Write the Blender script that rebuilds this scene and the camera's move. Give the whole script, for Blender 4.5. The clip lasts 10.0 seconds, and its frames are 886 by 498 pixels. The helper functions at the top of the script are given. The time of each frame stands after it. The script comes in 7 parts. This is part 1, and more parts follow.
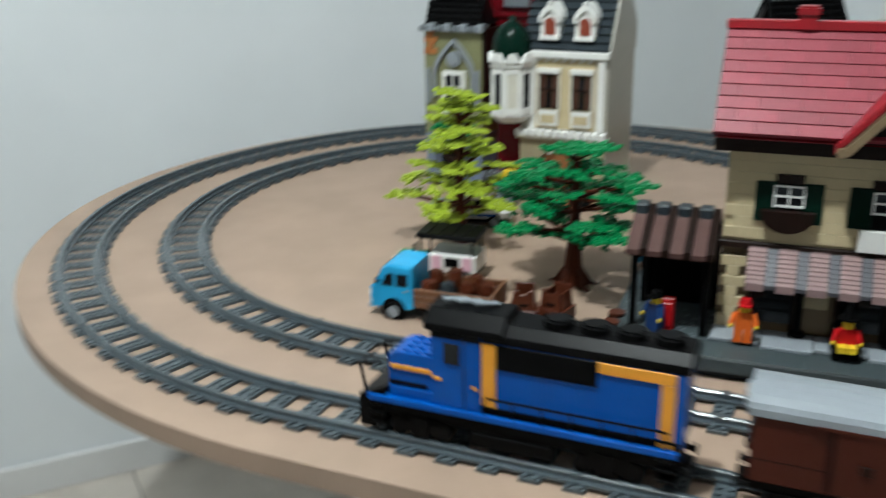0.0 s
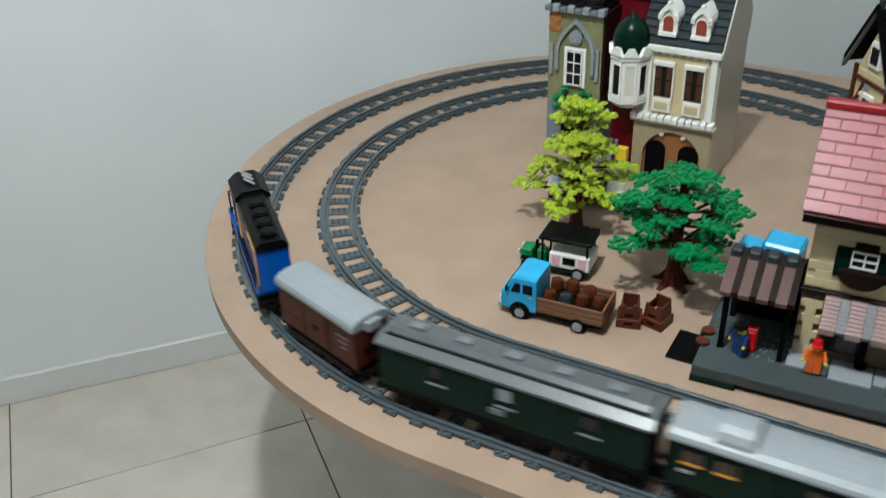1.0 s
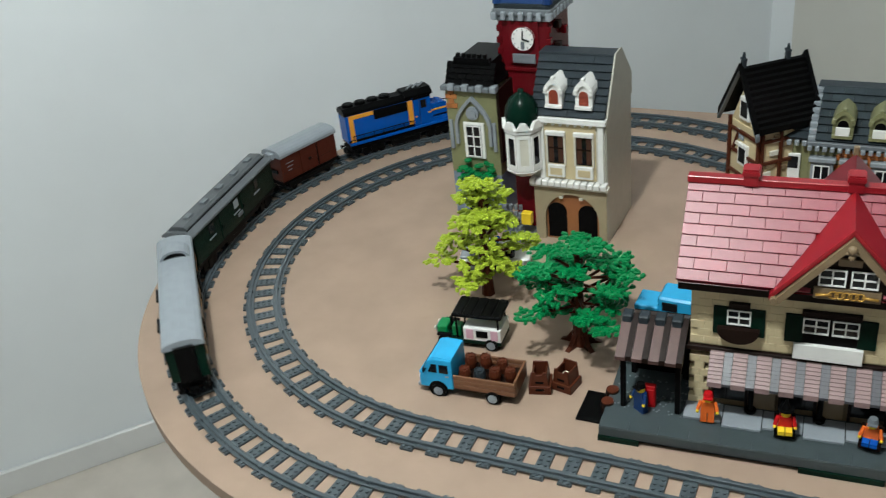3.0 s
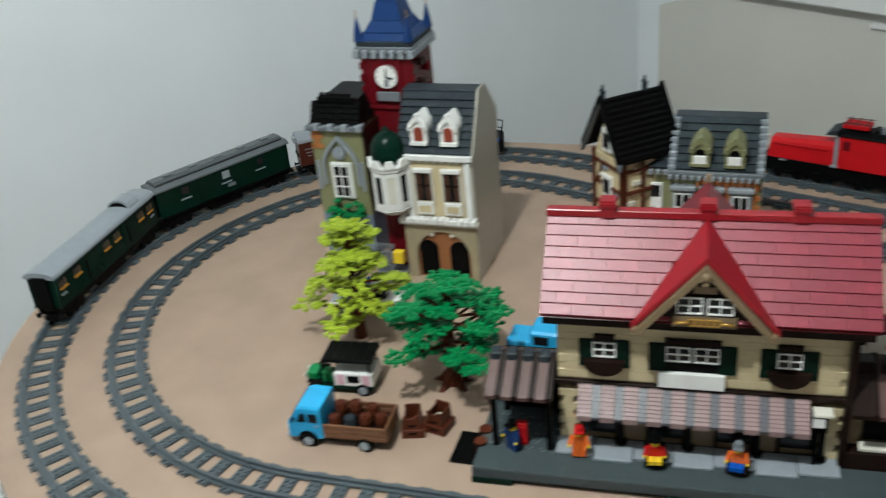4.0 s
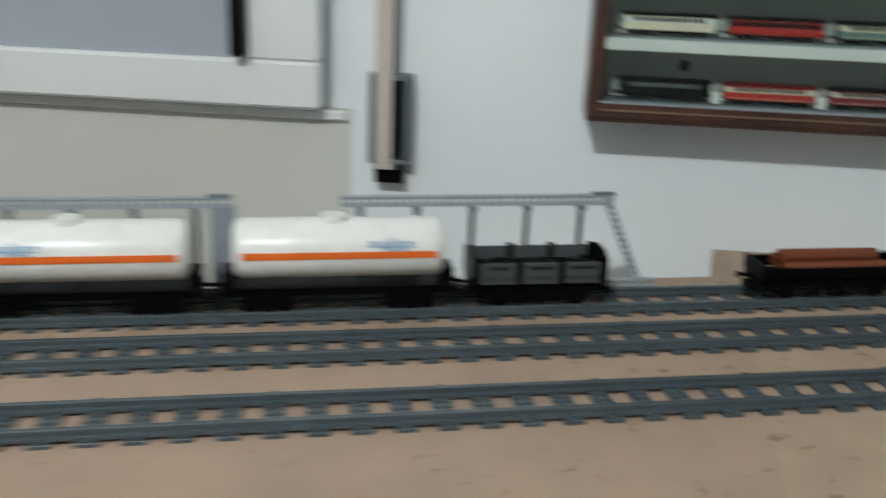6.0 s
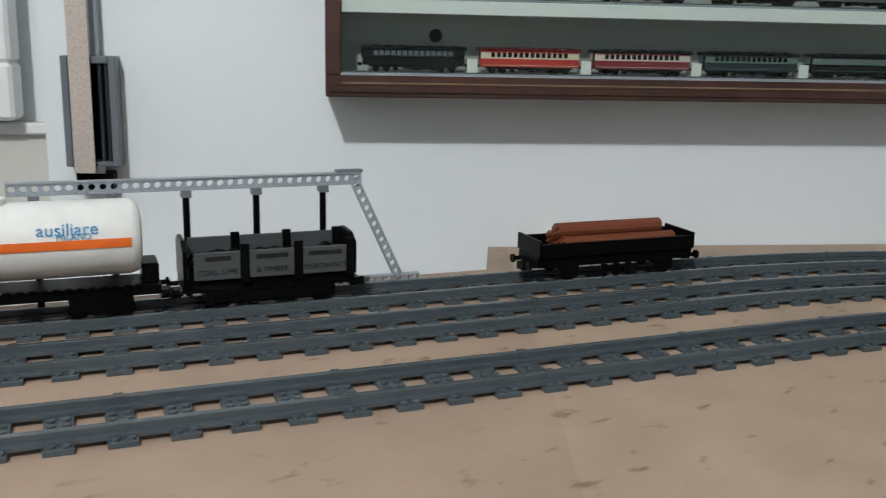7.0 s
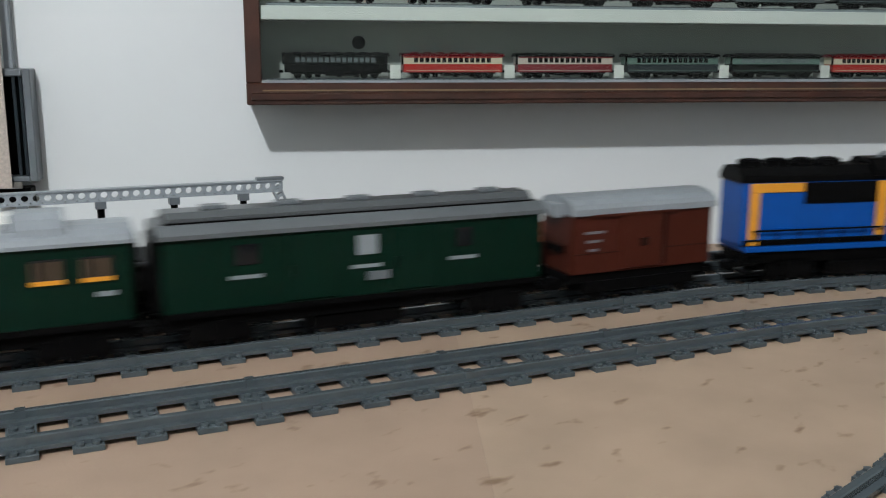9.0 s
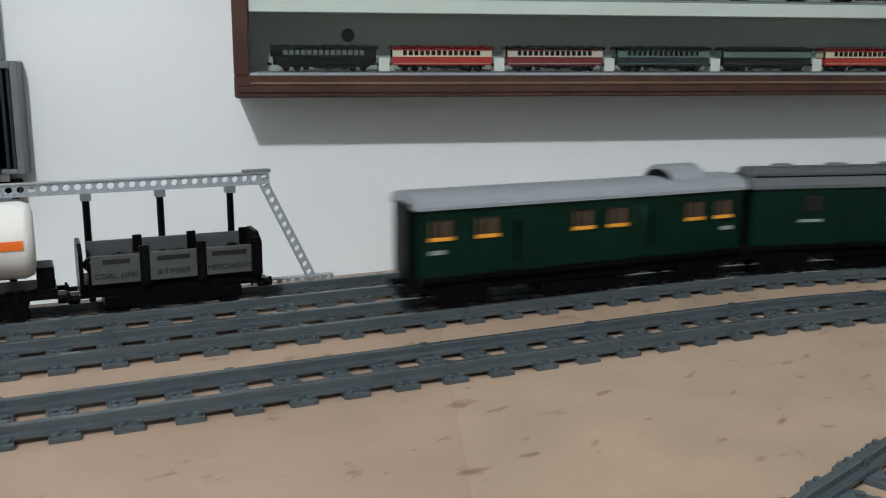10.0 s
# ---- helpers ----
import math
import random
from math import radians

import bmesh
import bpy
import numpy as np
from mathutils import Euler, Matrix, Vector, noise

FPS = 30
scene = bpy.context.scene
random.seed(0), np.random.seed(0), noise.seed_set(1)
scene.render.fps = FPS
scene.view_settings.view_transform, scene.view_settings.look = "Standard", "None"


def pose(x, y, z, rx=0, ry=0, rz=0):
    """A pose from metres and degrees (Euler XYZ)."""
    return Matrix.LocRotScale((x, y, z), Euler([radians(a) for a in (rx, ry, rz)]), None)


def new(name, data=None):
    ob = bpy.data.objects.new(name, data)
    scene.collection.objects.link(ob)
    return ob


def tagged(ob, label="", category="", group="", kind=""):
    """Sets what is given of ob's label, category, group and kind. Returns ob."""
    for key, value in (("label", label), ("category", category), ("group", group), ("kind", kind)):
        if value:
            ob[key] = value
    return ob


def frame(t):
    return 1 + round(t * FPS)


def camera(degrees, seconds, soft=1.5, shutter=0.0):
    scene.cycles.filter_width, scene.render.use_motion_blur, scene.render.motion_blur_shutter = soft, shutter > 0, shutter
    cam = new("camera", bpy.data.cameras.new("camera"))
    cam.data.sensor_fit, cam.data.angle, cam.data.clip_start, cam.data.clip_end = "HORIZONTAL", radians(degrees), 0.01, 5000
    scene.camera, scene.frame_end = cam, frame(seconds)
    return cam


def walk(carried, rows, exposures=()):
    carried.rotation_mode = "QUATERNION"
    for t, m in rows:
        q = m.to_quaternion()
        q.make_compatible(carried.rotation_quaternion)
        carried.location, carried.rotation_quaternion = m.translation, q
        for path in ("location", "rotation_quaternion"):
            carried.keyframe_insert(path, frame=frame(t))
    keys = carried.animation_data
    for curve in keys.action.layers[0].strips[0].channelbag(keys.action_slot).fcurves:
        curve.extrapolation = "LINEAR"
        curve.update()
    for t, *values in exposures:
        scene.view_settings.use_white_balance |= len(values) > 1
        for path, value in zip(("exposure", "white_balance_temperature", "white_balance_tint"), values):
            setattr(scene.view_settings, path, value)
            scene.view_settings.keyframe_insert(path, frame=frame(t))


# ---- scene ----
# ---------------------------------------------------------------- camera
cam = camera(50.0, 10.0, soft=1.1, shutter=0.5)
PATH = [
    (0, pose(0.1960, -0.6929, 0.3763, 70.54, 0.78, 23.22)),
    (0.5, pose(0.1650, -0.7512, 0.5069, 61.78, 0.65, 28.47)),
    (1, pose(0.1979, -0.7678, 0.6497, 59.22, 1.67, 29.24)),
    (1.5, pose(0.2442, -0.7924, 0.7206, 59.04, 3.38, 28.04)),
    (2, pose(0.2573, -0.8037, 0.7385, 59.92, 4.35, 27.11)),
    (3.3, pose(0.2699, -0.7522, 0.7476, 60.81, 6.15, 22.67)),
    (3.5, pose(0.2738, -0.7512, 0.7411, 61.43, 6.15, 21.84)),
    (4, pose(0.2929, -0.7231, 0.7357, 61.97, 5.11, 17.14)),
    (4.5, pose(0.3845, -0.6519, 0.7023, 63.34, 4.38, 13.02)),
    (4.8, pose(0.4374, -0.5714, 0.6795, 63.73, 3.34, 9.80)),
    (5, pose(0.4535, -0.5000, 0.6495, 63.80, 3.06, 3.89)),
    (5.4, pose(0.5303, -0.3512, 0.5740, 64.55, 2.17, -8.04)),
    (5.5, pose(0.5655, -0.3176, 0.5305, 66.37, 2.05, -9.58)),
    (5.7, pose(0.6295, -0.2336, 0.4721, 67.17, 0.83, -16.74)),
    (6, pose(0.7092, -0.0995, 0.3544, 71.04, -2.20, -29.03)),
    (6.2, pose(0.7553, -0.0626, 0.2828, 73.52, -1.65, -34.34)),
    (7.3, pose(0.8491, -0.0228, 0.2129, 77.76, -0.92, -42.24)),
    (7.5, pose(0.8502, -0.0261, 0.2105, 78.09, -0.34, -43.24)),
    (8, pose(0.8520, -0.0292, 0.2075, 78.06, 0.07, -44.19)),
    (8.5, pose(0.8557, -0.0320, 0.2071, 78.17, -0.19, -44.23)),
    (9, pose(0.8646, -0.0387, 0.2056, 78.26, -0.20, -44.15)),
    (9.5, pose(0.8694, -0.0404, 0.2016, 78.22, -0.14, -44.17)),
    (10, pose(0.8752, -0.0453, 0.1997, 78.21, -0.22, -44.03)),
]
walk(cam, PATH, exposures=((0, -0.42, 6300, 3), (1.0, -0.5, 6400, 3), (3.5, -0.52, 6450, 3), (4.5, -0.52, 6350, 3), (5.0, -0.5, 6300, 2), (5.5, -0.42, 6350, 2), (6.2, -0.25, 6500, 6), (7.5, -0.1, 6500, 9), (9.0, -0.08, 6500, 9), (10, -0.04, 6500, 9)))

# ---------------------------------------------------------------- plan
# table top is z = 0; x runs along the front track, back tracks run at PHI
PHI = -0.3485
CX, CY = -0.1727, 0.4333
RI, RO, RS = 0.4333, 0.5459, 0.6397
RT = 0.617
SWEEP = math.pi - PHI
UX, UY = math.cos(PHI), math.sin(PHI)
NX, NY = -math.sin(PHI), math.cos(PHI)
FLOOR_Z, CEIL_Z = -0.75, 1.65


def sd(s, d, z=0.0):
    """A place by its run along the back tracks and its depth from the loop's centre."""
    return Vector((CX + UX * s + NX * d, CY + UY * s + NY * d, z))


# ---------------------------------------------------------------- world and light
world = bpy.data.worlds.new("world")
scene.world = world
world.use_nodes = True
world.node_tree.nodes["Background"].inputs[0].default_value = (0.75, 0.85, 1.0, 1)
world.node_tree.nodes["Background"].inputs[1].default_value = 0.3
scene.view_settings.exposure = 0.0


def ceiling_lamp(x, y, power):
    la = bpy.data.lights.new("ceiling_lamp", "POINT")
    la.shadow_soft_size, la.energy, la.color = 0.04, power, (0.94, 0.98, 1.0)
    ob = new("ceiling_lamp_light", la)
    ob.location = (x, y, CEIL_Z - 0.05)
    return ob


ceiling_lamp(-0.13, -0.51, 132)

# ---------------------------------------------------------------- materials


def mat(name, col, rough=0.5, metal=0.0, var=0.08, scale=40.0, bump=0.0, bscale=200.0, col2=None, coat=0.0, spec=0.5, rnd=0.0):
    m = bpy.data.materials.new(name)
    m.use_nodes = True
    nt = m.node_tree
    b = nt.nodes["Principled BSDF"]
    b.inputs["Roughness"].default_value = rough
    b.inputs["Metallic"].default_value = metal
    b.inputs["Specular IOR Level"].default_value = spec
    b.inputs["Coat Weight"].default_value = coat
    b.inputs["Coat Roughness"].default_value = rough
    b.inputs["Coat IOR"].default_value = 1.6
    tc = nt.nodes.new("ShaderNodeTexCoord")
    nz = nt.nodes.new("ShaderNodeTexNoise")
    nz.inputs["Scale"].default_value = scale
    nz.inputs["Detail"].default_value = 5
    nt.links.new(tc.outputs["Object"], nz.inputs["Vector"])
    rp = nt.nodes.new("ShaderNodeValToRGB")
    c2 = col2 or tuple(c * (1 - 2.2 * var) for c in col)
    c1 = tuple(min(1, c * (1 + var)) for c in col)
    rp.color_ramp.elements[0].color, rp.color_ramp.elements[1].color = (*c2, 1), (*c1, 1)
    rp.color_ramp.elements[0].position, rp.color_ramp.elements[1].position = 0.3, 0.65
    nt.links.new(nz.outputs["Fac"], rp.inputs["Fac"])
    out = rp.outputs["Color"]
    if rnd:
        oi = nt.nodes.new("ShaderNodeObjectInfo")
        hs = nt.nodes.new("ShaderNodeHueSaturation")
        mr = nt.nodes.new("ShaderNodeMapRange")
        mr.inputs["To Min"].default_value, mr.inputs["To Max"].default_value = 1 - rnd, 1 + rnd
        nt.links.new(oi.outputs["Random"], mr.inputs["Value"])
        nt.links.new(mr.outputs["Result"], hs.inputs["Value"])
        nt.links.new(out, hs.inputs["Color"])
        out = hs.outputs["Color"]
    nt.links.new(out, b.inputs["Base Color"])
    if bump:
        n2 = nt.nodes.new("ShaderNodeTexNoise")
        n2.inputs["Scale"].default_value = bscale
        n2.inputs["Detail"].default_value = 4
        nt.links.new(tc.outputs["Object"], n2.inputs["Vector"])
        bp = nt.nodes.new("ShaderNodeBump")
        bp.inputs["Strength"].default_value = bump
        bp.inputs["Distance"].default_value = 0.001
        nt.links.new(n2.outputs["Fac"], bp.inputs["Height"])
        nt.links.new(bp.outputs["Normal"], b.inputs["Normal"])
    return m


def plastic(name, col, rough=0.3, rnd=0.0, var=0.03, spec=0.35):
    return mat(name, col, rough, var=var, scale=60, bump=0.03, bscale=90, rnd=rnd, spec=spec)


M_WALL = mat("wall_paint", (0.74, 0.77, 0.785), 0.75, var=0.02, scale=3, bump=0.08, bscale=260)
M_BEIGE = mat("parapet_beige", (0.58, 0.57, 0.52), 0.8, var=0.02, scale=4, bump=0.05, bscale=200)
M_CEIL = mat("ceiling_paint", (0.7, 0.7, 0.69), 0.8, var=0.02, scale=3)
M_TILE = mat("floor_tile", (0.6, 0.545, 0.48), 0.3, var=0.05, scale=9, rnd=0.03)
M_GROUT = mat("tile_grout", (0.13, 0.11, 0.1), 0.9)
M_BASEB = mat("skirting_tile", (0.66, 0.66, 0.65), 0.4, var=0.03, scale=8)
M_TRACK = plastic("track_grey_plastic", (0.06, 0.075, 0.085), 0.35)
M_RAILPLASTIC = plastic("rail_grey_plastic", (0.06, 0.075, 0.085), 0.22, spec=0.6)
M_SASH = mat("window_sash_paint", (0.74, 0.74, 0.73), 0.4, var=0.015, scale=6)
M_PORCHROOF = plastic("brown_roof_plastic", (0.08, 0.04, 0.035), 0.35)
M_DKBLUEGREY = plastic("slate_grey_plastic", (0.024, 0.031, 0.037), 0.4, spec=0.12)
M_LTGREY = plastic("light_grey_plastic", (0.25, 0.275, 0.3), 0.35)
M_MIDGREY = plastic("mid_grey_plastic", (0.14, 0.155, 0.17), 0.35)
M_BLACK = plastic("black_plastic", (0.0028, 0.0028, 0.003), 0.3, spec=0.05)
M_WHITE = plastic("white_plastic", (0.78, 0.77, 0.74), 0.3)
M_BLUE = plastic("blue_plastic", (0.003, 0.072, 0.34), 0.25, spec=0.2)
M_DKBLUE = plastic("dark_blue_plastic", (0.01, 0.034, 0.12), 0.3, spec=0.2)
M_AZURE = plastic("azure_plastic", (0.03, 0.36, 0.66), 0.25)
M_ORANGE = plastic("amber_plastic", (0.75, 0.32, 0.03), 0.3)
M_FLAME = plastic("orange_plastic", (0.75, 0.14, 0.02), 0.3)
M_YELLOW = plastic("yellow_plastic", (0.8, 0.55, 0.03), 0.3)
M_RED = plastic("red_plastic", (0.46, 0.007, 0.011), 0.32, spec=0.2)
M_DKRED = plastic("dark_red_plastic", (0.1, 0.004, 0.007), 0.25, spec=0.2)
M_GABLERED = plastic("gable_red_plastic", (0.25, 0.008, 0.014), 0.3)
M_REARRED = plastic("deep_red_plastic", (0.14, 0.005, 0.01), 0.3, spec=0.3)
M_ROOFRED = mat("roof_red_plastic", (0.2, 0.014, 0.028), 0.42, var=0.03, scale=60, bump=0.05, bscale=60, rnd=0.12, spec=0.48)
M_BROWN = plastic("reddish_brown_plastic", (0.075, 0.018, 0.008), 0.35, spec=0.15)
M_BOXCAR = plastic("boxcar_brown_plastic", (0.055, 0.012, 0.007), 0.35, spec=0.12)
M_DKBROWN = plastic("dark_brown_plastic", (0.012, 0.006, 0.0045), 0.35, spec=0.1)
M_TAN = plastic("tan_plastic", (0.56, 0.46, 0.28), 0.35)
M_DKTAN = plastic("dark_tan_plastic", (0.2, 0.14, 0.08), 0.4)
M_CREAM = plastic("cream_plastic", (0.66, 0.63, 0.54), 0.35)
# darker cream, used on one side of the cream house
M_SIDE = plastic("dull_cream_plastic", (0.42, 0.4, 0.34), 0.3)
M_GREEN = plastic("green_plastic", (0.004, 0.18, 0.052), 0.35)
M_LIME = plastic("lime_plastic", (0.34, 0.43, 0.035), 0.35)
M_DKGREEN = plastic("dark_green_plastic", (0.002, 0.014, 0.0085), 0.25, spec=0.1)
M_PLATFORM = plastic("platform_grey_plastic", (0.045, 0.058, 0.062), 0.4, spec=0.25)
M_OLIVE = plastic("olive_plastic", (0.2, 0.2, 0.1), 0.4)
M_GLASSDK = plastic("smoked_glass_plastic", (0.008, 0.009, 0.011), 0.08)
M_PINK = plastic("pink_plastic", (0.7, 0.42, 0.5), 0.35)
M_AWN_A = plastic("dusty_rose_plastic", (0.25, 0.165, 0.16), 0.42, spec=0.4)
M_AWN_B = plastic("grey_violet_plastic", (0.055, 0.055, 0.064), 0.42, spec=0.4)
M_GOLD = mat("pearl_gold", (0.45, 0.25, 0.05), 0.35, metal=0.4)
M_CHROME = mat("bright_metal", (0.5, 0.5, 0.5), 0.3, metal=1.0)
M_WOODCAB = mat("dark_cabinet_wood", (0.048, 0.015, 0.0085), 0.35, var=0.25, scale=30, bump=0.1, bscale=80)
M_CABBACK = mat("cabinet_back_board", (0.42, 0.44, 0.42), 0.6, var=0.04, scale=6)


def table_material(name, col):
    m = mat(name, col, 0.62, var=0.05, scale=14, bump=0.1, bscale=500)
    nt = m.node_tree
    b = nt.nodes["Principled BSDF"]
    src = b.inputs["Base Color"].links[0].from_socket
    tc = nt.nodes["Texture Coordinate"]
    # scattered brown stains on the worn side of the board
    mp = nt.nodes.new("ShaderNodeMapping")
    mp.inputs["Scale"].default_value = (1.0, 1.9, 1.0)
    mp.inputs["Rotation"].default_value = (0, 0, 0.6)
    nt.links.new(tc.outputs["Object"], mp.inputs["Vector"])
    vo = nt.nodes.new("ShaderNodeTexNoise")
    vo.inputs["Scale"].default_value, vo.inputs["Detail"].default_value = 36, 2.5
    nt.links.new(mp.outputs["Vector"], vo.inputs["Vector"])
    r1 = nt.nodes.new("ShaderNodeValToRGB")
    r1.color_ramp.elements[0].position, r1.color_ramp.elements[1].position = 0.63, 0.75
    nt.links.new(vo.outputs["Fac"], r1.inputs["Fac"])
    sx = nt.nodes.new("ShaderNodeSeparateXYZ")
    nt.links.new(tc.outputs["Object"], sx.inputs["Vector"])
    mr = nt.nodes.new("ShaderNodeMapRange")
    mr.inputs["From Min"].default_value, mr.inputs["From Max"].default_value = 0.55, 1.2
    mr.inputs["To Min"].default_value, mr.inputs["To Max"].default_value = 0.05, 0.95
    nt.links.new(sx.outputs["X"], mr.inputs["Value"])
    mu = nt.nodes.new("ShaderNodeMath")
    mu.operation = "MULTIPLY"
    nt.links.new(r1.outputs["Color"], mu.inputs[0])
    nt.links.new(mr.outputs["Result"], mu.inputs[1])
    mx = nt.nodes.new("ShaderNodeMix")
    mx.data_type = "RGBA"
    nt.links.new(mu.outputs[0], mx.inputs["Factor"])
    nt.links.new(src, mx.inputs["A"])
    mx.inputs["B"].default_value = (0.17, 0.1, 0.058, 1)
    nt.links.new(mx.outputs["Result"], b.inputs["Base Color"])
    return m


M_TABLE = table_material("mdf_board", (0.345, 0.244, 0.18))
M_TABLE2 = table_material("stained_mdf_board", (0.375, 0.272, 0.198))

# ---------------------------------------------------------------- mesh helpers


def box(bm, x0, x1, y0, y1, z0, z1, m=None):
    v = [bm.verts.new(p) for p in ((x0, y0, z0), (x1, y0, z0), (x1, y1, z0), (x0, y1, z0), (x0, y0, z1), (x1, y0, z1), (x1, y1, z1), (x0, y1, z1))]
    for f in ((3, 2, 1, 0), (4, 5, 6, 7), (0, 1, 5, 4), (1, 2, 6, 5), (2, 3, 7, 6), (3, 0, 4, 7)):
        bm.faces.new([v[i] for i in f])
    if m is not None:
        bmesh.ops.transform(bm, matrix=m, verts=v)
    return v


def prism(bm, pts, a, b, axis="y", m=None):
    """A flat outline pushed from a to b along an axis; pts are (x, z), (y, z) or (x, y)."""
    def at(p, q):
        return {"y": (p[0], q, p[1]), "x": (q, p[0], p[1]), "z": (p[0], p[1], q)}[axis]
    v0 = [bm.verts.new(at(p, a)) for p in pts]
    v1 = [bm.verts.new(at(p, b)) for p in pts]
    n = len(pts)
    f = [bm.faces.new(v0), bm.faces.new(v1[::-1])]
    for i in range(n):
        f.append(bm.faces.new((v0[i], v1[i], v1[(i + 1) % n], v0[(i + 1) % n])))
    bmesh.ops.recalc_face_normals(bm, faces=f)
    if m is not None:
        bmesh.ops.transform(bm, matrix=m, verts=v0 + v1)
    return v0 + v1


def cyl(bm, x, y, z, r, h, axis="z", n=16, r2=None, m=None):
    """A cylinder or cone from (x, y, z) along an axis."""
    r2 = r if r2 is None else r2
    def at(c, s, q):
        return {"z": (x + c, y + s, z + q), "x": (x + q, y + c, z + s), "y": (x + c, y + q, z + s)}[axis]
    a = [bm.verts.new(at(r * math.cos(2 * math.pi * i / n), r * math.sin(2 * math.pi * i / n), 0)) for i in range(n)]
    b = [bm.verts.new(at(r2 * math.cos(2 * math.pi * i / n), r2 * math.sin(2 * math.pi * i / n), h)) for i in range(n)]
    f = [bm.faces.new(a[::-1]), bm.faces.new(b)]
    for i in range(n):
        f.append(bm.faces.new((a[i], a[(i + 1) % n], b[(i + 1) % n], b[i])))
    bmesh.ops.recalc_face_normals(bm, faces=f)
    if m is not None:
        bmesh.ops.transform(bm, matrix=m, verts=a + b)
    return a + b


def ball(bm, x, y, z, r, n=10, k=1.0):
    res = bmesh.ops.create_uvsphere(bm, u_segments=n, v_segments=max(5, n // 2 + 1), radius=r)
    bmesh.ops.transform(bm, matrix=Matrix.Translation((x, y, z)) @ Matrix.Diagonal((1, 1, k, 1)), verts=res["verts"])


def bar(bm, a, b, r, n=6):
    """A thin round rod between two places."""
    a, b = Vector(a), Vector(b)
    d = b - a
    m = Matrix.Translation(a) @ d.to_track_quat("Z", "Y").to_matrix().to_4x4()
    cyl(bm, 0, 0, 0, r, d.length, "z", n, m=m)


def bevel(bm, w, seg=1):
    bmesh.ops.bevel(bm, geom=list(bm.edges), offset=w, segments=seg, affect="EDGES", profile=0.6, clamp_overlap=True)


def mesh(bm, name, material, smooth=False):
    me = bpy.data.meshes.new(name)
    bm.to_mesh(me)
    bm.free()
    for mm in (material if isinstance(material, (list, tuple)) else [material]):
        me.materials.append(mm)
    if smooth:
        me.polygons.foreach_set("use_smooth", [True] * len(me.polygons))
    return me


def part(name, bm, material, parent, label="", smooth=False):
    ob = new(name, mesh(bm, name, material, smooth))
    ob.parent = parent
    if label:
        ob["label"] = label
    return ob


def bx(name, parent, material, dims, bev=0.0004, label=""):
    bm = bmesh.new()
    box(bm, *dims)
    if bev:
        bevel(bm, bev)
    return part(name, bm, material, parent, label)


def thing(name, m, label, category, group="", kind=""):
    ob = new(name)
    ob.empty_display_size = 0.01
    ob.matrix_basis = m
    return tagged(ob, label, category, group, kind)


def solid(name, bm, material, label, category, kind="", m=None, smooth=False, group=""):
    ob = new(name, mesh(bm, name, material, smooth))
    if m is not None:
        ob.matrix_basis = m
    return tagged(ob, label, category, group, kind)

# ---------------------------------------------------------------- room
ROT = math.degrees(PHI)
WA = -34.0
O1 = Vector((1.393, 0.761, 0))      # foot of the display case's wall
O2 = Vector((0.05, 1.893, 0))       # start of the window parapet
WU = Vector((math.cos(math.radians(WA)), math.sin(math.radians(WA)), 0))
WN = Vector((-WU.y, WU.x, 0))
GAP = (O2 - O1).dot(WN)             # depth of the window recess


def wall_at(name, o, s0, s1, d0, d1, z0, z1, material, label):
    bm = bmesh.new()
    box(bm, s0, s1, d0, d1, z0, z1)
    return solid(name, bm, material, label, "wall", "structure", pose(o.x, o.y, 0, 0, 0, WA))


def wall_frame(s, d=0.0):
    p = O1 + WU * s + WN * d
    return pose(p.x, p.y, 0, 0, 0, WA)


wall_at("wall_display_case", O1, -0.28, 3.4, 0, 0.14, FLOOR_Z, CEIL_Z, M_WALL, "smooth white painted wall behind the sidings")
wall_at("wall_window", O2, -0.09, 1.7, 0, 0.12, FLOOR_Z, CEIL_Z, M_WALL, "white painted wall with the window")
wall_at("wall_recess_side", O1, -0.28, -0.16, 0.14, GAP, FLOOR_Z, CEIL_Z, M_WALL, "white painted side of the window recess")
# end wall out of view, added to close the room
wall_at("wall_right", O1, 3.4, 3.52, -2.6, 0.14, FLOOR_Z, CEIL_Z, M_WALL, "plain white painted end wall, unseen, added to close the room")
CORNER = O2 - WU * 0.09
W2A = 48.6
bm = bmesh.new()
box(bm, -7.2, 0.0, 0, 0.12, FLOOR_Z, CEIL_Z)
solid("wall_loop_side", bm, M_WALL, "bluish white painted wall beside the loop", "wall", "structure", pose(CORNER.x, CORNER.y, 0, 0, 0, W2A))
bm = bmesh.new()
box(bm, -7.0, 0.0, -0.012, 0.0, FLOOR_Z, FLOOR_Z + 0.07)
bevel(bm, 0.002)
solid("baseboard", bm, M_BASEB, "pale glazed skirting tiles along the wall", "skirting", "structure", pose(CORNER.x, CORNER.y, 0, 0, 0, W2A))
# wall out of view, added to close the room behind the viewer
bm = bmesh.new()
box(bm, -4.9, 2.9, -3.4, -3.28, FLOOR_Z, CEIL_Z)
solid("wall_front", bm, M_WALL, "plain white painted wall behind the viewer, unseen, added to close the room", "wall", "structure")
bm = bmesh.new()
box(bm, -4.9, 4.8, -3.4, 3.0, CEIL_Z, CEIL_Z + 0.1)
solid("ceiling", bm, M_CEIL, "plain white painted ceiling", "ceiling", "structure")
bm = bmesh.new()
box(bm, -4.9, 4.8, -3.4, 3.0, FLOOR_Z - 0.06, FLOOR_Z - 0.004)
floor = solid("floor", bm, M_GROUT, "beige glazed floor tiles with thin dark joints", "floor", "structure")
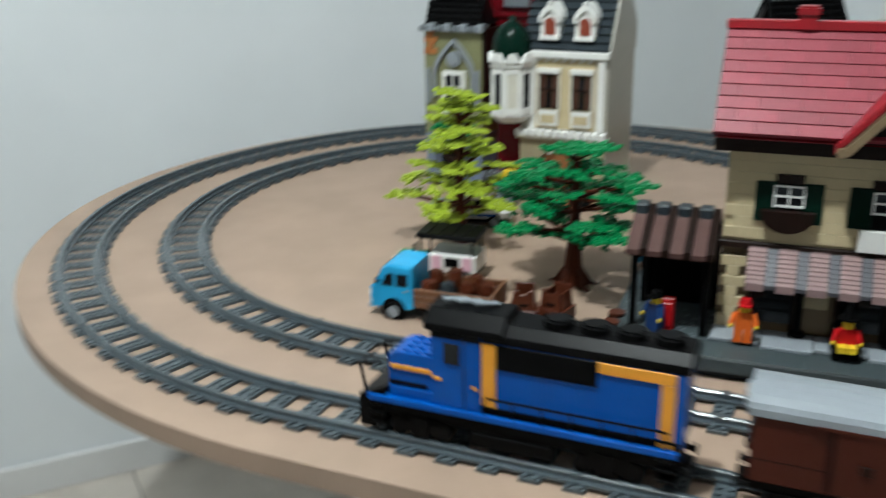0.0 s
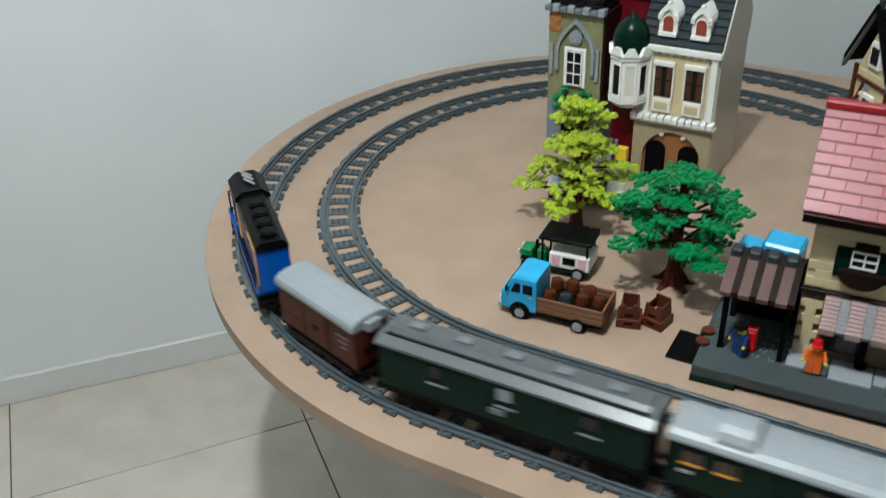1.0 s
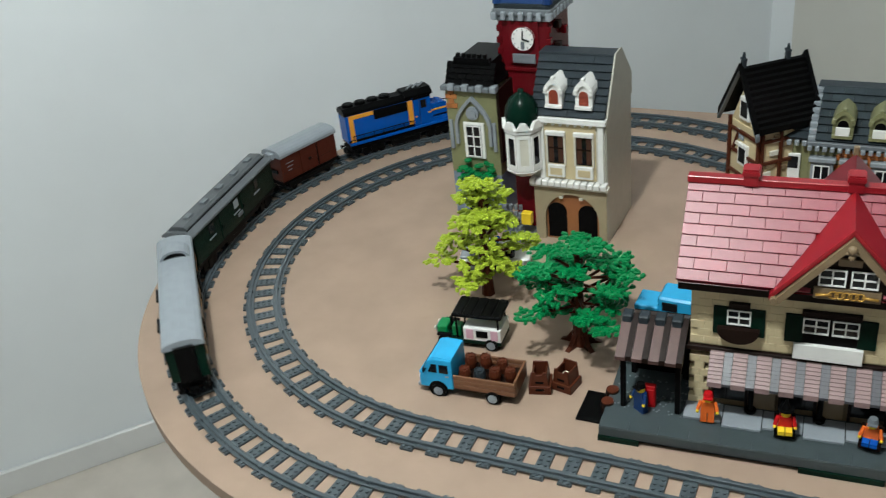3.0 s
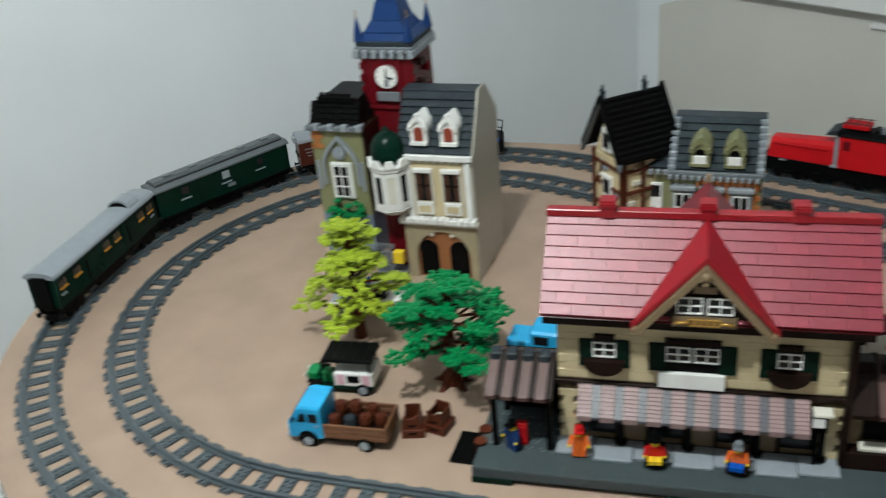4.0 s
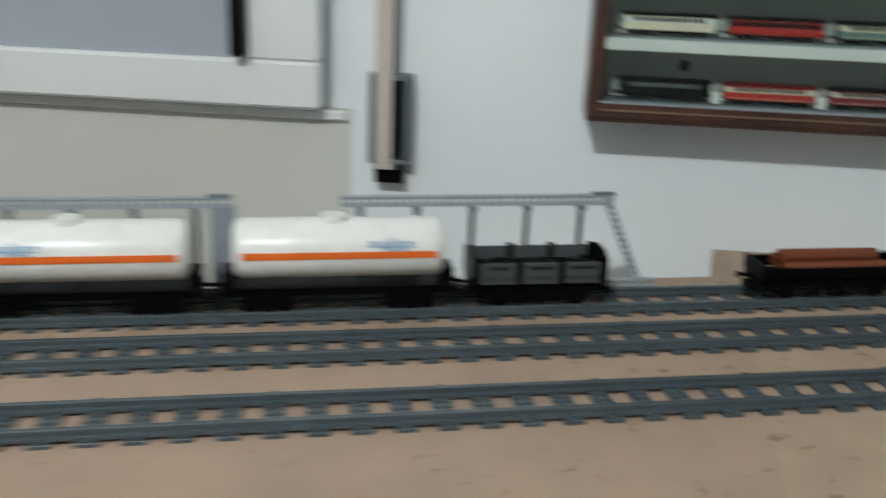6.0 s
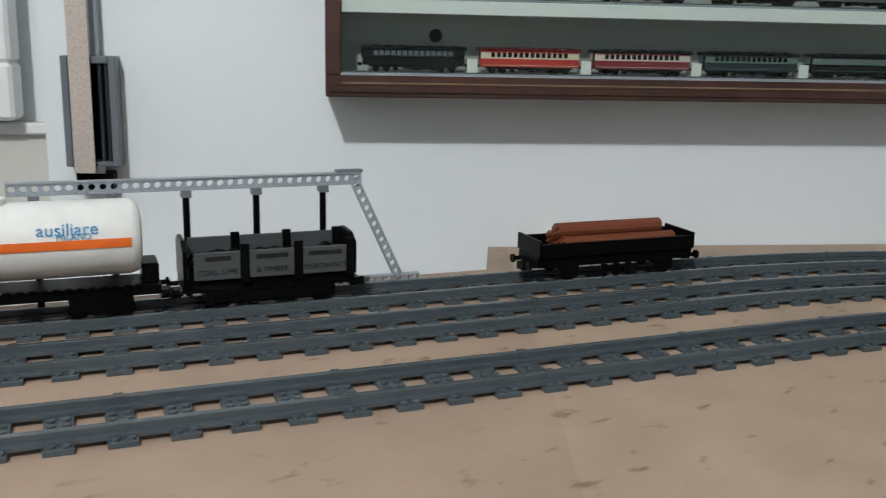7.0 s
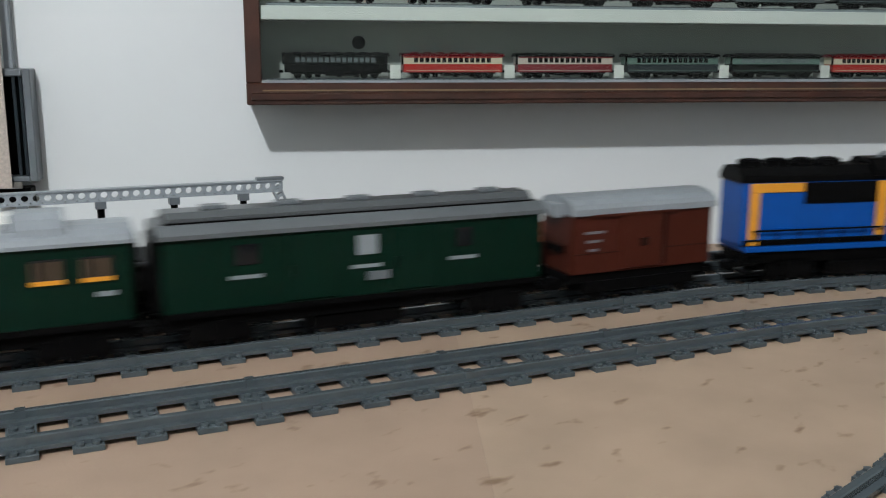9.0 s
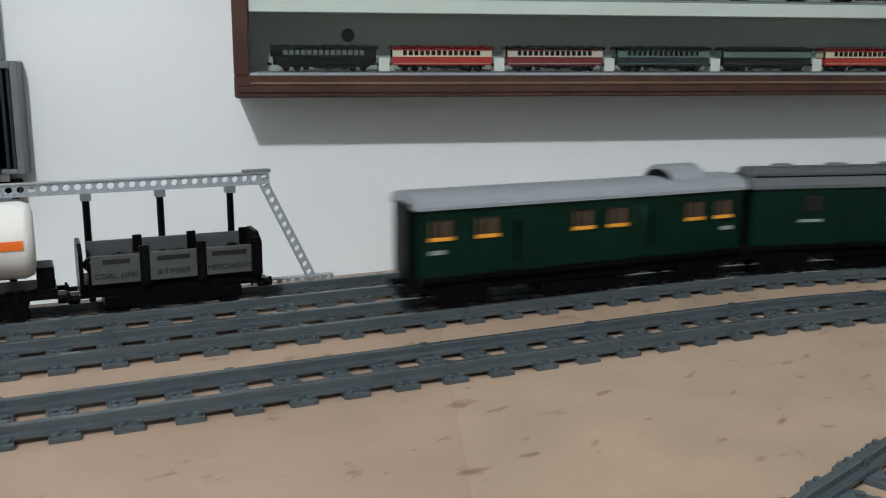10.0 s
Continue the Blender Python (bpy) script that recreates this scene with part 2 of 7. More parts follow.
# beige parapet under the window, its top sloping off at one end
bm = bmesh.new()
prism(bm, ((0.0, FLOOR_Z), (1.45, FLOOR_Z), (1.45, 0.107), (0.26, 0.14), (0.0, 0.066)), -0.02, 0.0, "y")
solid("parapet", bm, M_BEIGE, "beige parapet under the window", "wall", "structure", pose(O2.x, O2.y, 0, 0, 0, WA))

# ---------------------------------------------------------------- table
def table_outline():
    pts = []
    n = 72
    for i in range(n + 1):
        a = -math.pi / 2 - (SWEEP - 0.35) * i / n
        pts.append((CX + RT * math.cos(a), CY + RT * math.sin(a)))
    for s, d in ((0.02, 0.66), (0.2, 0.705), (1.468, 0.712)):
        p = sd(s, d)
        pts.append((p.x, p.y))
    for s in (0.155, 1.9):
        p = O1 + WU * s - WN * 0.004
        pts.append((p.x, p.y))
    pts.append((2.9, -0.75))
    pts.append((1.9, -0.75))
    pts.append((1.5, CY - RT))
    return pts


TABLE_T = 0.0185
bm = bmesh.new()
prism(bm, table_outline(), -TABLE_T, 0.0, "z")
bmesh.ops.triangulate(bm, faces=[f for f in bm.faces if len(f.verts) > 4])
table = thing("table", Matrix(), "round-ended beige particle board table on metal legs", "table")
SEAM, SEAM_N = Vector((1.178, 0.249, 0)), Vector((-math.sin(math.radians(49)), math.cos(math.radians(49)), 0))
for k in (0, 1):
    b2 = bm.copy()
    r = bmesh.ops.bisect_plane(b2, geom=b2.verts[:] + b2.edges[:] + b2.faces[:], plane_co=SEAM + SEAM_N * (0.00004 if k == 0 else -0.00004), plane_no=SEAM_N if k else -SEAM_N, clear_outer=True)
    bmesh.ops.holes_fill(b2, edges=[e for e in r["geom_cut"] if isinstance(e, bmesh.types.BMEdge)])
    part("tabletop", b2, M_TABLE if k == 0 else M_TABLE2, table, "stained particle board" if k else "beige particle board")
bm.free()
for x, y in ((-0.25, 0.12), (-0.1, 0.9), (0.9, -0.1), (0.9, 0.5)):
    bm = bmesh.new()
    cyl(bm, x, y, FLOOR_Z, 0.0145, -TABLE_T - FLOOR_Z, "z", 20)
    cyl(bm, x, y, FLOOR_Z, 0.026, 0.012, "z", 20)
    part("leg", bm, M_SASH, table, "pale round metal leg", True)

# ---------------------------------------------------------------- tracks
BEND = 1.62     # run at which the back tracks start to bend round
RB = 0.85


def loop_at(a, r):
    """Place and heading after a metres along the loop of radius r, counted from the start of the bend."""
    if a < 0:
        k = 1 if r == RO else 0
        return CX - a - 0.003 * k, CY - r - 0.0035 * k, math.pi
    if a < r * SWEEP:
        th = a / r
        g = -math.pi / 2 - th
        q = min(1.0, max(0.0, (th - 1.8) / (SWEEP - 1.8)))
        k = 1 - q * q * (3 - 2 * q) if r == RO else 0.0
        return CX + r * math.cos(g) - 0.003 * k, CY + r * math.sin(g) - 0.0035 * k, math.pi - th
    return back_at(a - r * SWEEP, r)


def back_at(s, r):
    """Place and heading on a back track of depth r, at run s."""
    if r < RS:
        q = min(1.0, max(0.0, (s - 0.15) / 0.8))
        r = r + 0.0065 * q * q * (3 - 2 * q)
    if s < BEND:
        p = sd(s, r)
        return p.x, p.y, PHI
    rr = RB + r - RI
    k = min((s - BEND) / rr, 1.6)
    p = sd(BEND + rr * math.sin(k), r - rr * (1 - math.cos(k)))
    return p.x, p.y, PHI - k


def tie_mesh():
    bm = bmesh.new()
    box(bm, -0.008, 0.008, -0.0308, 0.0308, 0.0, 0.0034)
    bevel(bm, 0.0003)
    for x in (-0.004, 0.004):
        for y in (-0.0278, 0.0278, -0.008, 0.0, 0.008):
            cyl(bm, x, y, 0.0034, 0.0024, 0.0016, "z", 8)
    return mesh(bm, "tie", M_TRACK)


def rail_mesh(path, off, joints):
    """A rail of foot, web and head swept along a path of (x, y, heading)."""
    prof = ((-0.006, 0.0034), (-0.006, 0.0058), (-0.0022, 0.0062), (-0.0024, 0.0100), (-0.0017, 0.0106), (0.0017, 0.0106), (0.0024, 0.0100), (0.0022, 0.0062), (0.006, 0.0058), (0.006, 0.0034))
    bm = bmesh.new()
    last = None
    for x, y, h in path:
        c, s = math.cos(h), math.sin(h)
        ring = [bm.verts.new((x - s * (off + q), y + c * (off + q), z)) for q, z in prof]
        if last:
            for i in range(len(prof)):
                j = (i + 1) % len(prof)
                bm.faces.new((last[i], last[j], ring[j], ring[i]))
        else:
            bm.faces.new(ring)
        last = ring
    bm.faces.new(last[::-1])
    bmesh.ops.recalc_face_normals(bm, faces=bm.faces[:])
    for x, y, h in joints:
        box(bm, -0.0028, 0.0028, off - 0.0033, off + 0.0033, 0.003, 0.0109, pose(x, y, 0, 0, 0, math.degrees(h)))
    return mesh(bm, "rail", M_RAILPLASTIC)


TIE = tie_mesh()


def track(at, a0, a1, first, label):
    """A track line: its ties one by one and two rails."""
    ob = thing("railway_track", Matrix(), label, "toy track", "toy railway tracks")
    n = int((a1 - a0) / 0.016)
    path = [at(a0 + (a1 - a0) * i / n) for i in range(n + 1)]
    j0 = first + math.ceil((a0 - first) / 0.128) * 0.128
    joints = [at(j0 + 0.128 * i) for i in range(int((a1 - j0) / 0.128) + 1)]
    for off in (-0.02, 0.02):
        r = new("rail", rail_mesh(path, off, joints))
        r.parent = ob
    k = first + math.ceil((a0 - first) / 0.032) * 0.032
    while k < a1:
        x, y, h = at(k)
        t = new("tie", TIE)
        t.parent = ob
        t.matrix_basis = pose(x, y, 0, 0, 0, math.degrees(h))
        k += 0.032
    return ob


LI, LO = RI * SWEEP, RO * SWEEP
track(lambda a: loop_at(a, RI), -1.15, LI + 2.75, LI + 1.2545, "dark grey plastic inner loop track on the board")
track(lambda a: loop_at(a, RO), -1.15, LO + 2.9, LO + 1.194, "dark grey plastic outer loop track on the board")
track(lambda a: back_at(a, RS), 0.22, 2.9, 1.17, "dark grey plastic siding track behind the loop")
track(lambda a: (1.05 + a, 0.106 - 0.02 * a, -0.02), 0.0, 1.6, 0.01, "dark grey plastic front track on the stained board")

# ---------------------------------------------------------------- rolling stock


def wheelset(ob, x, r=0.0075, w=0.019):
    bm = bmesh.new()
    for y in (-w, w - 0.004):
        cyl(bm, x, y, r + 0.0105, r, 0.004, "y", 14)
        cyl(bm, x, y - 0.0015 if y < 0 else y + 0.004, r + 0.0105, 0.0025, 0.0015, "y", 8)
    bar(bm, (x, -w, r + 0.0105), (x, w, r + 0.0105), 0.0015)
    part("wheelset", bm, M_BLACK, ob)


def bogie(ob, x, half=0.016, wide=0.021):
    bm = bmesh.new()
    for y in (-wide, wide - 0.003):
        box(bm, x - half - 0.006, x + half + 0.006, y, y + 0.003, 0.016, 0.026)
        box(bm, x - 0.006, x + 0.006, y - 0.001, y + 0.004, 0.013, 0.029)
    box(bm, x - half, x + half, -wide, wide, 0.024, 0.03)
    part("bogie", bm, M_BLACK, ob)
    wheelset(ob, x - half)
    wheelset(ob, x + half)


def buffers(ob, x, dirn, z=0.026):
    bm = bmesh.new()
    for y in (-0.016, 0.016):
        cyl(bm, x, y, z, 0.0022, 0.006 * dirn, "x", 8)
        cyl(bm, x + 0.006 * dirn, y, z, 0.0042, 0.002 * dirn, "x", 12)
    box(bm, min(x, x + 0.008 * dirn), max(x, x + 0.008 * dirn), -0.006, 0.006, z - 0.007, z)
    part("buffer_beam", bm, M_BLACK, ob)


def blue_locomotive():
    ob = thing("locomotive", Matrix(), "blue toy diesel locomotive with amber stripes and black roof", "toy train")
    bx("chassis", ob, M_BLACK, (-0.108, 0.108, -0.021, 0.021, 0.027, 0.0375))
    bx("tank", ob, M_BLACK, (-0.03, 0.03, -0.022, 0.022, 0.014, 0.027), 0.002)
    bx("side_sill", ob, M_BLUE, (-0.110, 0.106, -0.0245, 0.0245, 0.0375, 0.0425), 0.0006, "bright blue running board")
    bx("hood", ob, M_BLUE, (-0.1125, 0.021, -0.019, 0.019, 0.0425, 0.097), 0.0006)
    bx("cab", ob, M_BLUE, (0.021, 0.057, -0.0215, 0.0215, 0.0425, 0.101), 0.0006)
    bm = bmesh.new()
    prism(bm, ((0.057, 0.0425), (0.092, 0.0425), (0.092, 0.073), (0.086, 0.0765), (0.057, 0.0765)), -0.016, 0.016, "y")
    bevel(bm, 0.0006)
    for x in (0.063, 0.071, 0.079):
        for y in (-0.012, -0.004, 0.004, 0.012):
            cyl(bm, x, y, 0.0765, 0.0024, 0.0017, "z", 10)
    part("nose", bm, M_BLUE, ob)
    bx("nose_step", ob, M_BLUE, (0.0575, 0.0905, -0.0195, 0.0195, 0.0425, 0.05), 0.0006)
    # black roof with fans and slopes
    bm = bmesh.new()
    prism(bm, ((-0.0195, 0.097), (0.0195, 0.097), (0.0195, 0.103), (0.012, 0.110), (-0.012, 0.110), (-0.0195, 0.103)), -0.1145, 0.021, "x")
    bevel(bm, 0.0005)
    part("roof", bm, M_BLACK, ob)
    for x in (-0.098, -0.074, -0.05, -0.026):
        bm = bmesh.new()
        cyl(bm, x, 0, 0.110, 0.0105, 0.0045, "z", 18)
        cyl(bm, x, 0, 0.1145, 0.0075, 0.0012, "z", 14)
        for a in range(4):
            box(bm, -0.0095, 0.0095, -0.0005, 0.0005, 0.1145, 0.1152, Matrix.Translation((x, 0, 0)) @ Matrix.Rotation(a * math.pi / 4, 4, "Z"))
        part("roof_fan", bm, M_BLACK, ob)
    bm = bmesh.new()
    prism(bm, ((-0.0225, 0.101), (0.0225, 0.101), (0.0225, 0.106), (0.012, 0.115), (-0.012, 0.115), (-0.0225, 0.106)), 0.006, 0.062, "x")
    bevel(bm, 0.0005)
    part("cab_roof", bm, M_BLACK, ob)
    bm = bmesh.new()
    for x in (0.018, 0.03, 0.04):
        bar(bm, (x, -0.006, 0.1165), (x + 0.014, 0.005, 0.1185), 0.0018, 8)
    part("air_horn", bm, M_LTGREY, ob, "light grey roof horns")
    for sgn in (-1, 1):
        y0, y1 = sorted((sgn * 0.019, sgn * 0.0202))
        bx("black_grille", ob, M_BLACK, (-0.057, 0.0105, y0, y1, 0.078, 0.0965), 0.0003)
        bx("amber_stripe", ob, M_ORANGE, (-0.1065, -0.0575, y0, y1, 0.0885, 0.0965), 0.0003, "amber stripe")
        bx("amber_stripe", ob, M_ORANGE, (-0.1065, -0.0975, y0, y1, 0.048, 0.0884), 0.0003, "amber stripe")
        bx("amber_stripe", ob, M_ORANGE, (0.0108, 0.0208, *sorted((sgn * 0.019, sgn * 0.0208)), 0.048, 0.0965), 0.0003, "amber stripe")
        yc0, yc1 = sorted((sgn * 0.0215, sgn * 0.0225))
        bx("cab_window", ob, M_GLASSDK, (0.036, 0.0475, yc0, yc1, 0.077, 0.093), 0.0003)
        bx("walkway_band", ob, M_BLACK, (-0.111, 0.0205, *sorted((sgn * 0.019, sgn * 0.0208)), 0.0425, 0.0475), 0.0003)
        bx("stripe_foot", ob, M_ORANGE, (-0.1065, -0.0975, *sorted((sgn * 0.019, sgn * 0.0214)), 0.0432, 0.0462), 0.0, "amber stripe foot")
        bx("cab_top_band", ob, M_BLACK, (0.0212, 0.0568, *sorted((sgn * 0.0215, sgn * 0.0222)), 0.0965, 0.101), 0.0)
        bx("nose_handrail", ob, M_BLACK, (0.062, 0.09, *sorted((sgn * 0.016, sgn * 0.0185)), 0.052, 0.0535), 0.0)
        bx("amber_stripe", ob, M_ORANGE, (0.0495, 0.056, *sorted((sgn * 0.0215, sgn * 0.0224)), 0.063, 0.0655), 0.0, "amber stripe")
        bx("amber_stripe", ob, M_ORANGE, (0.0235, 0.027, *sorted((sgn * 0.0215, sgn * 0.0224)), 0.06, 0.0625), 0.0, "amber stripe")
        bx("cab_door_line", ob, M_DKBLUE, (0.0325, 0.0333, yc0, yc1, 0.044, 0.098), 0.0)
        bx("amber_stripe", ob, M_ORANGE, (0.058, 0.09, *sorted((sgn * 0.016, sgn * 0.0172)), 0.063, 0.0665), 0.0003, "amber stripe")
        bm = bmesh.new()
        for k in range(7):
            x = -0.102 + k * 0.02
            bar(bm, (x, sgn * 0.0235, 0.0425), (x, sgn * 0.0235, 0.056), 0.0007)
        bar(bm, (-0.104, sgn * 0.0235, 0.056), (0.016, sgn * 0.0235, 0.056), 0.0009)
        part("handrail", bm, M_BLACK, ob)
    bm = bmesh.new()
    prism(bm, ((0.1, 0.014), (0.113, 0.014), (0.113, 0.04), (0.092, 0.05), (0.092, 0.03)), -0.022, 0.022, "y")
    part("pilot", bm, M_BLACK, ob)
    bm = bmesh.new()
    for y in (-0.02, 0.02):
        bar(bm, (0.108, y, 0.04), (0.112, y, 0.064), 0.0011)
        bar(bm, (0.112, y, 0.064), (0.096, y, 0.068), 0.0011)
    bar(bm, (0.112, -0.02, 0.064), (0.112, 0.02, 0.064), 0.0011)
    part("front_rail", bm, M_BLACK, ob)
    bm = bmesh.new()
    for y in (-0.006, 0.006):
        cyl(bm, 0.092, y, 0.066, 0.003, 0.002, "x", 12)
    part("headlight", bm, M_WHITE, ob)
    for x in (-0.104, 0.098):
        for z in (0.018, 0.026, 0.034):
            bx("footstep", ob, M_BLACK, (x - 0.006, x + 0.006, -0.024, 0.024, z, z + 0.0022), 0.0003)
    bogie(ob, -0.066)
    bogie(ob, 0.066)
    buffers(ob, -0.11, -1)
    for o in ob.children:
        o.data.transform(Matrix.Diagonal((1.05, 1, 1, 1)))
    return ob


def roof_arc(half, z0, z1, n=8):
    return [(-half, z0)] + [(half * math.cos(math.pi * (1 - i / n)), z0 + (z1 - z0) * math.sin(math.pi * i / n)) for i in range(1, n)] + [(half, z0)]


def boxcar():
    ob = thing("boxcar", Matrix(), "reddish brown toy boxcar with light grey roof", "toy train")
    h = 0.067
    bx("underframe", ob, M_BLACK, (-h, h, -0.02, 0.02, 0.026, 0.034))
    bx("body", ob, M_BOXCAR, (-h, h, -0.0235, 0.0235, 0.034, 0.084), 0.0006)
    bm = bmesh.new()
    prism(bm, [(-0.0255, 0.081)] + roof_arc(0.0255, 0.086, 0.095) + [(0.0255, 0.081)], -h - 0.001, h + 0.003, "x")
    part("roof", bm, M_LTGREY, ob, "light grey curved roof")
    for sgn in (-1, 1):
        y = sorted((sgn * 0.0235, sgn * 0.0252))
        bx("sliding_door", ob, M_BOXCAR, (-0.022, 0.018, *y, 0.036, 0.08), 0.0006)
        bx("door_rail", ob, M_BOXCAR, (-0.05, 0.03, *sorted((sgn * 0.0235, sgn * 0.0262)), 0.0795, 0.0815), 0.0)
        bx("door_latch", ob, M_DKBROWN, (-0.004, 0.002, *sorted((sgn * 0.0252, sgn * 0.027)), 0.054, 0.06), 0.0003)
        for k in range(3):
            bx("lettering_bar", ob, M_MIDGREY, (-0.056 + k * 0.002, -0.038 - k * 0.003, *sorted((sgn * 0.0235, sgn * 0.0238)), 0.066 - k * 0.007, 0.068 - k * 0.007), 0.0)
        bx("plank_line", ob, M_DKBROWN, (-h, h, *sorted((sgn * 0.0235, sgn * 0.0237)), 0.05, 0.0505), 0.0)
    wheelset(ob, -0.042)
    wheelset(ob, 0.042)
    bx("axle_guard", ob, M_BLACK, (-0.055, 0.055, -0.0215, 0.0215, 0.018, 0.027), 0.0005)
    buffers(ob, h, 1)
    buffers(ob, -h, -1)
    for x in (-h, h):
        bx("end_step", ob, M_BLACK, (x - 0.003, x + 0.003, -0.012, 0.012, 0.05, 0.056), 0.0)
    for x0, x1 in ((h, h + 0.006), (-h - 0.007, -h)):
        bx("end_cap", ob, M_LTGREY, (x0, x1, -0.009, 0.009, 0.078, 0.089), 0.0006, "pale grey end block under the roof")
    for sgn in (-1, 1):
        bx("door_gap", ob, M_BLACK, (0.0182, 0.0212, *sorted((sgn * 0.0236, sgn * 0.0245)), 0.037, 0.0795), 0.0)
    return ob


def baggage_coach():
    ob = thing("baggage_coach", Matrix(), "dark green toy baggage coach with grey clerestory roof", "toy train")
    h = 0.14
    bx("underframe", ob, M_BLACK, (-h, h, -0.02, 0.02, 0.024, 0.036))
    bx("body", ob, M_DKGREEN, (-h, h, -0.0245, 0.0245, 0.036, 0.089), 0.0008)
    bm = bmesh.new()
    prism(bm, ((-0.027, 0.086), (0.027, 0.086), (0.027, 0.089), (0.018, 0.0945), (-0.018, 0.0945), (-0.027, 0.089)), -h - 0.003, h + 0.003, "x")
    part("roof", bm, plastic("roof_grey_plastic", (0.1, 0.11, 0.118), 0.3), ob, "grey sloping roof")
    bm = bmesh.new()
    prism(bm, ((-0.015, 0.0945), (0.015, 0.0945), (0.015, 0.098), (0.01, 0.1015), (-0.01, 0.1015), (-0.015, 0.098)), -h + 0.004, h - 0.004, "x")
    part("clerestory", bm, plastic("dark_roof_grey_plastic", (0.075, 0.082, 0.088), 0.3), ob, "darker grey raised roof")
    for k in range(5):
        bx("roof_vent", ob, M_MIDGREY, (-0.11 + k * 0.052, -0.094 + k * 0.052, -0.005, 0.005, 0.1015, 0.1042), 0.0004)
    for sgn in (-1, 1):
        y = sorted((sgn * 0.0245, sgn * 0.0255))
        for x, w in ((-0.085, 0.016), (0.0, 0.015), (0.075, 0.012)):
            # middle pane pale: a reflection in the glass put into its colour
            bx("window", ob, M_GLASSDK if x else M_LTGREY, (x - w / 2, x + w / 2, *y, 0.066, 0.08), 0.0003)
            bx("nameplate_bar", ob, M_LTGREY, (x - 0.012, x + 0.01, *sorted((sgn * 0.0245, sgn * 0.025)), 0.0565, 0.059), 0.0)
        bx("number_panel", ob, M_MIDGREY, (0.0, 0.016, *sorted((sgn * 0.0245, sgn * 0.0259)), 0.0475, 0.0535), 0.0, "small grey panel")
        bx("roof_groove", ob, M_BLACK, (-h + 0.003, h - 0.003, *sorted((sgn * 0.014, sgn * 0.0165)), 0.0942, 0.0956), 0.0, "black groove beside the raised roof")
        for x in (-0.04, 0.035):
            bx("sliding_door", ob, M_DKGREEN, (x - 0.018, x + 0.018, *y, 0.038, 0.084), 0.0006)
            bx("door_handle", ob, M_BLACK, (x - 0.014, x - 0.0125, *sorted((sgn * 0.0255, sgn * 0.0268)), 0.055, 0.063), 0.0)
        bx("lower_sill", ob, M_BLACK, (-h, h, *sorted((sgn * 0.0235, sgn * 0.0252)), 0.033, 0.037), 0.0)
    for x in (-h, h):
        bx("gangway", ob, M_BLACK, (x - 0.006, x + 0.006, -0.012, 0.012, 0.036, 0.088), 0.0005)
    bogie(ob, -0.104)
    bogie(ob, 0.104)
    bx("battery_box", ob, M_BLACK, (-0.04, 0.03, -0.018, 0.018, 0.014, 0.024), 0.001)
    buffers(ob, h, 1)
    buffers(ob, -h, -1)
    return ob


M_SEAT = plastic("dim_brown_plastic", (0.09, 0.055, 0.03), 0.45)


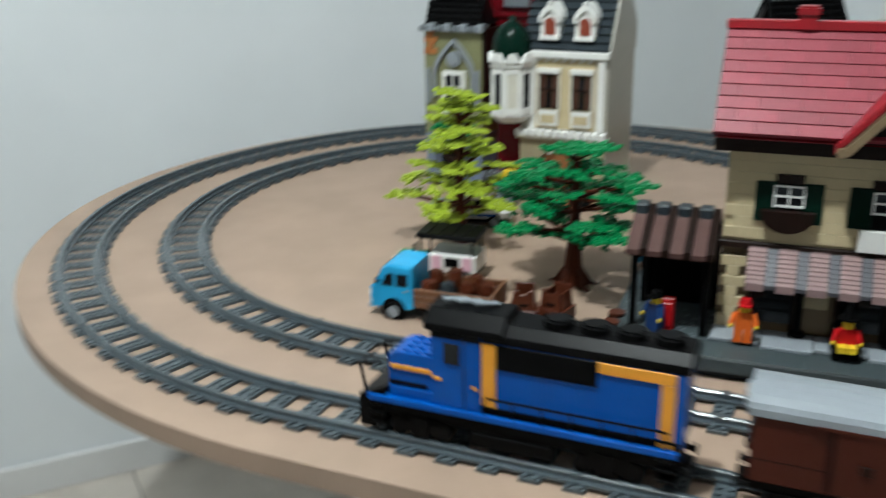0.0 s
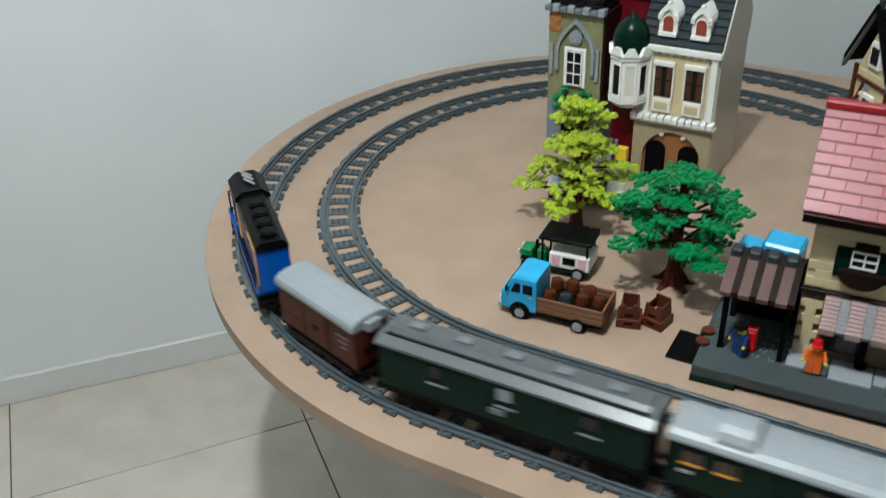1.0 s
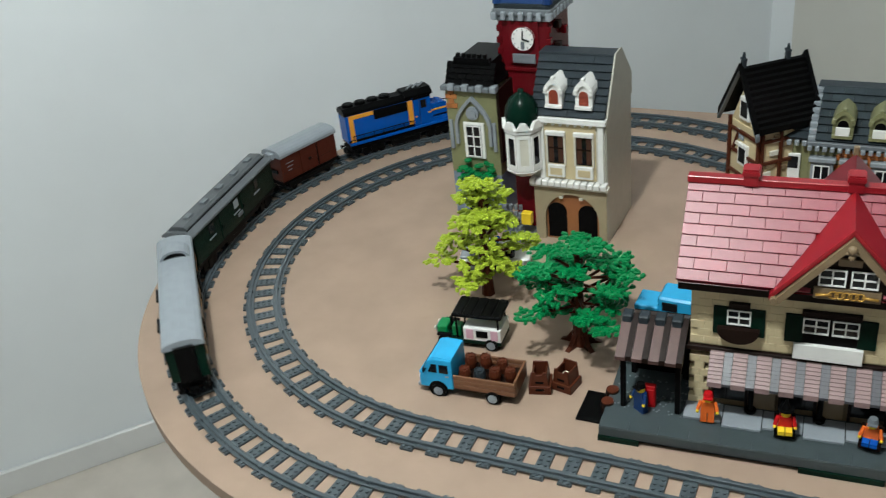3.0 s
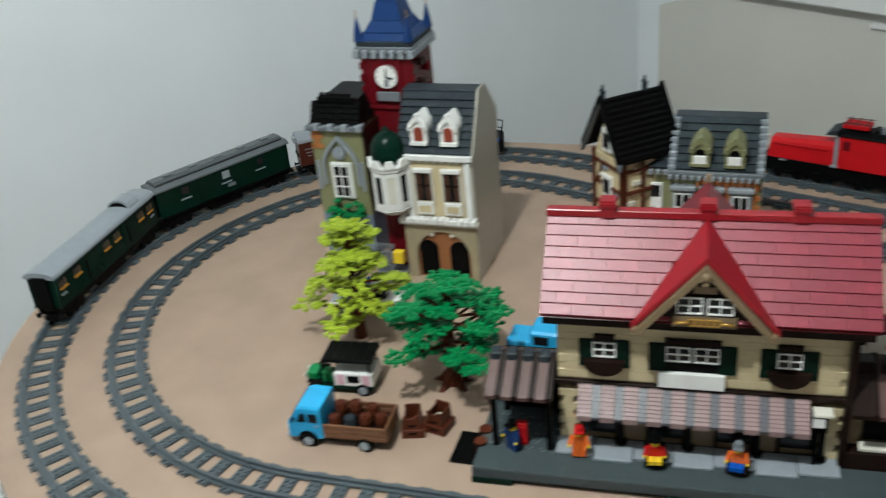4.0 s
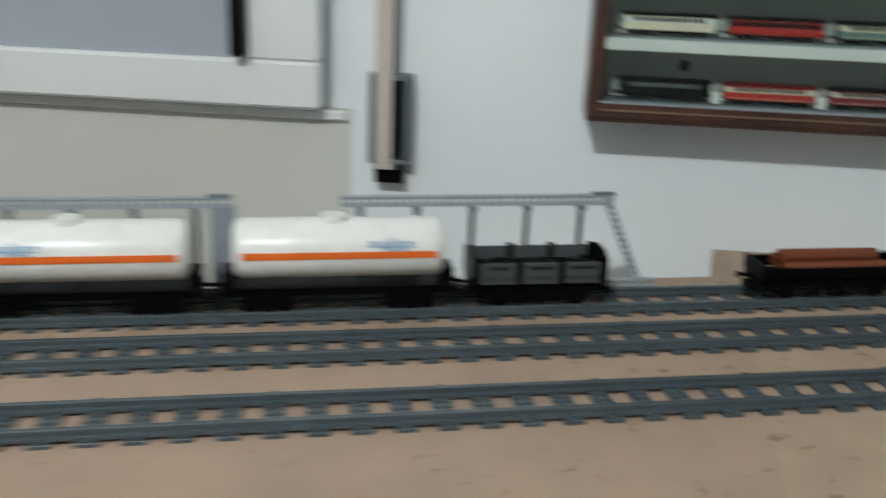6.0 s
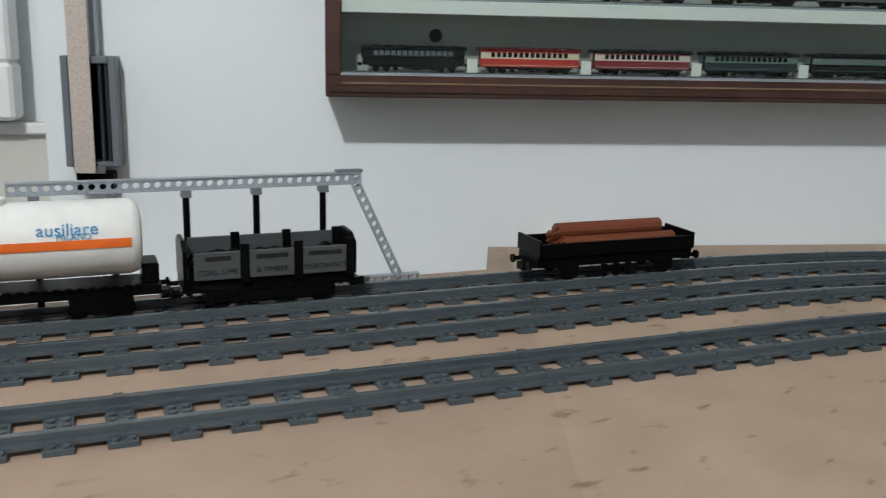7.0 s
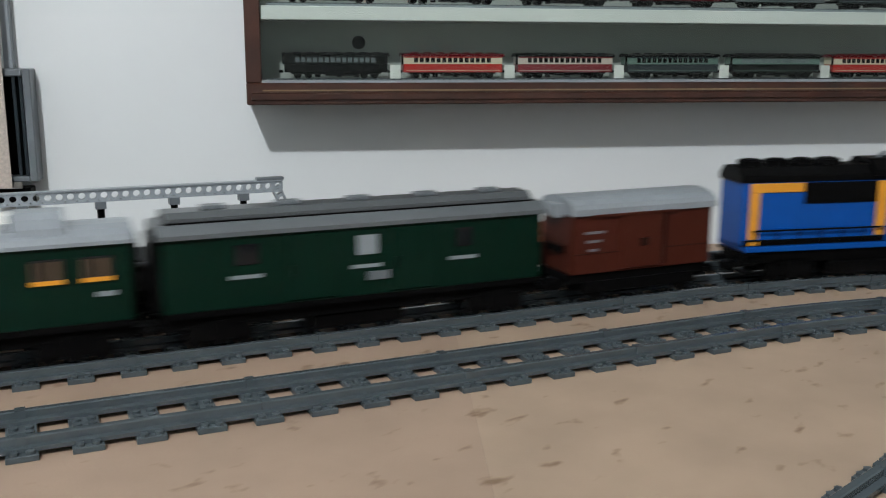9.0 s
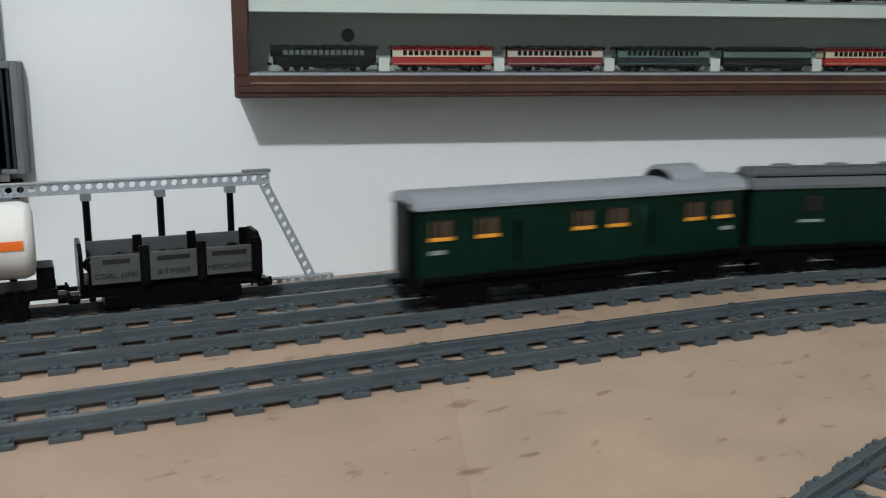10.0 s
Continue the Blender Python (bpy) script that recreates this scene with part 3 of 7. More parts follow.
def passenger_coach():
    ob = thing("passenger_coach", Matrix(), "dark green toy passenger coach with light grey roof and amber-framed windows", "toy train")
    h = 0.1465
    bx("underframe", ob, M_BLACK, (-h, h, -0.02, 0.02, 0.024, 0.036))
    bx("body", ob, M_DKGREEN, (-h, h, -0.0245, 0.0245, 0.036, 0.09), 0.0008)
    bm = bmesh.new()
    prism(bm, [(-0.0268, 0.087)] + roof_arc(0.0268, 0.0895, 0.0985) + [(0.0268, 0.087)], -h - 0.003, h + 0.003, "x")
    part("roof", bm, M_LTGREY, ob, "light grey rounded roof")
    bm = bmesh.new()
    prism(bm, roof_arc(0.0225, 0.092, 0.1085), 0.0785, 0.11, "x")
    part("roof_housing", bm, M_LTGREY, ob)
    bm = bmesh.new()
    prism(bm, roof_arc(0.0165, 0.0955, 0.1045), 0.077, 0.0786, "x")
    part("housing_grille", bm, M_BLACK, ob, "black slotted housing front")
    for x in (-0.095, -0.015):
        bx("eave_board", ob, M_BLACK, (x, x + 0.032, 0.027, 0.031, 0.083, 0.0865), 0.0003)
    for sgn in (-1, 1):
        y = sorted((sgn * 0.0245, sgn * 0.0256))
        yi = sorted((sgn * 0.0256, sgn * 0.0261))
        for x in (-0.1395, -0.102, -0.019, 0.0125, 0.0875, 0.1165):
            bx("window", ob, M_GLASSDK, (x, x + 0.019, *y, 0.064, 0.08), 0.0003)
            bx("window_sill", ob, M_ORANGE, (x, x + 0.019, *yi, 0.064, 0.0668), 0.0, "amber lower window bar")
            bx("window_post", ob, M_SEAT, (x + 0.0125, x + 0.0165, *yi, 0.0668, 0.0785), 0.0)
            bx("window_post", ob, M_SEAT, (x + 0.0005, x + 0.002, *yi, 0.0668, 0.0785), 0.0)
            bx("window_post", ob, M_SEAT, (x + 0.006, x + 0.0085, *yi, 0.0668, 0.0785), 0.0)
        for x in (-0.084, 0.038):
            bx("door", ob, M_DKGREEN, (x, x + 0.015, *y, 0.038, 0.083), 0.0006)
            bx("handrail", ob, M_BLACK, (x + 0.0162, x + 0.0174, *sorted((sgn * 0.0246, sgn * 0.0272)), 0.045, 0.076), 0.0, "black door handrail")
        for x in (-0.139, 0.125):
            bx("nameplate_bar", ob, M_LTGREY, (x, x + 0.012, *y, 0.054, 0.057), 0.0)
        bx("lower_sill", ob, M_BLACK, (-h, h, *sorted((sgn * 0.0235, sgn * 0.0252)), 0.033, 0.037), 0.0)
    for x in (-h, h):
        bx("gangway", ob, M_BLACK, (x - 0.006, x + 0.006, -0.013, 0.013, 0.036, 0.09), 0.0005)
    bogie(ob, -0.11)
    bogie(ob, 0.11)
    bx("battery_box", ob, M_BLACK, (-0.04, 0.04, -0.018, 0.018, 0.014, 0.024), 0.001)
    buffers(ob, h, 1)
    buffers(ob, -h, -1)
    return ob


LOCO, BOXCAR, BAGGAGE, COACH = blue_locomotive(), boxcar(), baggage_coach(), passenger_coach()

# ---------------------------------------------------------------- station


def lattice_window(ob, x0, x1, z0, z1, y, cols=2, rows=2, mt=None):
    """White glazing bars in front of a dark pane."""
    mt = mt or M_WHITE
    bx("pane", ob, M_GLASSDK, (x0, x1, y + 0.0004, y + 0.0016, z0, z1), 0.0)
    bm = bmesh.new()
    b = 0.0016
    for i in range(cols + 1):
        x = x0 + (x1 - x0 - b) * i / cols
        box(bm, x, x + b, y - 0.0014, y + 0.0004, z0, z1)
    for i in range(rows + 1):
        z = z0 + (z1 - z0 - b) * i / rows
        box(bm, x0, x1, y - 0.0012, y + 0.0002, z, z + b)
    part("window_frame", bm, mt, ob)


def brick_field(ob, x0, x1, y, z0, z1, w, h, material, depth=0.003, name="brick", skip=None):
    """Courses of bricks laid in half bond on a front face, each a piece of its own."""
    bm = bmesh.new()
    box(bm, 0.0001, w - 0.0001, -depth, 0, 0.0001, h - 0.0001)
    bevel(bm, 0.00025)
    me = mesh(bm, name, material)
    row = 0
    z = z0
    while z + h <= z1 + 1e-6:
        x = x0 + (0.0 if row % 2 == 0 else w / 2)
        while x + w <= x1 + 1e-6:
            if not (skip and skip(x + w / 2, z + h / 2)):
                b = new(name, me)
                b.parent = ob
                b.location = (x, y, z)
            x += w
        row += 1
        z += h


def tiled_slope(ob, x0, x1, y0, z0, y1, z1, rows, w, material, name="roof_tile", skip=None, lift=0.0036, flat=False):
    """A roof slope of lapped tiles from the eave (y0, z0) up to the ridge (y1, z1)."""
    ln = math.hypot(y1 - y0, z1 - z0)
    ang = math.degrees(math.atan2(z1 - z0, y1 - y0))
    h = ln / rows
    prof = ((0.0004, -0.002), (h - 0.0004, -0.002), (h - 0.0004, lift), (0.0004, lift)) if flat else ((0, -0.001), (h * 1.12, -0.001), (h * 1.12, 0.0008), (0, lift))
    bm = bmesh.new()
    prism(bm, prof, 0.0001, w - 0.0001, "x")
    bevel(bm, 0.0003)
    me = mesh(bm, name, material)
    bm = bmesh.new()
    prism(bm, prof, 0.0001, w / 2 - 0.0001, "x")
    bevel(bm, 0.0003)
    half = mesh(bm, name, material)
    n = round((x1 - x0) / w)
    for r in range(rows):
        off = 0 if r % 2 == 0 else w / 2
        for k in range(n + 1):
            x = x0 + k * w - off
            ms = me
            if x < x0 - 1e-6:
                x, ms = x0, half
            elif x + w > x1 + 1e-6:
                if x + w / 2 > x1 + 1e-6:
                    continue
                ms = half
            t = r / rows
            y, z = y0 + (y1 - y0) * t, z0 + (z1 - z0) * t
            if skip and skip(x + w / 2, t):
                continue
            b = new(name, ms)
            b.parent = ob
            b.matrix_basis = pose(x, y, z, ang, 0, 0)


def station():
    ob = thing("station", pose(0.107, 0.126, 0, 0, 0, 3.1), "toy brick railway station with red tiled roof and striped awning", "toy building")
    W, D = 0.298, 0.112
    # platform
    bm = bmesh.new()
    box(bm, -0.091, 0.41, -0.067, 0.125, 0.0075, 0.02)
    bevel(bm, 0.0006)
    part("platform", bm, M_PLATFORM, ob, "slate grey platform")
    for k in range(15):
        x = -0.091 + 0.0334 * k
        bx("kerb_tile", ob, M_PLATFORM, (x + 0.0002, x + 0.0332, -0.0668, -0.052, 0.02, 0.0214), 0.0003, "slate grey edge tile")
    for x0, x1 in ((-0.092, -0.045), (0.125, 0.21), (0.33, 0.41)):
        bx("base_plate", ob, M_DKGREEN, (x0, x1, -0.0685, 0.12, 0.0, 0.0075), 0.0004, "dark green base plate")
    bx("base_plate", ob, M_DKBLUEGREY, (-0.045, 0.125, -0.06, 0.12, 0.0, 0.0075), 0.0)
    bx("base_plate", ob, M_DKBLUEGREY, (0.21, 0.33, -0.06, 0.12, 0.0, 0.0075), 0.0)
    bm = bmesh.new()
    for i in range(26):
        for j in range(5):
            if random.random() < 0.6:
                cyl(bm, -0.085 + i * 0.0032 + random.random() * 0.002, -0.03 + j * 0.014 + random.random() * 0.01, 0.02, 0.0012, 0.0008, "z", 6)
    part("platform_studs", bm, M_MIDGREY, ob)
    for k in range(7):
        bx("step_tile", ob, M_LTGREY, (-0.002 + k * 0.043, 0.04 + k * 0.043, -0.03 - (k % 2) * 0.006, 0.0, 0.02, 0.0235), 0.0005, "light grey step tile")
    # ground floor
    bx("ground_wall", ob, M_DKTAN, (0, W, 0.006, D, 0.02, 0.1), 0.0)
    brick_field(ob, 0.0, 0.022, 0.006, 0.0235, 0.1, 0.011, 0.0096, M_TAN, 0.008)
    brick_field(ob, W - 0.022, W, 0.006, 0.0235, 0.1, 0.011, 0.0096, M_TAN, 0.008)
    for x in (0.045, 0.118, 0.19, 0.255):
        bx("shop_window", ob, M_GLASSDK, (x - 0.017, x + 0.017, 0.002, 0.006, 0.03, 0.078), 0.0003)
        bx("window_surround", ob, M_DKBROWN, (x - 0.02, x - 0.017, 0.0, 0.006, 0.024, 0.082), 0.0003)
        bx("window_surround", ob, M_DKBROWN, (x + 0.017, x + 0.02, 0.0, 0.006, 0.024, 0.082), 0.0003)
        bm = bmesh.new()
        cyl(bm, x + 0.024, -0.005, 0.0235, 0.0065, 0.0035, "z", 12)
        cyl(bm, x + 0.024, -0.005, 0.027, 0.003, 0.035, "z", 10)
        cyl(bm, x + 0.024, -0.005, 0.062, 0.0045, 0.02, "z", 10)
        part("column", bm, M_BLACK, ob, "slim black column")
    for x0, x1 in ((0.068, 0.095), (0.143, 0.166), (0.214, 0.232)):
        bx("tan_panel", ob, M_DKTAN, (x0, x1, 0.001, 0.006, 0.0235, 0.086), 0.0005, "dark tan wall panel")
        bx("notice_tile", ob, M_TAN, (x0 + 0.003, x1 - 0.003, 0.0, 0.001, 0.048, 0.075), 0.0003)
    # awning of ribbed strips
    k = 0
    x = 0.023
    while x < 0.262:
        w = 0.0155 if k % 2 == 0 else 0.0095
        bm = bmesh.new()
        ribs = [(-0.002, 0.098), (-0.002, 0.1035)]
        for r in range(9):
            t1 = (r + 1) / 9
            ribs += [(-0.002 - 0.03 * t1, 0.1035 - 0.027 * t1 + (0.0011 if k % 2 == 0 else 0.0003)), (-0.002 - 0.03 * t1, 0.1035 - 0.027 * t1)]
        ribs = ribs + [(-0.032, 0.0735 if k % 2 else 0.071)]
        prism(bm, ribs, x, x + w - 0.0004, "x")
        part("awning_strip", bm, M_AWN_A if k % 2 == 0 else M_AWN_B, ob)
        x += w
        k += 1
    # upper floor
    bx("upper_wall", ob, M_TAN, (0, W, 0.0, D, 0.104, 0.188), 0.0)
    brick_field(ob, 0.0, W, 0.0, 0.1075, 0.187, 0.0149, 0.0098, M_TAN, 0.0018)
    bx("floor_beam", ob, M_DKBROWN, (-0.003, W + 0.003, -0.005, D, 0.099, 0.105), 0.0005, "dark brown beam")
    bx("fascia", ob, M_DKBROWN, (-0.012, W + 0.016, -0.022, D + 0.022, 0.188, 0.204), 0.0006, "dark brown eaves board")
    for x0, x1, n in ((0.024, 0.078, 1), (0.098, 0.188, 2), (0.211, 0.268, 1)):
        xm = (x0 + x1) / 2
        bx("shutter", ob, M_DKGREEN, (x0, x0 + 0.018, -0.0045, -0.0018, 0.125, 0.16), 0.0004, "dark green shutter")
        bx("shutter", ob, M_DKGREEN, (x1 - 0.018, x1, -0.0045, -0.0018, 0.125, 0.16), 0.0004, "dark green shutter")
        bx("lintel", ob, M_DKBROWN, (x0 + 0.016, x1 - 0.016, -0.007, -0.0018, 0.16, 0.167), 0.0004)
        bx("window_back", ob, M_BLACK, (x0 + 0.018, x1 - 0.018, -0.003, -0.0018, 0.125, 0.16), 0.0)
        if n == 1:
            lattice_window(ob, xm - 0.0125, xm + 0.0125, 0.139, 0.158, -0.005)
            bm = bmesh.new()
            pts = [(xm - 0.022, 0.136), (xm + 0.022, 0.136)] + [(xm + 0.022 * math.cos(math.pi * i / 8), 0.134 - 0.017 * math.sin(math.pi * i / 8)) for i in range(9)]
            prism(bm, pts, -0.011, -0.0018, "y")
            part("window_box", bm, M_DKBROWN, ob, "dark brown rounded window box")
        else:
            lattice_window(ob, xm - 0.0275, xm - 0.0015, 0.139, 0.158, -0.005)
            lattice_window(ob, xm + 0.0015, xm + 0.0275, 0.139, 0.158, -0.005)
    bx("white_sign", ob, M_WHITE, (0.108, 0.177, -0.008, -0.0018, 0.106, 0.125), 0.0006, "blank white sign board")
    # main roof
    bm = bmesh.new()
    prism(bm, ((-0.027, 0.2), (0.056, 0.276), (0.139, 0.2)), -0.012, 0.317, "x")
    part("roof_core", bm, M_DKRED, ob)
    gable = lambda x, t: abs(x - 0.153) < 0.066 * (1 - t) - 0.018
    tiled_slope(ob, -0.0135, 0.3185, -0.0275, 0.203, 0.056, 0.279, 9, 0.0332, M_ROOFRED, skip=gable, lift=0.0026, flat=True)
    bm = bmesh.new()
    prism(bm, ((0.056, 0.283), (0.1395, 0.205), (0.1395, 0.2), (0.056, 0.278)), -0.0135, 0.3185, "x")
    part("roof_back", bm, M_ROOFRED, ob)
    bx("ridge", ob, M_GABLERED, (-0.0145, 0.3195, 0.05, 0.062, 0.279, 0.287), 0.0008)
    for x in (0.051, 0.153, 0.244):
        bm = bmesh.new()
        box(bm, x - 0.0075, x + 0.0075, 0.048, 0.064, 0.28, 0.299)
        box(bm, x - 0.009, x + 0.009, 0.0465, 0.0655, 0.292, 0.297)
        part("ridge_block", bm, M_GABLERED, ob)
    # cross gable
    for sgn in (-1, 1):
        bm = bmesh.new()
        xa, xe = 0.153, 0.153 + sgn * 0.0725
        prism(bm, ((xa, 0.2815), (xe, 0.2), (xe, 0.193), (xa, 0.2745)), -0.034, 0.052, "y")
        bevel(bm, 0.0004)
        part("gable_roof", bm, M_GABLERED, ob, "smooth red gable slope")
        bm = bmesh.new()
        prism(bm, ((xa, 0.274), (xe - sgn * 0.002, 0.1928), (xe - sgn * 0.0105, 0.1928), (xa, 0.2635)), -0.038, -0.031, "y")
        part("bargeboard", bm, M_DKTAN, ob, "dark tan bargeboard")
        bm = bmesh.new()
        cyl(bm, xe - sgn * 0.005, -0.04, 0.1955, 0.004, 0.01, "y", 10)
        part("bargeboard_end", bm, M_DKTAN, ob)
    bm = bmesh.new()
    prism(bm, ((0.09, 0.198), (0.216, 0.198), (0.153, 0.268)), -0.026, 0.03, "y")
    part("gable_wall", bm, M_DKBROWN, ob, "dark brown gable front")
    bx("gable_panel", ob, M_DKTAN, (0.122, 0.184, -0.029, -0.026, 0.1985, 0.2115), 0.0003)
    bx("gable_panel", ob, M_DKTAN, (0.142, 0.164, -0.029, -0.026, 0.238, 0.246), 0.0003)
    lattice_window(ob, 0.1255, 0.151, 0.2145, 0.234, -0.029)
    lattice_window(ob, 0.155, 0.1805, 0.2145, 0.234, -0.029)
    bm = bmesh.new()
    for i in range(5):
        q = 0.153 + (i - 2) * 0.0062
        n = 12
        for k in range(n):
            a0, a1 = 2 * math.pi * k / n, 2 * math.pi * (k + 1) / n
            bar(bm, (q + 0.0044 * math.cos(a0), -0.0305, 0.205 + 0.004 * math.sin(a0)), (q + 0.0044 * math.cos(a1), -0.0305, 0.205 + 0.004 * math.sin(a1)), 0.0011, 5)
    for sgn in (-1, 1):
        bar(bm, (0.153 + sgn * 0.014, -0.0305, 0.205), (0.153 + sgn * 0.029, -0.0305, 0.2035), 0.0016)
    part("gable_ornament", bm, M_GOLD, ob, "gold scroll ornament", True)
    bm = bmesh.new()
    ball(bm, 0.153, -0.038, 0.262, 0.005, 10)
    ball(bm, 0.153, -0.038, 0.254, 0.0035, 8)
    bar(bm, (0.147, -0.038, 0.258), (0.159, -0.038, 0.258), 0.0016)
    part("finial", bm, M_DKTAN, ob, "dark tan finial", True)
    # gable on the far slope
    bm = bmesh.new()
    prism(bm, ((0.0805, 0.2), (0.2255, 0.2), (0.153, 0.2815)), 0.058, 0.144, "y")
    bevel(bm, 0.0005)
    part("rear_gable", bm, M_REARRED, ob, "dark red rear gable")
    bx("rear_finial", ob, M_DKTAN, (0.15, 0.156, 0.14, 0.146, 0.279, 0.29), 0.001)
    # porch on one end
    bx("porch_wall", ob, M_BLACK, (-0.072, -0.003, 0.05, 0.055, 0.02, 0.105), 0.0003)
    for x in (-0.074, -0.012):
        bx("porch_post", ob, M_BLACK, (x, x + 0.006, -0.026, -0.02, 0.02, 0.1), 0.0004)
        bx("porch_post", ob, M_BLACK, (x, x + 0.006, 0.04, 0.046, 0.02, 0.1), 0.0004)
    bx("porch_beam", ob, M_BLACK, (-0.076, -0.004, -0.03, -0.02, 0.09, 0.098), 0.0004)
    for k in range(4):
        for mt, a, b in ((M_PORCHROOF, 0.0, 0.0115), (M_DKBROWN, 0.0115, 0.0185)):
            bm = bmesh.new()
            x0 = -0.078 + k * 0.0187
            prism(bm, ((-0.036, 0.094), (0.014, 0.12), (0.058, 0.098), (0.058, 0.102), (0.014, 0.1245 if mt is M_PORCHROOF else 0.127), (-0.036, 0.0985 if mt is M_PORCHROOF else 0.1005)), x0 + a, x0 + b, "x")
            part("porch_roof_strip", bm, mt, ob)
    for k in range(4):
        x0 = -0.078 + k * 0.0187
        bx("ridge_cap", ob, M_DKBLUEGREY, (x0 + 0.0005, x0 + 0.0125, 0.004, 0.02, 0.116, 0.1285), 0.0015, "slate grey ridge cap")
    # stall on the other end
    bx("stall_wall", ob, M_DKTAN, (W + 0.002, W + 0.105, 0.012, 0.08, 0.02, 0.1), 0.0005)
    brick_field(ob, W + 0.066, W + 0.105, 0.012, 0.0235, 0.095, 0.013, 0.0096, M_DKTAN, 0.0015)
    bx("stall_opening", ob, M_BLACK, (W + 0.022, W + 0.05, 0.01, 0.012, 0.045, 0.092), 0.0)
    bx("counter", ob, M_DKBROWN, (W + 0.0, W + 0.105, -0.012, 0.012, 0.02, 0.042), 0.0006, "dark brown counter")
    bx("counter_tile", ob, M_CREAM, (W + 0.018, W + 0.05, -0.008, 0.006, 0.042, 0.0455), 0.0004)
    bx("corner_post", ob, M_DKBROWN, (W - 0.002, W + 0.005, -0.012, 0.0, 0.02, 0.188), 0.0004)
    for k in range(4):
        bm = bmesh.new()
        x0 = W + 0.004 + k * 0.0262
        prism(bm, ((-0.022, 0.094), (0.03, 0.136), (0.085, 0.1), (0.085, 0.104), (0.03, 0.1405), (-0.022, 0.099)), x0, x0 + 0.0256, "x")
        part("stall_roof_strip", bm, M_PORCHROOF if k else M_DKBROWN, ob)
        bx("stall_roof_batten", ob, M_DKBROWN, (x0 + 0.0245, x0 + 0.0275, -0.0225, -0.0195, 0.093, 0.0985), 0.0003)
        bm = bmesh.new()
        prism(bm, ((-0.022, 0.0985), (0.03, 0.14), (0.03, 0.1425), (-0.022, 0.101)), x0 + 0.019, x0 + 0.0258, "x")
        part("stall_roof_batten", bm, M_DKBROWN, ob, "dark brown roof batten")
        bx("stall_roof_cap", ob, M_MIDGREY if k > 1 else M_DKBROWN, (x0 + 0.003, x0 + 0.022, 0.012, 0.03, 0.127, 0.1415), 0.001)
    bm = bmesh.new()
    bar(bm, (W - 0.026, -0.012, 0.0235), (W - 0.026, -0.012, 0.075), 0.002)
    box(bm, W - 0.034, W - 0.018, -0.018, -0.006, 0.075, 0.09)
    part("station_lamp", bm, M_BLACK, ob)
    for x in (W - 0.0345, W - 0.0185):
        bx("lamp_pane", ob, M_WHITE, (x, x + 0.001, -0.017, -0.007, 0.077, 0.088), 0.0, "white lamp pane")
    bx("lamp_pane", ob, M_WHITE, (W - 0.032, W - 0.02, -0.019, -0.018, 0.077, 0.088), 0.0, "white lamp pane")
    for x in (W + 0.006, W + 0.058, W + 0.094):
        bx("stall_post", ob, M_DKTAN, (x, x + 0.011, 0.004, 0.012, 0.042, 0.096), 0.0006, "dark tan post")
    bx("lamp_cap", ob, M_CREAM, (W - 0.032, W - 0.012, -0.02, -0.004, 0.09, 0.094), 0.001)
    return ob


station()

# ---------------------------------------------------------------- town houses
M_RUSTDK = plastic("rust_red_plastic", (0.22, 0.04, 0.02), 0.4)


def arch_pts(x0, x1, z0, z1, n=8):
    r = (x1 - x0) / 2
    xm = (x0 + x1) / 2
    return [(x0, z0), (x1, z0)] + [(xm + r * math.cos(math.pi * i / n), z1 - r + r * math.sin(math.pi * i / n)) for i in range(n + 1)]


def gothic_pts(x0, x1, z0, zs, z1, n=5):
    xm = (x0 + x1) / 2
    right = [(x1 - (x1 - xm) * (i / n) ** 1.35, zs + (z1 - zs) * (i / n) ** 0.8) for i in range(n + 1)]
    left = [(2 * xm - x, z) for x, z in right[::-1]]
    return [(x0, z0), (x1, z0)] + right + left[1:]


def dormer(ob, x, z, y, material, inset, w=0.026, h=0.045, d=0.04):
    bm = bmesh.new()
    prism(bm, gothic_pts(x - w / 2, x + w / 2, z, z + h * 0.6, z + h * 0.97, 4), y, y + d, "y")
    part("dormer", bm, material, ob)
    bm = bmesh.new()
    outer = gothic_pts(x - w / 2 - 0.0016, x + w / 2 + 0.0016, z + h * 0.5, z + h * 0.62, z + h * 1.04, 4)
    inner = gothic_pts(x - w / 2 + 0.0042, x + w / 2 - 0.0042, z + h * 0.5, z + h * 0.6, z + h * 0.84, 4)
    prism(bm, outer[1:] + [outer[0], inner[0]] + inner[:0:-1], y - 0.0035, y + d, "y")
    bmesh.ops.triangulate(bm, faces=[f for f in bm.faces if len(f.verts) > 4])
    part("dormer_roof", bm, material, ob)
    bm = bmesh.new()
    prism(bm, arch_pts(x - w * 0.27, x + w * 0.27, z + h * 0.14, z + h * 0.62), y - 0.001, y + 0.001, "y")
    part("dormer_window", bm, inset, ob)
    for sgn in (-1, 1):
        bx("dormer_scroll", ob, material, (x + sgn * w * 0.42 - 0.0025, x + sgn * w * 0.42 + 0.0025, y - 0.0045, y + 0.004, z + h * 0.58, z + h * 0.7), 0.001)
    bx("dormer_crest", ob, material, (x - 0.003, x + 0.003, y - 0.0045, y + 0.004, z + h * 0.97, z + h * 1.08), 0.001)
    bx("dormer_sill", ob, material, (x - w / 2, x + w / 2, y - 0.004, y, z, z + h * 0.12), 0.0004)


M_CURTAIN = plastic("curtain_brown_plastic", (0.06, 0.024, 0.014), 0.4)


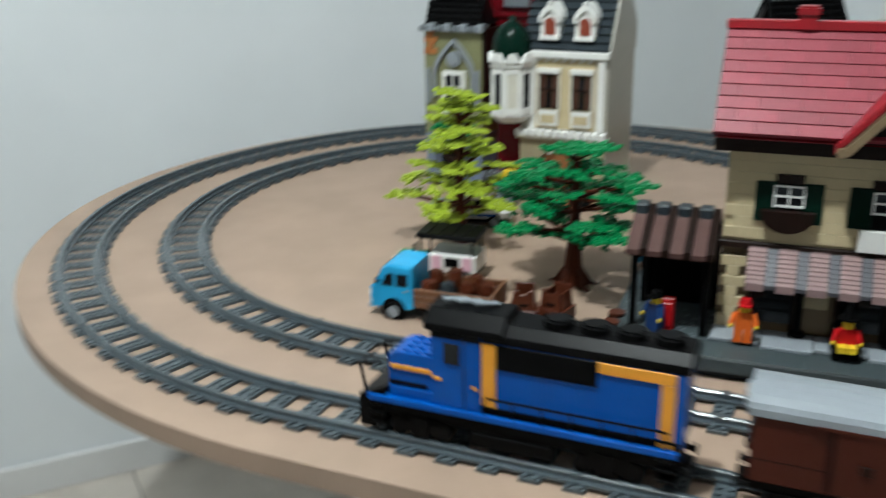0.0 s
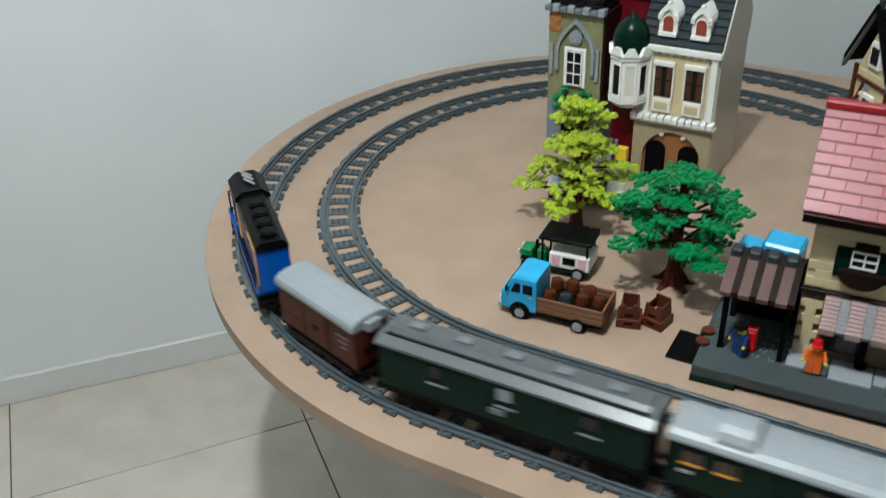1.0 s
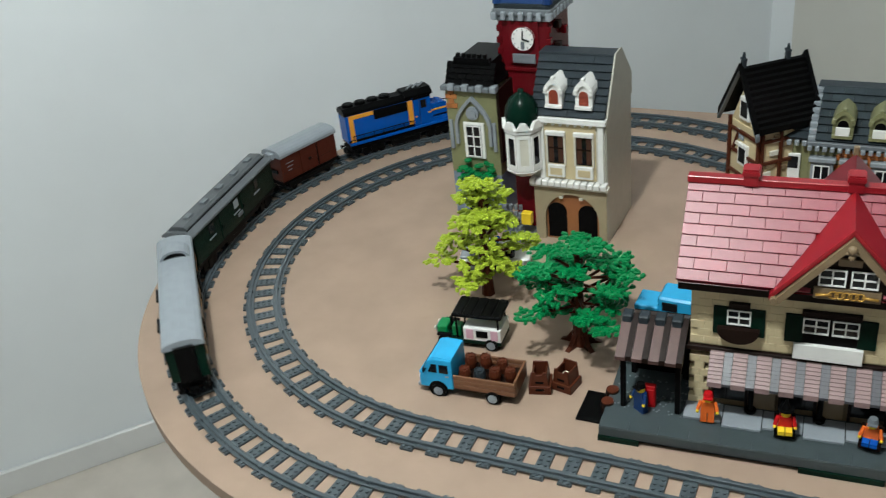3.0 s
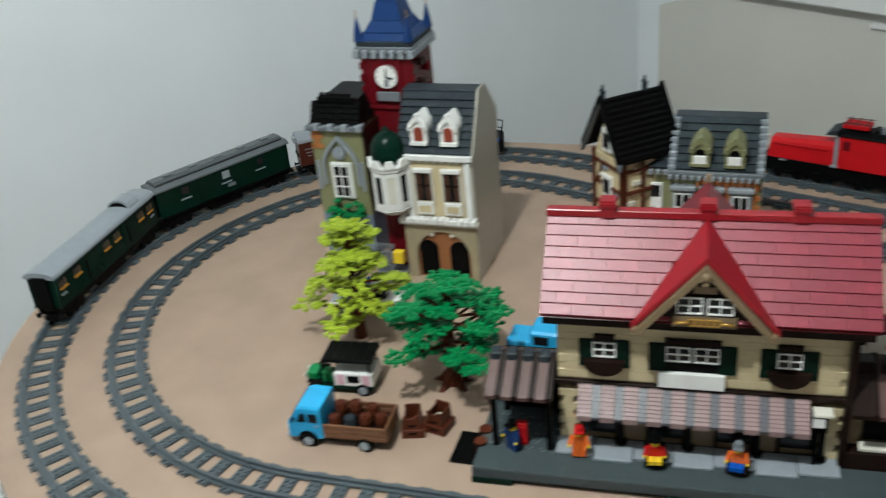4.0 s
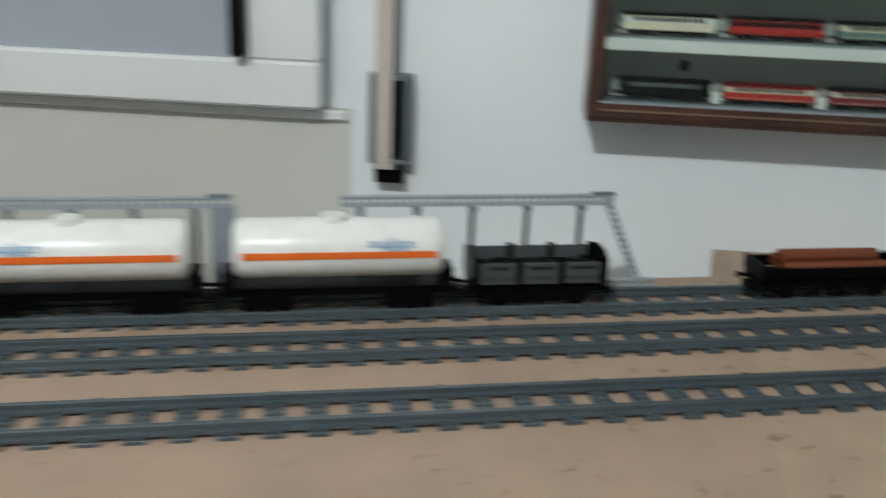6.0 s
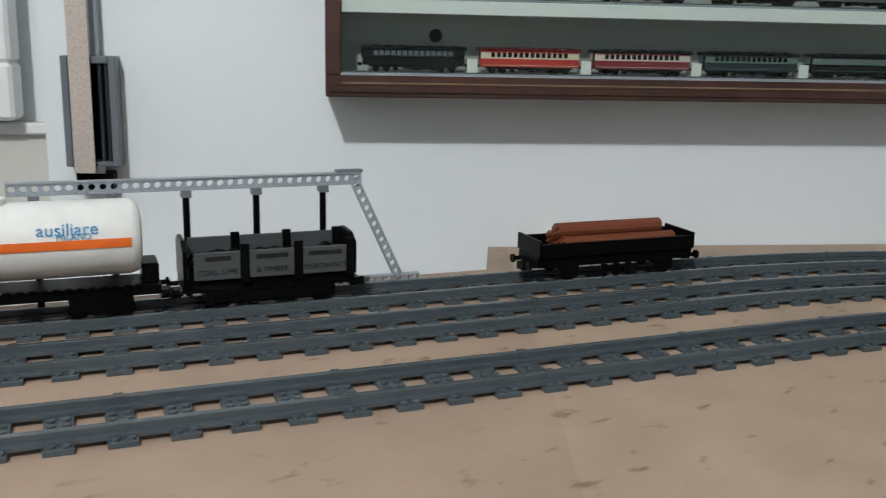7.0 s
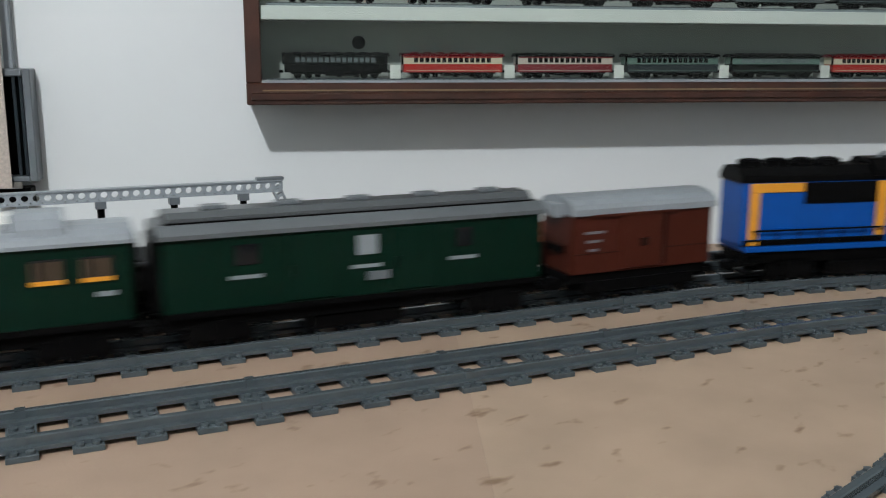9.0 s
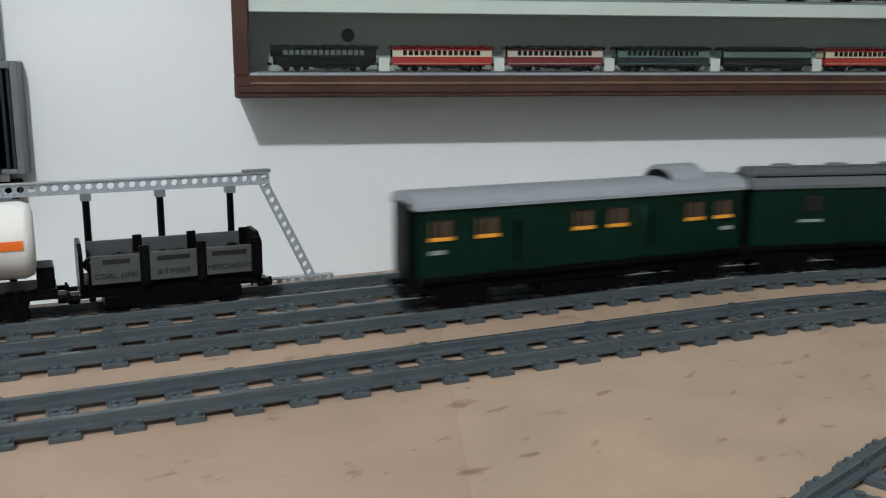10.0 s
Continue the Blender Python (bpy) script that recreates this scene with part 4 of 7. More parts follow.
def cream_house():
    ob = thing("town_house", pose(-0.204, 0.495, 0, 0, 0, -1), "cream toy brick town house with arches and dark grey mansard roof", "toy building", "town houses")
    W, D = 0.115, 0.135
    bx("ground_floor", ob, M_DKTAN, (0, W, 0.004, D, 0, 0.098), 0.0004)
    bx("side_wall", ob, M_SIDE, (W - 0.002, W + 0.001, 0.0, D, 0.0, 0.2), 0.0004)
    # arched front with two dark arches
    bm = bmesh.new()
    prism(bm, [(0, 0), (0, 0.098), (W, 0.098), (W, 0)] + [p for p in arch_pts(0.016, 0.103, 0.0, 0.082, 14)[1:]] + [(0.016, 0)], -0.004, 0.004, "y")
    bmesh.ops.triangulate(bm, faces=[f for f in bm.faces if len(f.verts) > 4])
    part("arched_front", bm, plastic("sand_tan_plastic", (0.33, 0.275, 0.175), 0.35), ob)
    bm = bmesh.new()
    prism(bm, arch_pts(0.017, 0.102, 0.0, 0.081, 14), 0.001, 0.0038, "y")
    part("brown_infill", bm, plastic("medium_nougat_plastic", (0.27, 0.105, 0.04), 0.4), ob, "brown panelling")
    for x0, x1 in ((0.02, 0.05), (0.069, 0.099)):
        bm = bmesh.new()
        prism(bm, arch_pts(x0, x1, 0.004, 0.064, 10), -0.0005, 0.002, "y")
        part("arched_window", bm, M_BLACK, ob)
    bx("arch_light", ob, M_CREAM, (0.04, 0.046, -0.005, -0.001, 0.074, 0.078), 0.0)
    bx("arch_light", ob, M_CREAM, (0.072, 0.078, -0.005, -0.001, 0.074, 0.078), 0.0)
    for k in range(12):
        bx("ledge_tile", ob, M_WHITE, (-0.004 + k * 0.0102, 0.005 + k * 0.0102, -0.014, 0.002, 0.098, 0.107), 0.0012)
    bx("ledge", ob, M_CREAM, (-0.004, W + 0.004, -0.01, 0.004, 0.094, 0.099), 0.0005)
    bx("upper_floor", ob, M_CREAM, (0, W, 0.0, D, 0.099, 0.2), 0.0004)
    bx("wall_panel", ob, M_TAN, (0.02, 0.1, -0.002, 0.0, 0.108, 0.197), 0.0)
    for x in (0.012, 0.104):
        bx("pilaster", ob, M_WHITE, (x, x + 0.0085, -0.006, 0.0, 0.107, 0.2), 0.0006)
    for x0, x1 in ((0.026, 0.051), (0.07, 0.095)):
        bx("window", ob, M_GLASSDK, (x0, x1, -0.0035, -0.002, 0.134, 0.181), 0.0)
        for xa in (x0 + 0.001, (x0 + x1) / 2 + 0.0035):
            bx("curtain", ob, M_CURTAIN, (xa, xa + 0.008, -0.0042, -0.0035, 0.136, 0.18), 0.0)
        bx("window_bar", ob, M_DKBROWN, (x0, x1, -0.0046, -0.0042, 0.158, 0.1605), 0.0)
        bx("window_head", ob, M_WHITE, (x0 - 0.003, x1 + 0.003, -0.008, -0.002, 0.18, 0.187), 0.0008)
        bx("window_apron", ob, M_WHITE, (x0 - 0.001, x1 + 0.001, -0.007, -0.002, 0.112, 0.132), 0.0008)
        bx("apron_panel", ob, M_TAN, (x0 + 0.003, x1 - 0.003, -0.0078, -0.007, 0.116, 0.127), 0.0)
        for x in (x0 - 0.003, x1):
            bx("window_jamb", ob, M_CREAM, (x, x + 0.003, -0.006, -0.002, 0.132, 0.18), 0.0004)
    bm = bmesh.new()
    for k in range(9):
        cyl(bm, 0.012 + k * 0.0115, -0.004, 0.197, 0.0026, 0.006, "y", 8)
    part("cornice_studs", bm, M_WHITE, ob)
    bx("cornice", ob, M_WHITE, (-0.003, W + 0.002, -0.009, 0.004, 0.2, 0.209), 0.001)
    # mansard roof in courses
    bm = bmesh.new()
    prism(bm, ((0.0, 0.2), (0.052, 0.284), (0.078, 0.284), (D, 0.2)), 0.0, W, "x")
    part("roof_core", bm, M_BLACK, ob)
    tiled_slope(ob, 0.0, W, -0.003, 0.209, 0.051, 0.285, 8, 0.0575, M_DKBLUEGREY, "slate", lift=0.0046)
    bm = bmesh.new()
    prism(bm, ((-0.004, 0.2), (0.05, 0.291), (0.08, 0.291), (D, 0.235), (D, 0.2)), W, W + 0.0025, "x")
    part("gable_side", bm, M_SIDE, ob, "pale side gable")
    bx("roof_top", ob, M_DKBLUEGREY, (-0.001, W, 0.05, 0.08, 0.283, 0.289), 0.0005)
    dormer(ob, 0.037, 0.222, 0.0, M_WHITE, M_RUSTDK)
    dormer(ob, 0.083, 0.222, 0.0, M_WHITE, M_RUSTDK)
    # corner bay with dome
    bm = bmesh.new()
    cyl(bm, -0.012, -0.006, 0.124, 0.027, 0.071, "z", 8)
    part("bay", bm, M_WHITE, ob)
    for k in range(6):
        a = math.radians(-202.5 + k * 45)
        m = Matrix.Translation((-0.012, -0.006, 0)) @ Matrix.Rotation(a, 4, "Z")
        bm = bmesh.new()
        box(bm, 0.0245, 0.0256, -0.0062, 0.0062, 0.136, 0.18, m)
        part("bay_window", bm, M_CREAM if k == 3 else M_GLASSDK, ob)
        bm = bmesh.new()
        for y in (-0.0092, 0.0062):
            box(bm, 0.0246, 0.0272, y, y + 0.003, 0.128, 0.186, m)
        box(bm, 0.0246, 0.0268, -0.0062, 0.0062, 0.128, 0.136, m)
        box(bm, 0.0246, 0.0268, -0.0062, 0.0062, 0.18, 0.186, m)
        part("bay_frame", bm, M_WHITE, ob)
        bm = bmesh.new()
        prism(bm, ((-0.011, 0.195), (0.011, 0.195), (0.004, 0.2065), (-0.004, 0.2065)), 0.0245, 0.0305, "x", m)
        part("bay_pediment", bm, M_WHITE, ob)
    bm = bmesh.new()
    cyl(bm, -0.012, -0.006, 0.115, 0.018, 0.01, "z", 8, 0.03)
    part("bay_base", bm, M_WHITE, ob)
    bm = bmesh.new()
    cyl(bm, -0.012, -0.006, 0.189, 0.0305, 0.007, "z", 8)
    part("bay_cornice", bm, M_WHITE, ob)
    bm = bmesh.new()
    prof = [(0.0245, 0.196), (0.0262, 0.21), (0.0245, 0.224), (0.0185, 0.236), (0.009, 0.2435), (0.004, 0.246), (0.005, 0.25), (0.0, 0.252)]
    ring = None
    for r, z in prof:
        cur = [bm.verts.new((-0.012 + max(r, 1e-4) * math.cos(2 * math.pi * i / 20), -0.006 + max(r, 1e-4) * math.sin(2 * math.pi * i / 20), z)) for i in range(20)]
        if ring:
            for i in range(20):
                bm.faces.new((ring[i], ring[(i + 1) % 20], cur[(i + 1) % 20], cur[i]))
        ring = cur
    part("dome", bm, M_DKGREEN, ob, "glossy dark green dome", True)
    bx("porch", ob, M_DKRED, (-0.036, -0.001, 0.01, 0.06, 0.0, 0.112), 0.0005, "dark red entrance wall")
    bx("entrance_step", ob, M_MIDGREY, (-0.05, 0.0, -0.03, 0.01, 0.0, 0.012), 0.0008)
    bm = bmesh.new()
    for k in range(16):
        box(bm, -0.05 + (k % 4) * 0.008, -0.044 + (k % 4) * 0.008, -0.02 + random.random() * 0.01, -0.008, 0.012 + (k // 4) * 0.012, 0.022 + (k // 4) * 0.012)
    bevel(bm, 0.001)
    part("rock_post", bm, M_MIDGREY, ob, "grey stacked stones")
    bx("yellow_box", ob, M_YELLOW, (-0.018, -0.002, -0.022, -0.01, 0.03, 0.05), 0.0006)
    return ob


cream_house()


def green_house():
    ob = thing("gothic_house", pose(-0.366, 0.545, 0, 0, 0, -2), "olive toy brick house with pointed arch and black roof", "toy building", "town houses")
    W, D = 0.088, 0.12
    bx("ground_floor", ob, plastic("sand_blue_plastic", (0.16, 0.2, 0.27), 0.35), (0, W, 0.0, D, 0, 0.077), 0.0005, "sand blue ground floor")
    bm = bmesh.new()
    prism(bm, arch_pts(0.026, 0.06, 0.0, 0.06, 8), -0.002, 0.001, "y")
    part("doorway", bm, M_BLACK, ob)
    bx("upper_wall", ob, M_OLIVE, (0, W, 0.0, D, 0.077, 0.222), 0.0004)
    brick_field(ob, 0.0, 0.02, 0.0, 0.19, 0.222, 0.01, 0.008, plastic("nougat_brick", (0.35, 0.13, 0.04), 0.35, rnd=0.2), 0.0018)
    for x in (0.003, 0.079):
        bx("pilaster", ob, M_LTGREY, (x, x + 0.006, -0.004, 0.0, 0.12, 0.17), 0.0006)
    bm = bmesh.new()
    outer, inner = gothic_pts(0.014, 0.078, 0.13, 0.165, 0.213), gothic_pts(0.019, 0.073, 0.13, 0.163, 0.206)
    prism(bm, outer[1:] + [outer[0], inner[0]] + inner[:0:-1], -0.006, 0.0, "y")
    bmesh.ops.triangulate(bm, faces=[f for f in bm.faces if len(f.verts) > 4])
    part("pointed_arch", bm, M_LTGREY, ob, "light grey pointed arch")
    bm = bmesh.new()
    cyl(bm, 0.046, -0.005, 0.184, 0.011, 0.005, "y", 18)
    cyl(bm, 0.046, -0.007, 0.184, 0.007, 0.003, "y", 18)
    part("emblem", bm, M_LTGREY, ob, "round grey emblem")
    bx("window_surround", ob, M_WHITE, (0.028, 0.064, -0.004, 0.0, 0.106, 0.168), 0.0006)
    lattice_window(ob, 0.033, 0.059, 0.11, 0.164, -0.006, 2, 3)
    bm = bmesh.new()
    random.seed(5)
    for k in range(40):
        cyl(bm, 0.02 + random.random() * 0.062, -0.004 - random.random() * 0.02, 0.082 + random.random() * 0.022 - k * 0.0003, 0.004 + random.random() * 0.003, 0.003, "z", 6)
    part("window_plant", bm, M_GREEN, ob, "green climbing plant")
    for k in range(8):
        bx("gutter_block", ob, M_LTGREY if k % 2 else M_MIDGREY, (-0.004 + k * 0.0122, 0.007 + k * 0.0122, -0.01, 0.004, 0.222, 0.23 + 0.003 * (k % 2)), 0.0012)
    bx("side_gutter", ob, M_DKBROWN, (W, W + 0.005, 0.0, D, 0.1, 0.226), 0.0006)
    bm = bmesh.new()
    prism(bm, ((0.0, 0.23), (W, 0.23), (W - 0.012, 0.264), (0.014, 0.264)), 0.012, D - 0.012, "y")
    part("roof_core", bm, M_BLACK, ob)
    tiled_slope(ob, 0.002, W - 0.002, 0.0, 0.23, 0.016, 0.262, 4, 0.014, M_BLACK, "slate")
    bm = bmesh.new()
    for k in range(6):
        box(bm, 0.018 + k * 0.0092, 0.023 + k * 0.0092, 0.014, 0.02, 0.27, 0.276)
    box(bm, 0.014, 0.075, 0.012, 0.022, 0.26, 0.27)
    part("roof_crest", bm, M_BLACK, ob)
    return ob


green_house()


def clock_tower():
    ob = thing("clock_tower", pose(-0.289, 0.6, 0, 0, 0, -2), "dark red toy clock tower with blue spire", "toy building", "town houses")
    W = 0.085
    bx("shaft", ob, M_DKRED, (0, W, 0, W, 0, 0.318), 0.0006)
    bx("clock_panel", ob, M_DKRED, (0.018, 0.068, -0.0035, 0.0, 0.25, 0.318), 0.0005)
    bm = bmesh.new()
    cyl(bm, 0.043, -0.008, 0.292, 0.0188, 0.006, "y", 28)
    part("clock_face", bm, M_WHITE, ob, "white round clock face")
    bm = bmesh.new()
    for k in range(28):
        a0, a1 = 2 * math.pi * k / 28, 2 * math.pi * (k + 1) / 28
        bar(bm, (0.043 + 0.0192 * math.cos(a0), -0.0075, 0.292 + 0.0192 * math.sin(a0)), (0.043 + 0.0192 * math.cos(a1), -0.0075, 0.292 + 0.0192 * math.sin(a1)), 0.0011, 5)
    part("clock_rim", bm, M_DKRED, ob)
    bm = bmesh.new()
    for k in range(12):
        box(bm, -0.0006, 0.0006, -0.0086, -0.008, 0.0145, 0.0168, Matrix.Translation((0.043, 0, 0.292)) @ Matrix.Rotation(k * math.pi / 6, 4, "Y"))
    part("hour_marks", bm, M_MIDGREY, ob)
    bx("clock_column", ob, M_MIDGREY, (0.04, 0.046, -0.0095, -0.008, 0.276, 0.288), 0.0006)
    bm = bmesh.new()
    bar(bm, (0.043, -0.009, 0.292), (0.044, -0.009, 0.305), 0.0012)
    bar(bm, (0.043, -0.009, 0.292), (0.054, -0.009, 0.289), 0.0014)
    part("clock_hand", bm, M_BLACK, ob)
    bx("clock_sill", ob, M_MIDGREY, (0.024, 0.062, -0.007, 0.0, 0.252, 0.267), 0.001)
    for k in range(7):
        for x in (-0.003, W - 0.006):
            bx("quoin", ob, M_DKRED, (x, x + 0.009, -0.0035 if k % 2 else -0.0015, 0.008, 0.19 + k * 0.0185, 0.2 + k * 0.0185), 0.0008)
        bx("side_block", ob, M_DKRED if k % 2 else M_DKBROWN, (W, W + 0.009, 0.02 + (k % 2) * 0.03, 0.032 + (k % 2) * 0.03, 0.2 + k * 0.017, 0.212 + k * 0.017), 0.001)
    bx("tower_base_trim", ob, M_DKRED, (-0.002, W + 0.002, -0.004, 0.0, 0.238, 0.244), 0.0006)
    for k, (g, z0, z1, mt) in enumerate(((0.002, 0.318, 0.327, M_MIDGREY), (0.006, 0.327, 0.338, M_MIDGREY), (0.004, 0.338, 0.346, M_DKBLUEGREY))):
        bx("tower_cornice", ob, mt, (-g, W + g, -g, W + g, z0, z1), 0.0012)
    for k in range(7):
        for x in (-0.008, W + 0.0):
            bx("corbel", ob, M_LTGREY, (x, x + 0.008, -0.01 + k * 0.0155, -0.002 + k * 0.0155, 0.322, 0.334), 0.0012)
        bx("corbel", ob, M_LTGREY, (-0.006 + k * 0.0148, 0.002 + k * 0.0148, -0.011, -0.003, 0.321, 0.334), 0.0012)
    def frustum(name, h0, z0, h1, z1):
        bm = bmesh.new()
        c = W / 2
        lo = [bm.verts.new((c + sx * h0, c + sy * h0, z0)) for sx, sy in ((-1, -1), (1, -1), (1, 1), (-1, 1))]
        hi = [bm.verts.new((c + sx * h1, c + sy * h1, z1)) for sx, sy in ((-1, -1), (1, -1), (1, 1), (-1, 1))]
        bm.faces.new(lo[::-1])
        bm.faces.new(hi)
        for i in range(4):
            bm.faces.new((lo[i], lo[(i + 1) % 4], hi[(i + 1) % 4], hi[i]))
        bevel(bm, 0.0008)
        part(name, bm, M_DKBLUE, ob)
    frustum("spire", 0.046, 0.346, 0.039, 0.356)
    frustum("spire", 0.035, 0.356, 0.026, 0.372)
    frustum("spire", 0.025, 0.372, 0.018, 0.4)
    frustum("spire", 0.0175, 0.4, 0.003, 0.447)
    for sx in (0.001, W - 0.001):
        for sy in (0.001, W - 0.001):
            bm = bmesh.new()
            cyl(bm, sx, sy, 0.346, 0.008, 0.014, "z", 10, 0.006)
            cyl(bm, sx, sy, 0.36, 0.006, 0.022, "z", 10, 0.001)
            part("corner_spire", bm, M_DKBLUE, ob)
            bm = bmesh.new()
            bar(bm, (sx, sy, 0.38), (sx, sy, 0.393), 0.001)
            part("spire_tip", bm, M_GOLD, ob)
    return ob


clock_tower()


def timber_house():
    ob = thing("timber_house", pose(0.072, 0.6, 0, 0, 0, -50), "half-timbered toy brick house with steep black roof", "toy building", "town houses")
    W, D = 0.078, 0.1
    bx("wall", ob, M_TAN, (0, W, 0.0, D, 0.0, 0.18), 0.0004)
    bm = bmesh.new()
    prism(bm, ((0, 0.18), (W, 0.18), (W / 2, 0.258)), 0.002, D - 0.002, "y")
    part("gable", bm, M_TAN, ob)
    random.seed(8)
    for k in range(5):
        z = 0.03 + k * 0.034
        bx("timber", ob, M_BROWN, (-0.002, W + 0.002, -0.0035, 0.0, z, z + 0.005), 0.0004)
        bx("timber", ob, M_BROWN, (W, W + 0.0035, 0.0, D, z, z + 0.005), 0.0004)
    for x in (-0.002, W - 0.004):
        bx("timber", ob, M_BROWN, (x, x + 0.006, -0.004, 0.0, 0, 0.185), 0.0004)
    for y in (0.0, 0.03, 0.06, D - 0.005):
        bx("timber", ob, M_BROWN, (W, W + 0.004, y, y + 0.005, 0, 0.18), 0.0004)
    for z in (0.05, 0.118, 0.19):
        bx("window_surround", ob, M_WHITE, (W / 2 - 0.012, W / 2 + 0.012, -0.004, 0.002, z, z + 0.034), 0.0006)
        bx("window", ob, M_GLASSDK, (W / 2 - 0.008, W / 2 + 0.008, -0.0048, -0.004, z + 0.005, z + 0.028), 0.0)
    for k in range(14):
        y, z = random.random() * 0.08, 0.02 + random.random() * 0.15
        bx("stone", ob, M_DKTAN if k % 2 else M_CREAM, (W, W + 0.003, y, y + 0.014, z, z + 0.008), 0.0008)
    for k in range(10):
        x, z = 0.006 + random.random() * 0.055, 0.06 + random.random() * 0.11
        bx("stone", ob, (M_CREAM, M_TAN, M_LTGREY)[k % 3], (x, x + 0.012, -0.0028, 0.0, z, z + 0.007), 0.0008)
    for k, z in enumerate((0.046, 0.08, 0.114, 0.148)):
        a = 1 if k % 2 else -1
        bm = bmesh.new()
        bar(bm, (W / 2 - a * 0.028, -0.001, z - 0.012), (W / 2 - a * 0.016, -0.001, z + 0.018), 0.0028, 6)
        part("brace_timber", bm, M_BROWN, ob)
    e, zt, zb = 0.011, 0.268, 0.185
    for sgn in (-1, 1):
        # each slope as stepped slats
        for r in range(11):
            t0, t1 = r / 11, (r + 1) / 11
            xa, xb = W / 2 + sgn * (W / 2 + e) * (1 - t0), W / 2 + sgn * (W / 2 + e) * (1 - t1)
            za, zc = zb + (zt - zb) * t0, zb + (zt - zb) * t1
            bm = bmesh.new()
            prism(bm, ((xa, za), (xb, zc), (xb, zc + 0.0035), (xa, za + 0.009)), -0.01, D - 0.008, "y")
            part("roof_slat", bm, M_BLACK, ob)
        bm = bmesh.new()
        prism(bm, ((W / 2, zt + 0.008), (W / 2 + sgn * (W / 2 + e + 0.002), zb), (W / 2 + sgn * (W / 2 + e + 0.002), zb - 0.008), (W / 2, zt - 0.001)), -0.016, -0.01, "y")
        part("bargeboard", bm, M_MIDGREY, ob, "grey bargeboard")
        for y in (-0.0165, D - 0.013):
            bm = bmesh.new()
            prism(bm, ((W / 2, zt + 0.01), (W / 2 + sgn * (W / 2 + e), zb + 0.0105), (W / 2 + sgn * (W / 2 + e), zb), (W / 2, zt)), y, y + 0.006, "y")
            part("roof_rim", bm, M_BLACK, ob)
    for y in (-0.012, 0.058):
        bm = bmesh.new()
        box(bm, W / 2 - 0.003, W / 2 + 0.003, y, y + 0.006, zt, zt + 0.014)
        box(bm, W / 2 - 0.006, W / 2 + 0.006, y + 0.001, y + 0.005, zt + 0.014, zt + 0.0165)
        cyl(bm, W / 2, y + 0.003, zt + 0.0165, 0.0028, 0.008, "z", 8, 0.0015)
        part("ridge_finial", bm, M_DKBLUEGREY, ob)
    return ob


timber_house()


def brick_house():
    ob = thing("brick_house", pose(0.187, 0.56, 0, 0, 0, -2), "orange toy brick house with slate mansard roof and olive dormers", "toy building", "town houses")
    W, D = 0.125, 0.1
    NOUGAT = plastic("orange_brick_plastic", (0.36, 0.12, 0.035), 0.35, rnd=0.2)
    bx("wall", ob, M_OLIVE, (0, W, 0.003, D, 0.0, 0.158), 0.0004)
    brick_field(ob, 0.035, W, 0.003, 0.0, 0.158, 0.01, 0.0079, NOUGAT, 0.003)
    for x0, x1 in ((0.008, 0.03), (0.048, 0.07), (0.088, 0.11)):
        bx("window_surround", ob, M_LTGREY, (x0 - 0.004, x1 + 0.004, -0.006, 0.003, 0.085, 0.142), 0.0008)
        bx("window_head", ob, M_LTGREY, (x0 - 0.007, x1 + 0.007, -0.01, 0.003, 0.14, 0.147), 0.001)
        lattice_window(ob, x0, x1, 0.092, 0.136, -0.008)
    # lower wing beside the main front
    bx("wing_wall", ob, M_OLIVE, (-0.042, -0.001, 0.014, 0.05, 0.0, 0.16), 0.0004, "olive side wing")
    for k in range(4):
        bx("gutter_block", ob, M_LTGREY, (-0.042 + k * 0.0103, -0.0355 + k * 0.0103, 0.002, 0.014, 0.158, 0.166), 0.001)
    tiled_slope(ob, -0.042, -0.0005, 0.006, 0.167, 0.034, 0.192, 3, 0.0415, M_DKBLUEGREY, "slate", lift=0.005)
    bx("wing_window", ob, M_WHITE, (-0.032, -0.012, 0.01, 0.014, 0.098, 0.142), 0.0006)
    bx("wing_pane", ob, M_GLASSDK, (-0.029, -0.015, 0.0092, 0.01, 0.12, 0.138), 0.0)
    for k in range(13):
        bx("gutter_block", ob, M_LTGREY, (-0.002 + k * 0.0099, 0.004 + k * 0.0099, -0.012, 0.004, 0.158, 0.165), 0.001)
    bx("gutter", ob, M_MIDGREY, (-0.003, W + 0.003, -0.008, 0.004, 0.164, 0.17), 0.0008)
    bm = bmesh.new()
    prism(bm, ((0.004, 0.166), (0.06, 0.226), (0.078, 0.226), (D, 0.166)), 0.002, W - 0.002, "x")
    part("roof_core", bm, M_DKBLUEGREY, ob)
    tiled_slope(ob, 0.006, W - 0.006, -0.002, 0.17, 0.058, 0.229, 7, 0.02825, plastic("slate_tile_plastic", (0.03, 0.039, 0.045), 0.4, rnd=0.2, spec=0.15), "slate", lift=0.005)
    for x in (-0.003, W - 0.007):
        for k in range(8):
            bx("quoin", ob, M_LTGREY, (x, x + 0.01, -0.005 + k * 0.0078, 0.012 + k * 0.0078, 0.17 + k * 0.0074, 0.1768 + k * 0.0074), 0.0007)
    bx("roof_top", ob, M_DKBLUEGREY, (-0.001, W + 0.001, 0.056, 0.08, 0.226, 0.2305), 0.0008)
    for x in (0.041, 0.088):
        dormer(ob, x, 0.178, -0.004, M_OLIVE, M_BLACK, 0.027, 0.042)
        bx("dormer_blind", ob, M_WHITE, (x - 0.009, x + 0.009, -0.0085, -0.0045, 0.1825, 0.1945), 0.0006)
    return ob


brick_house()

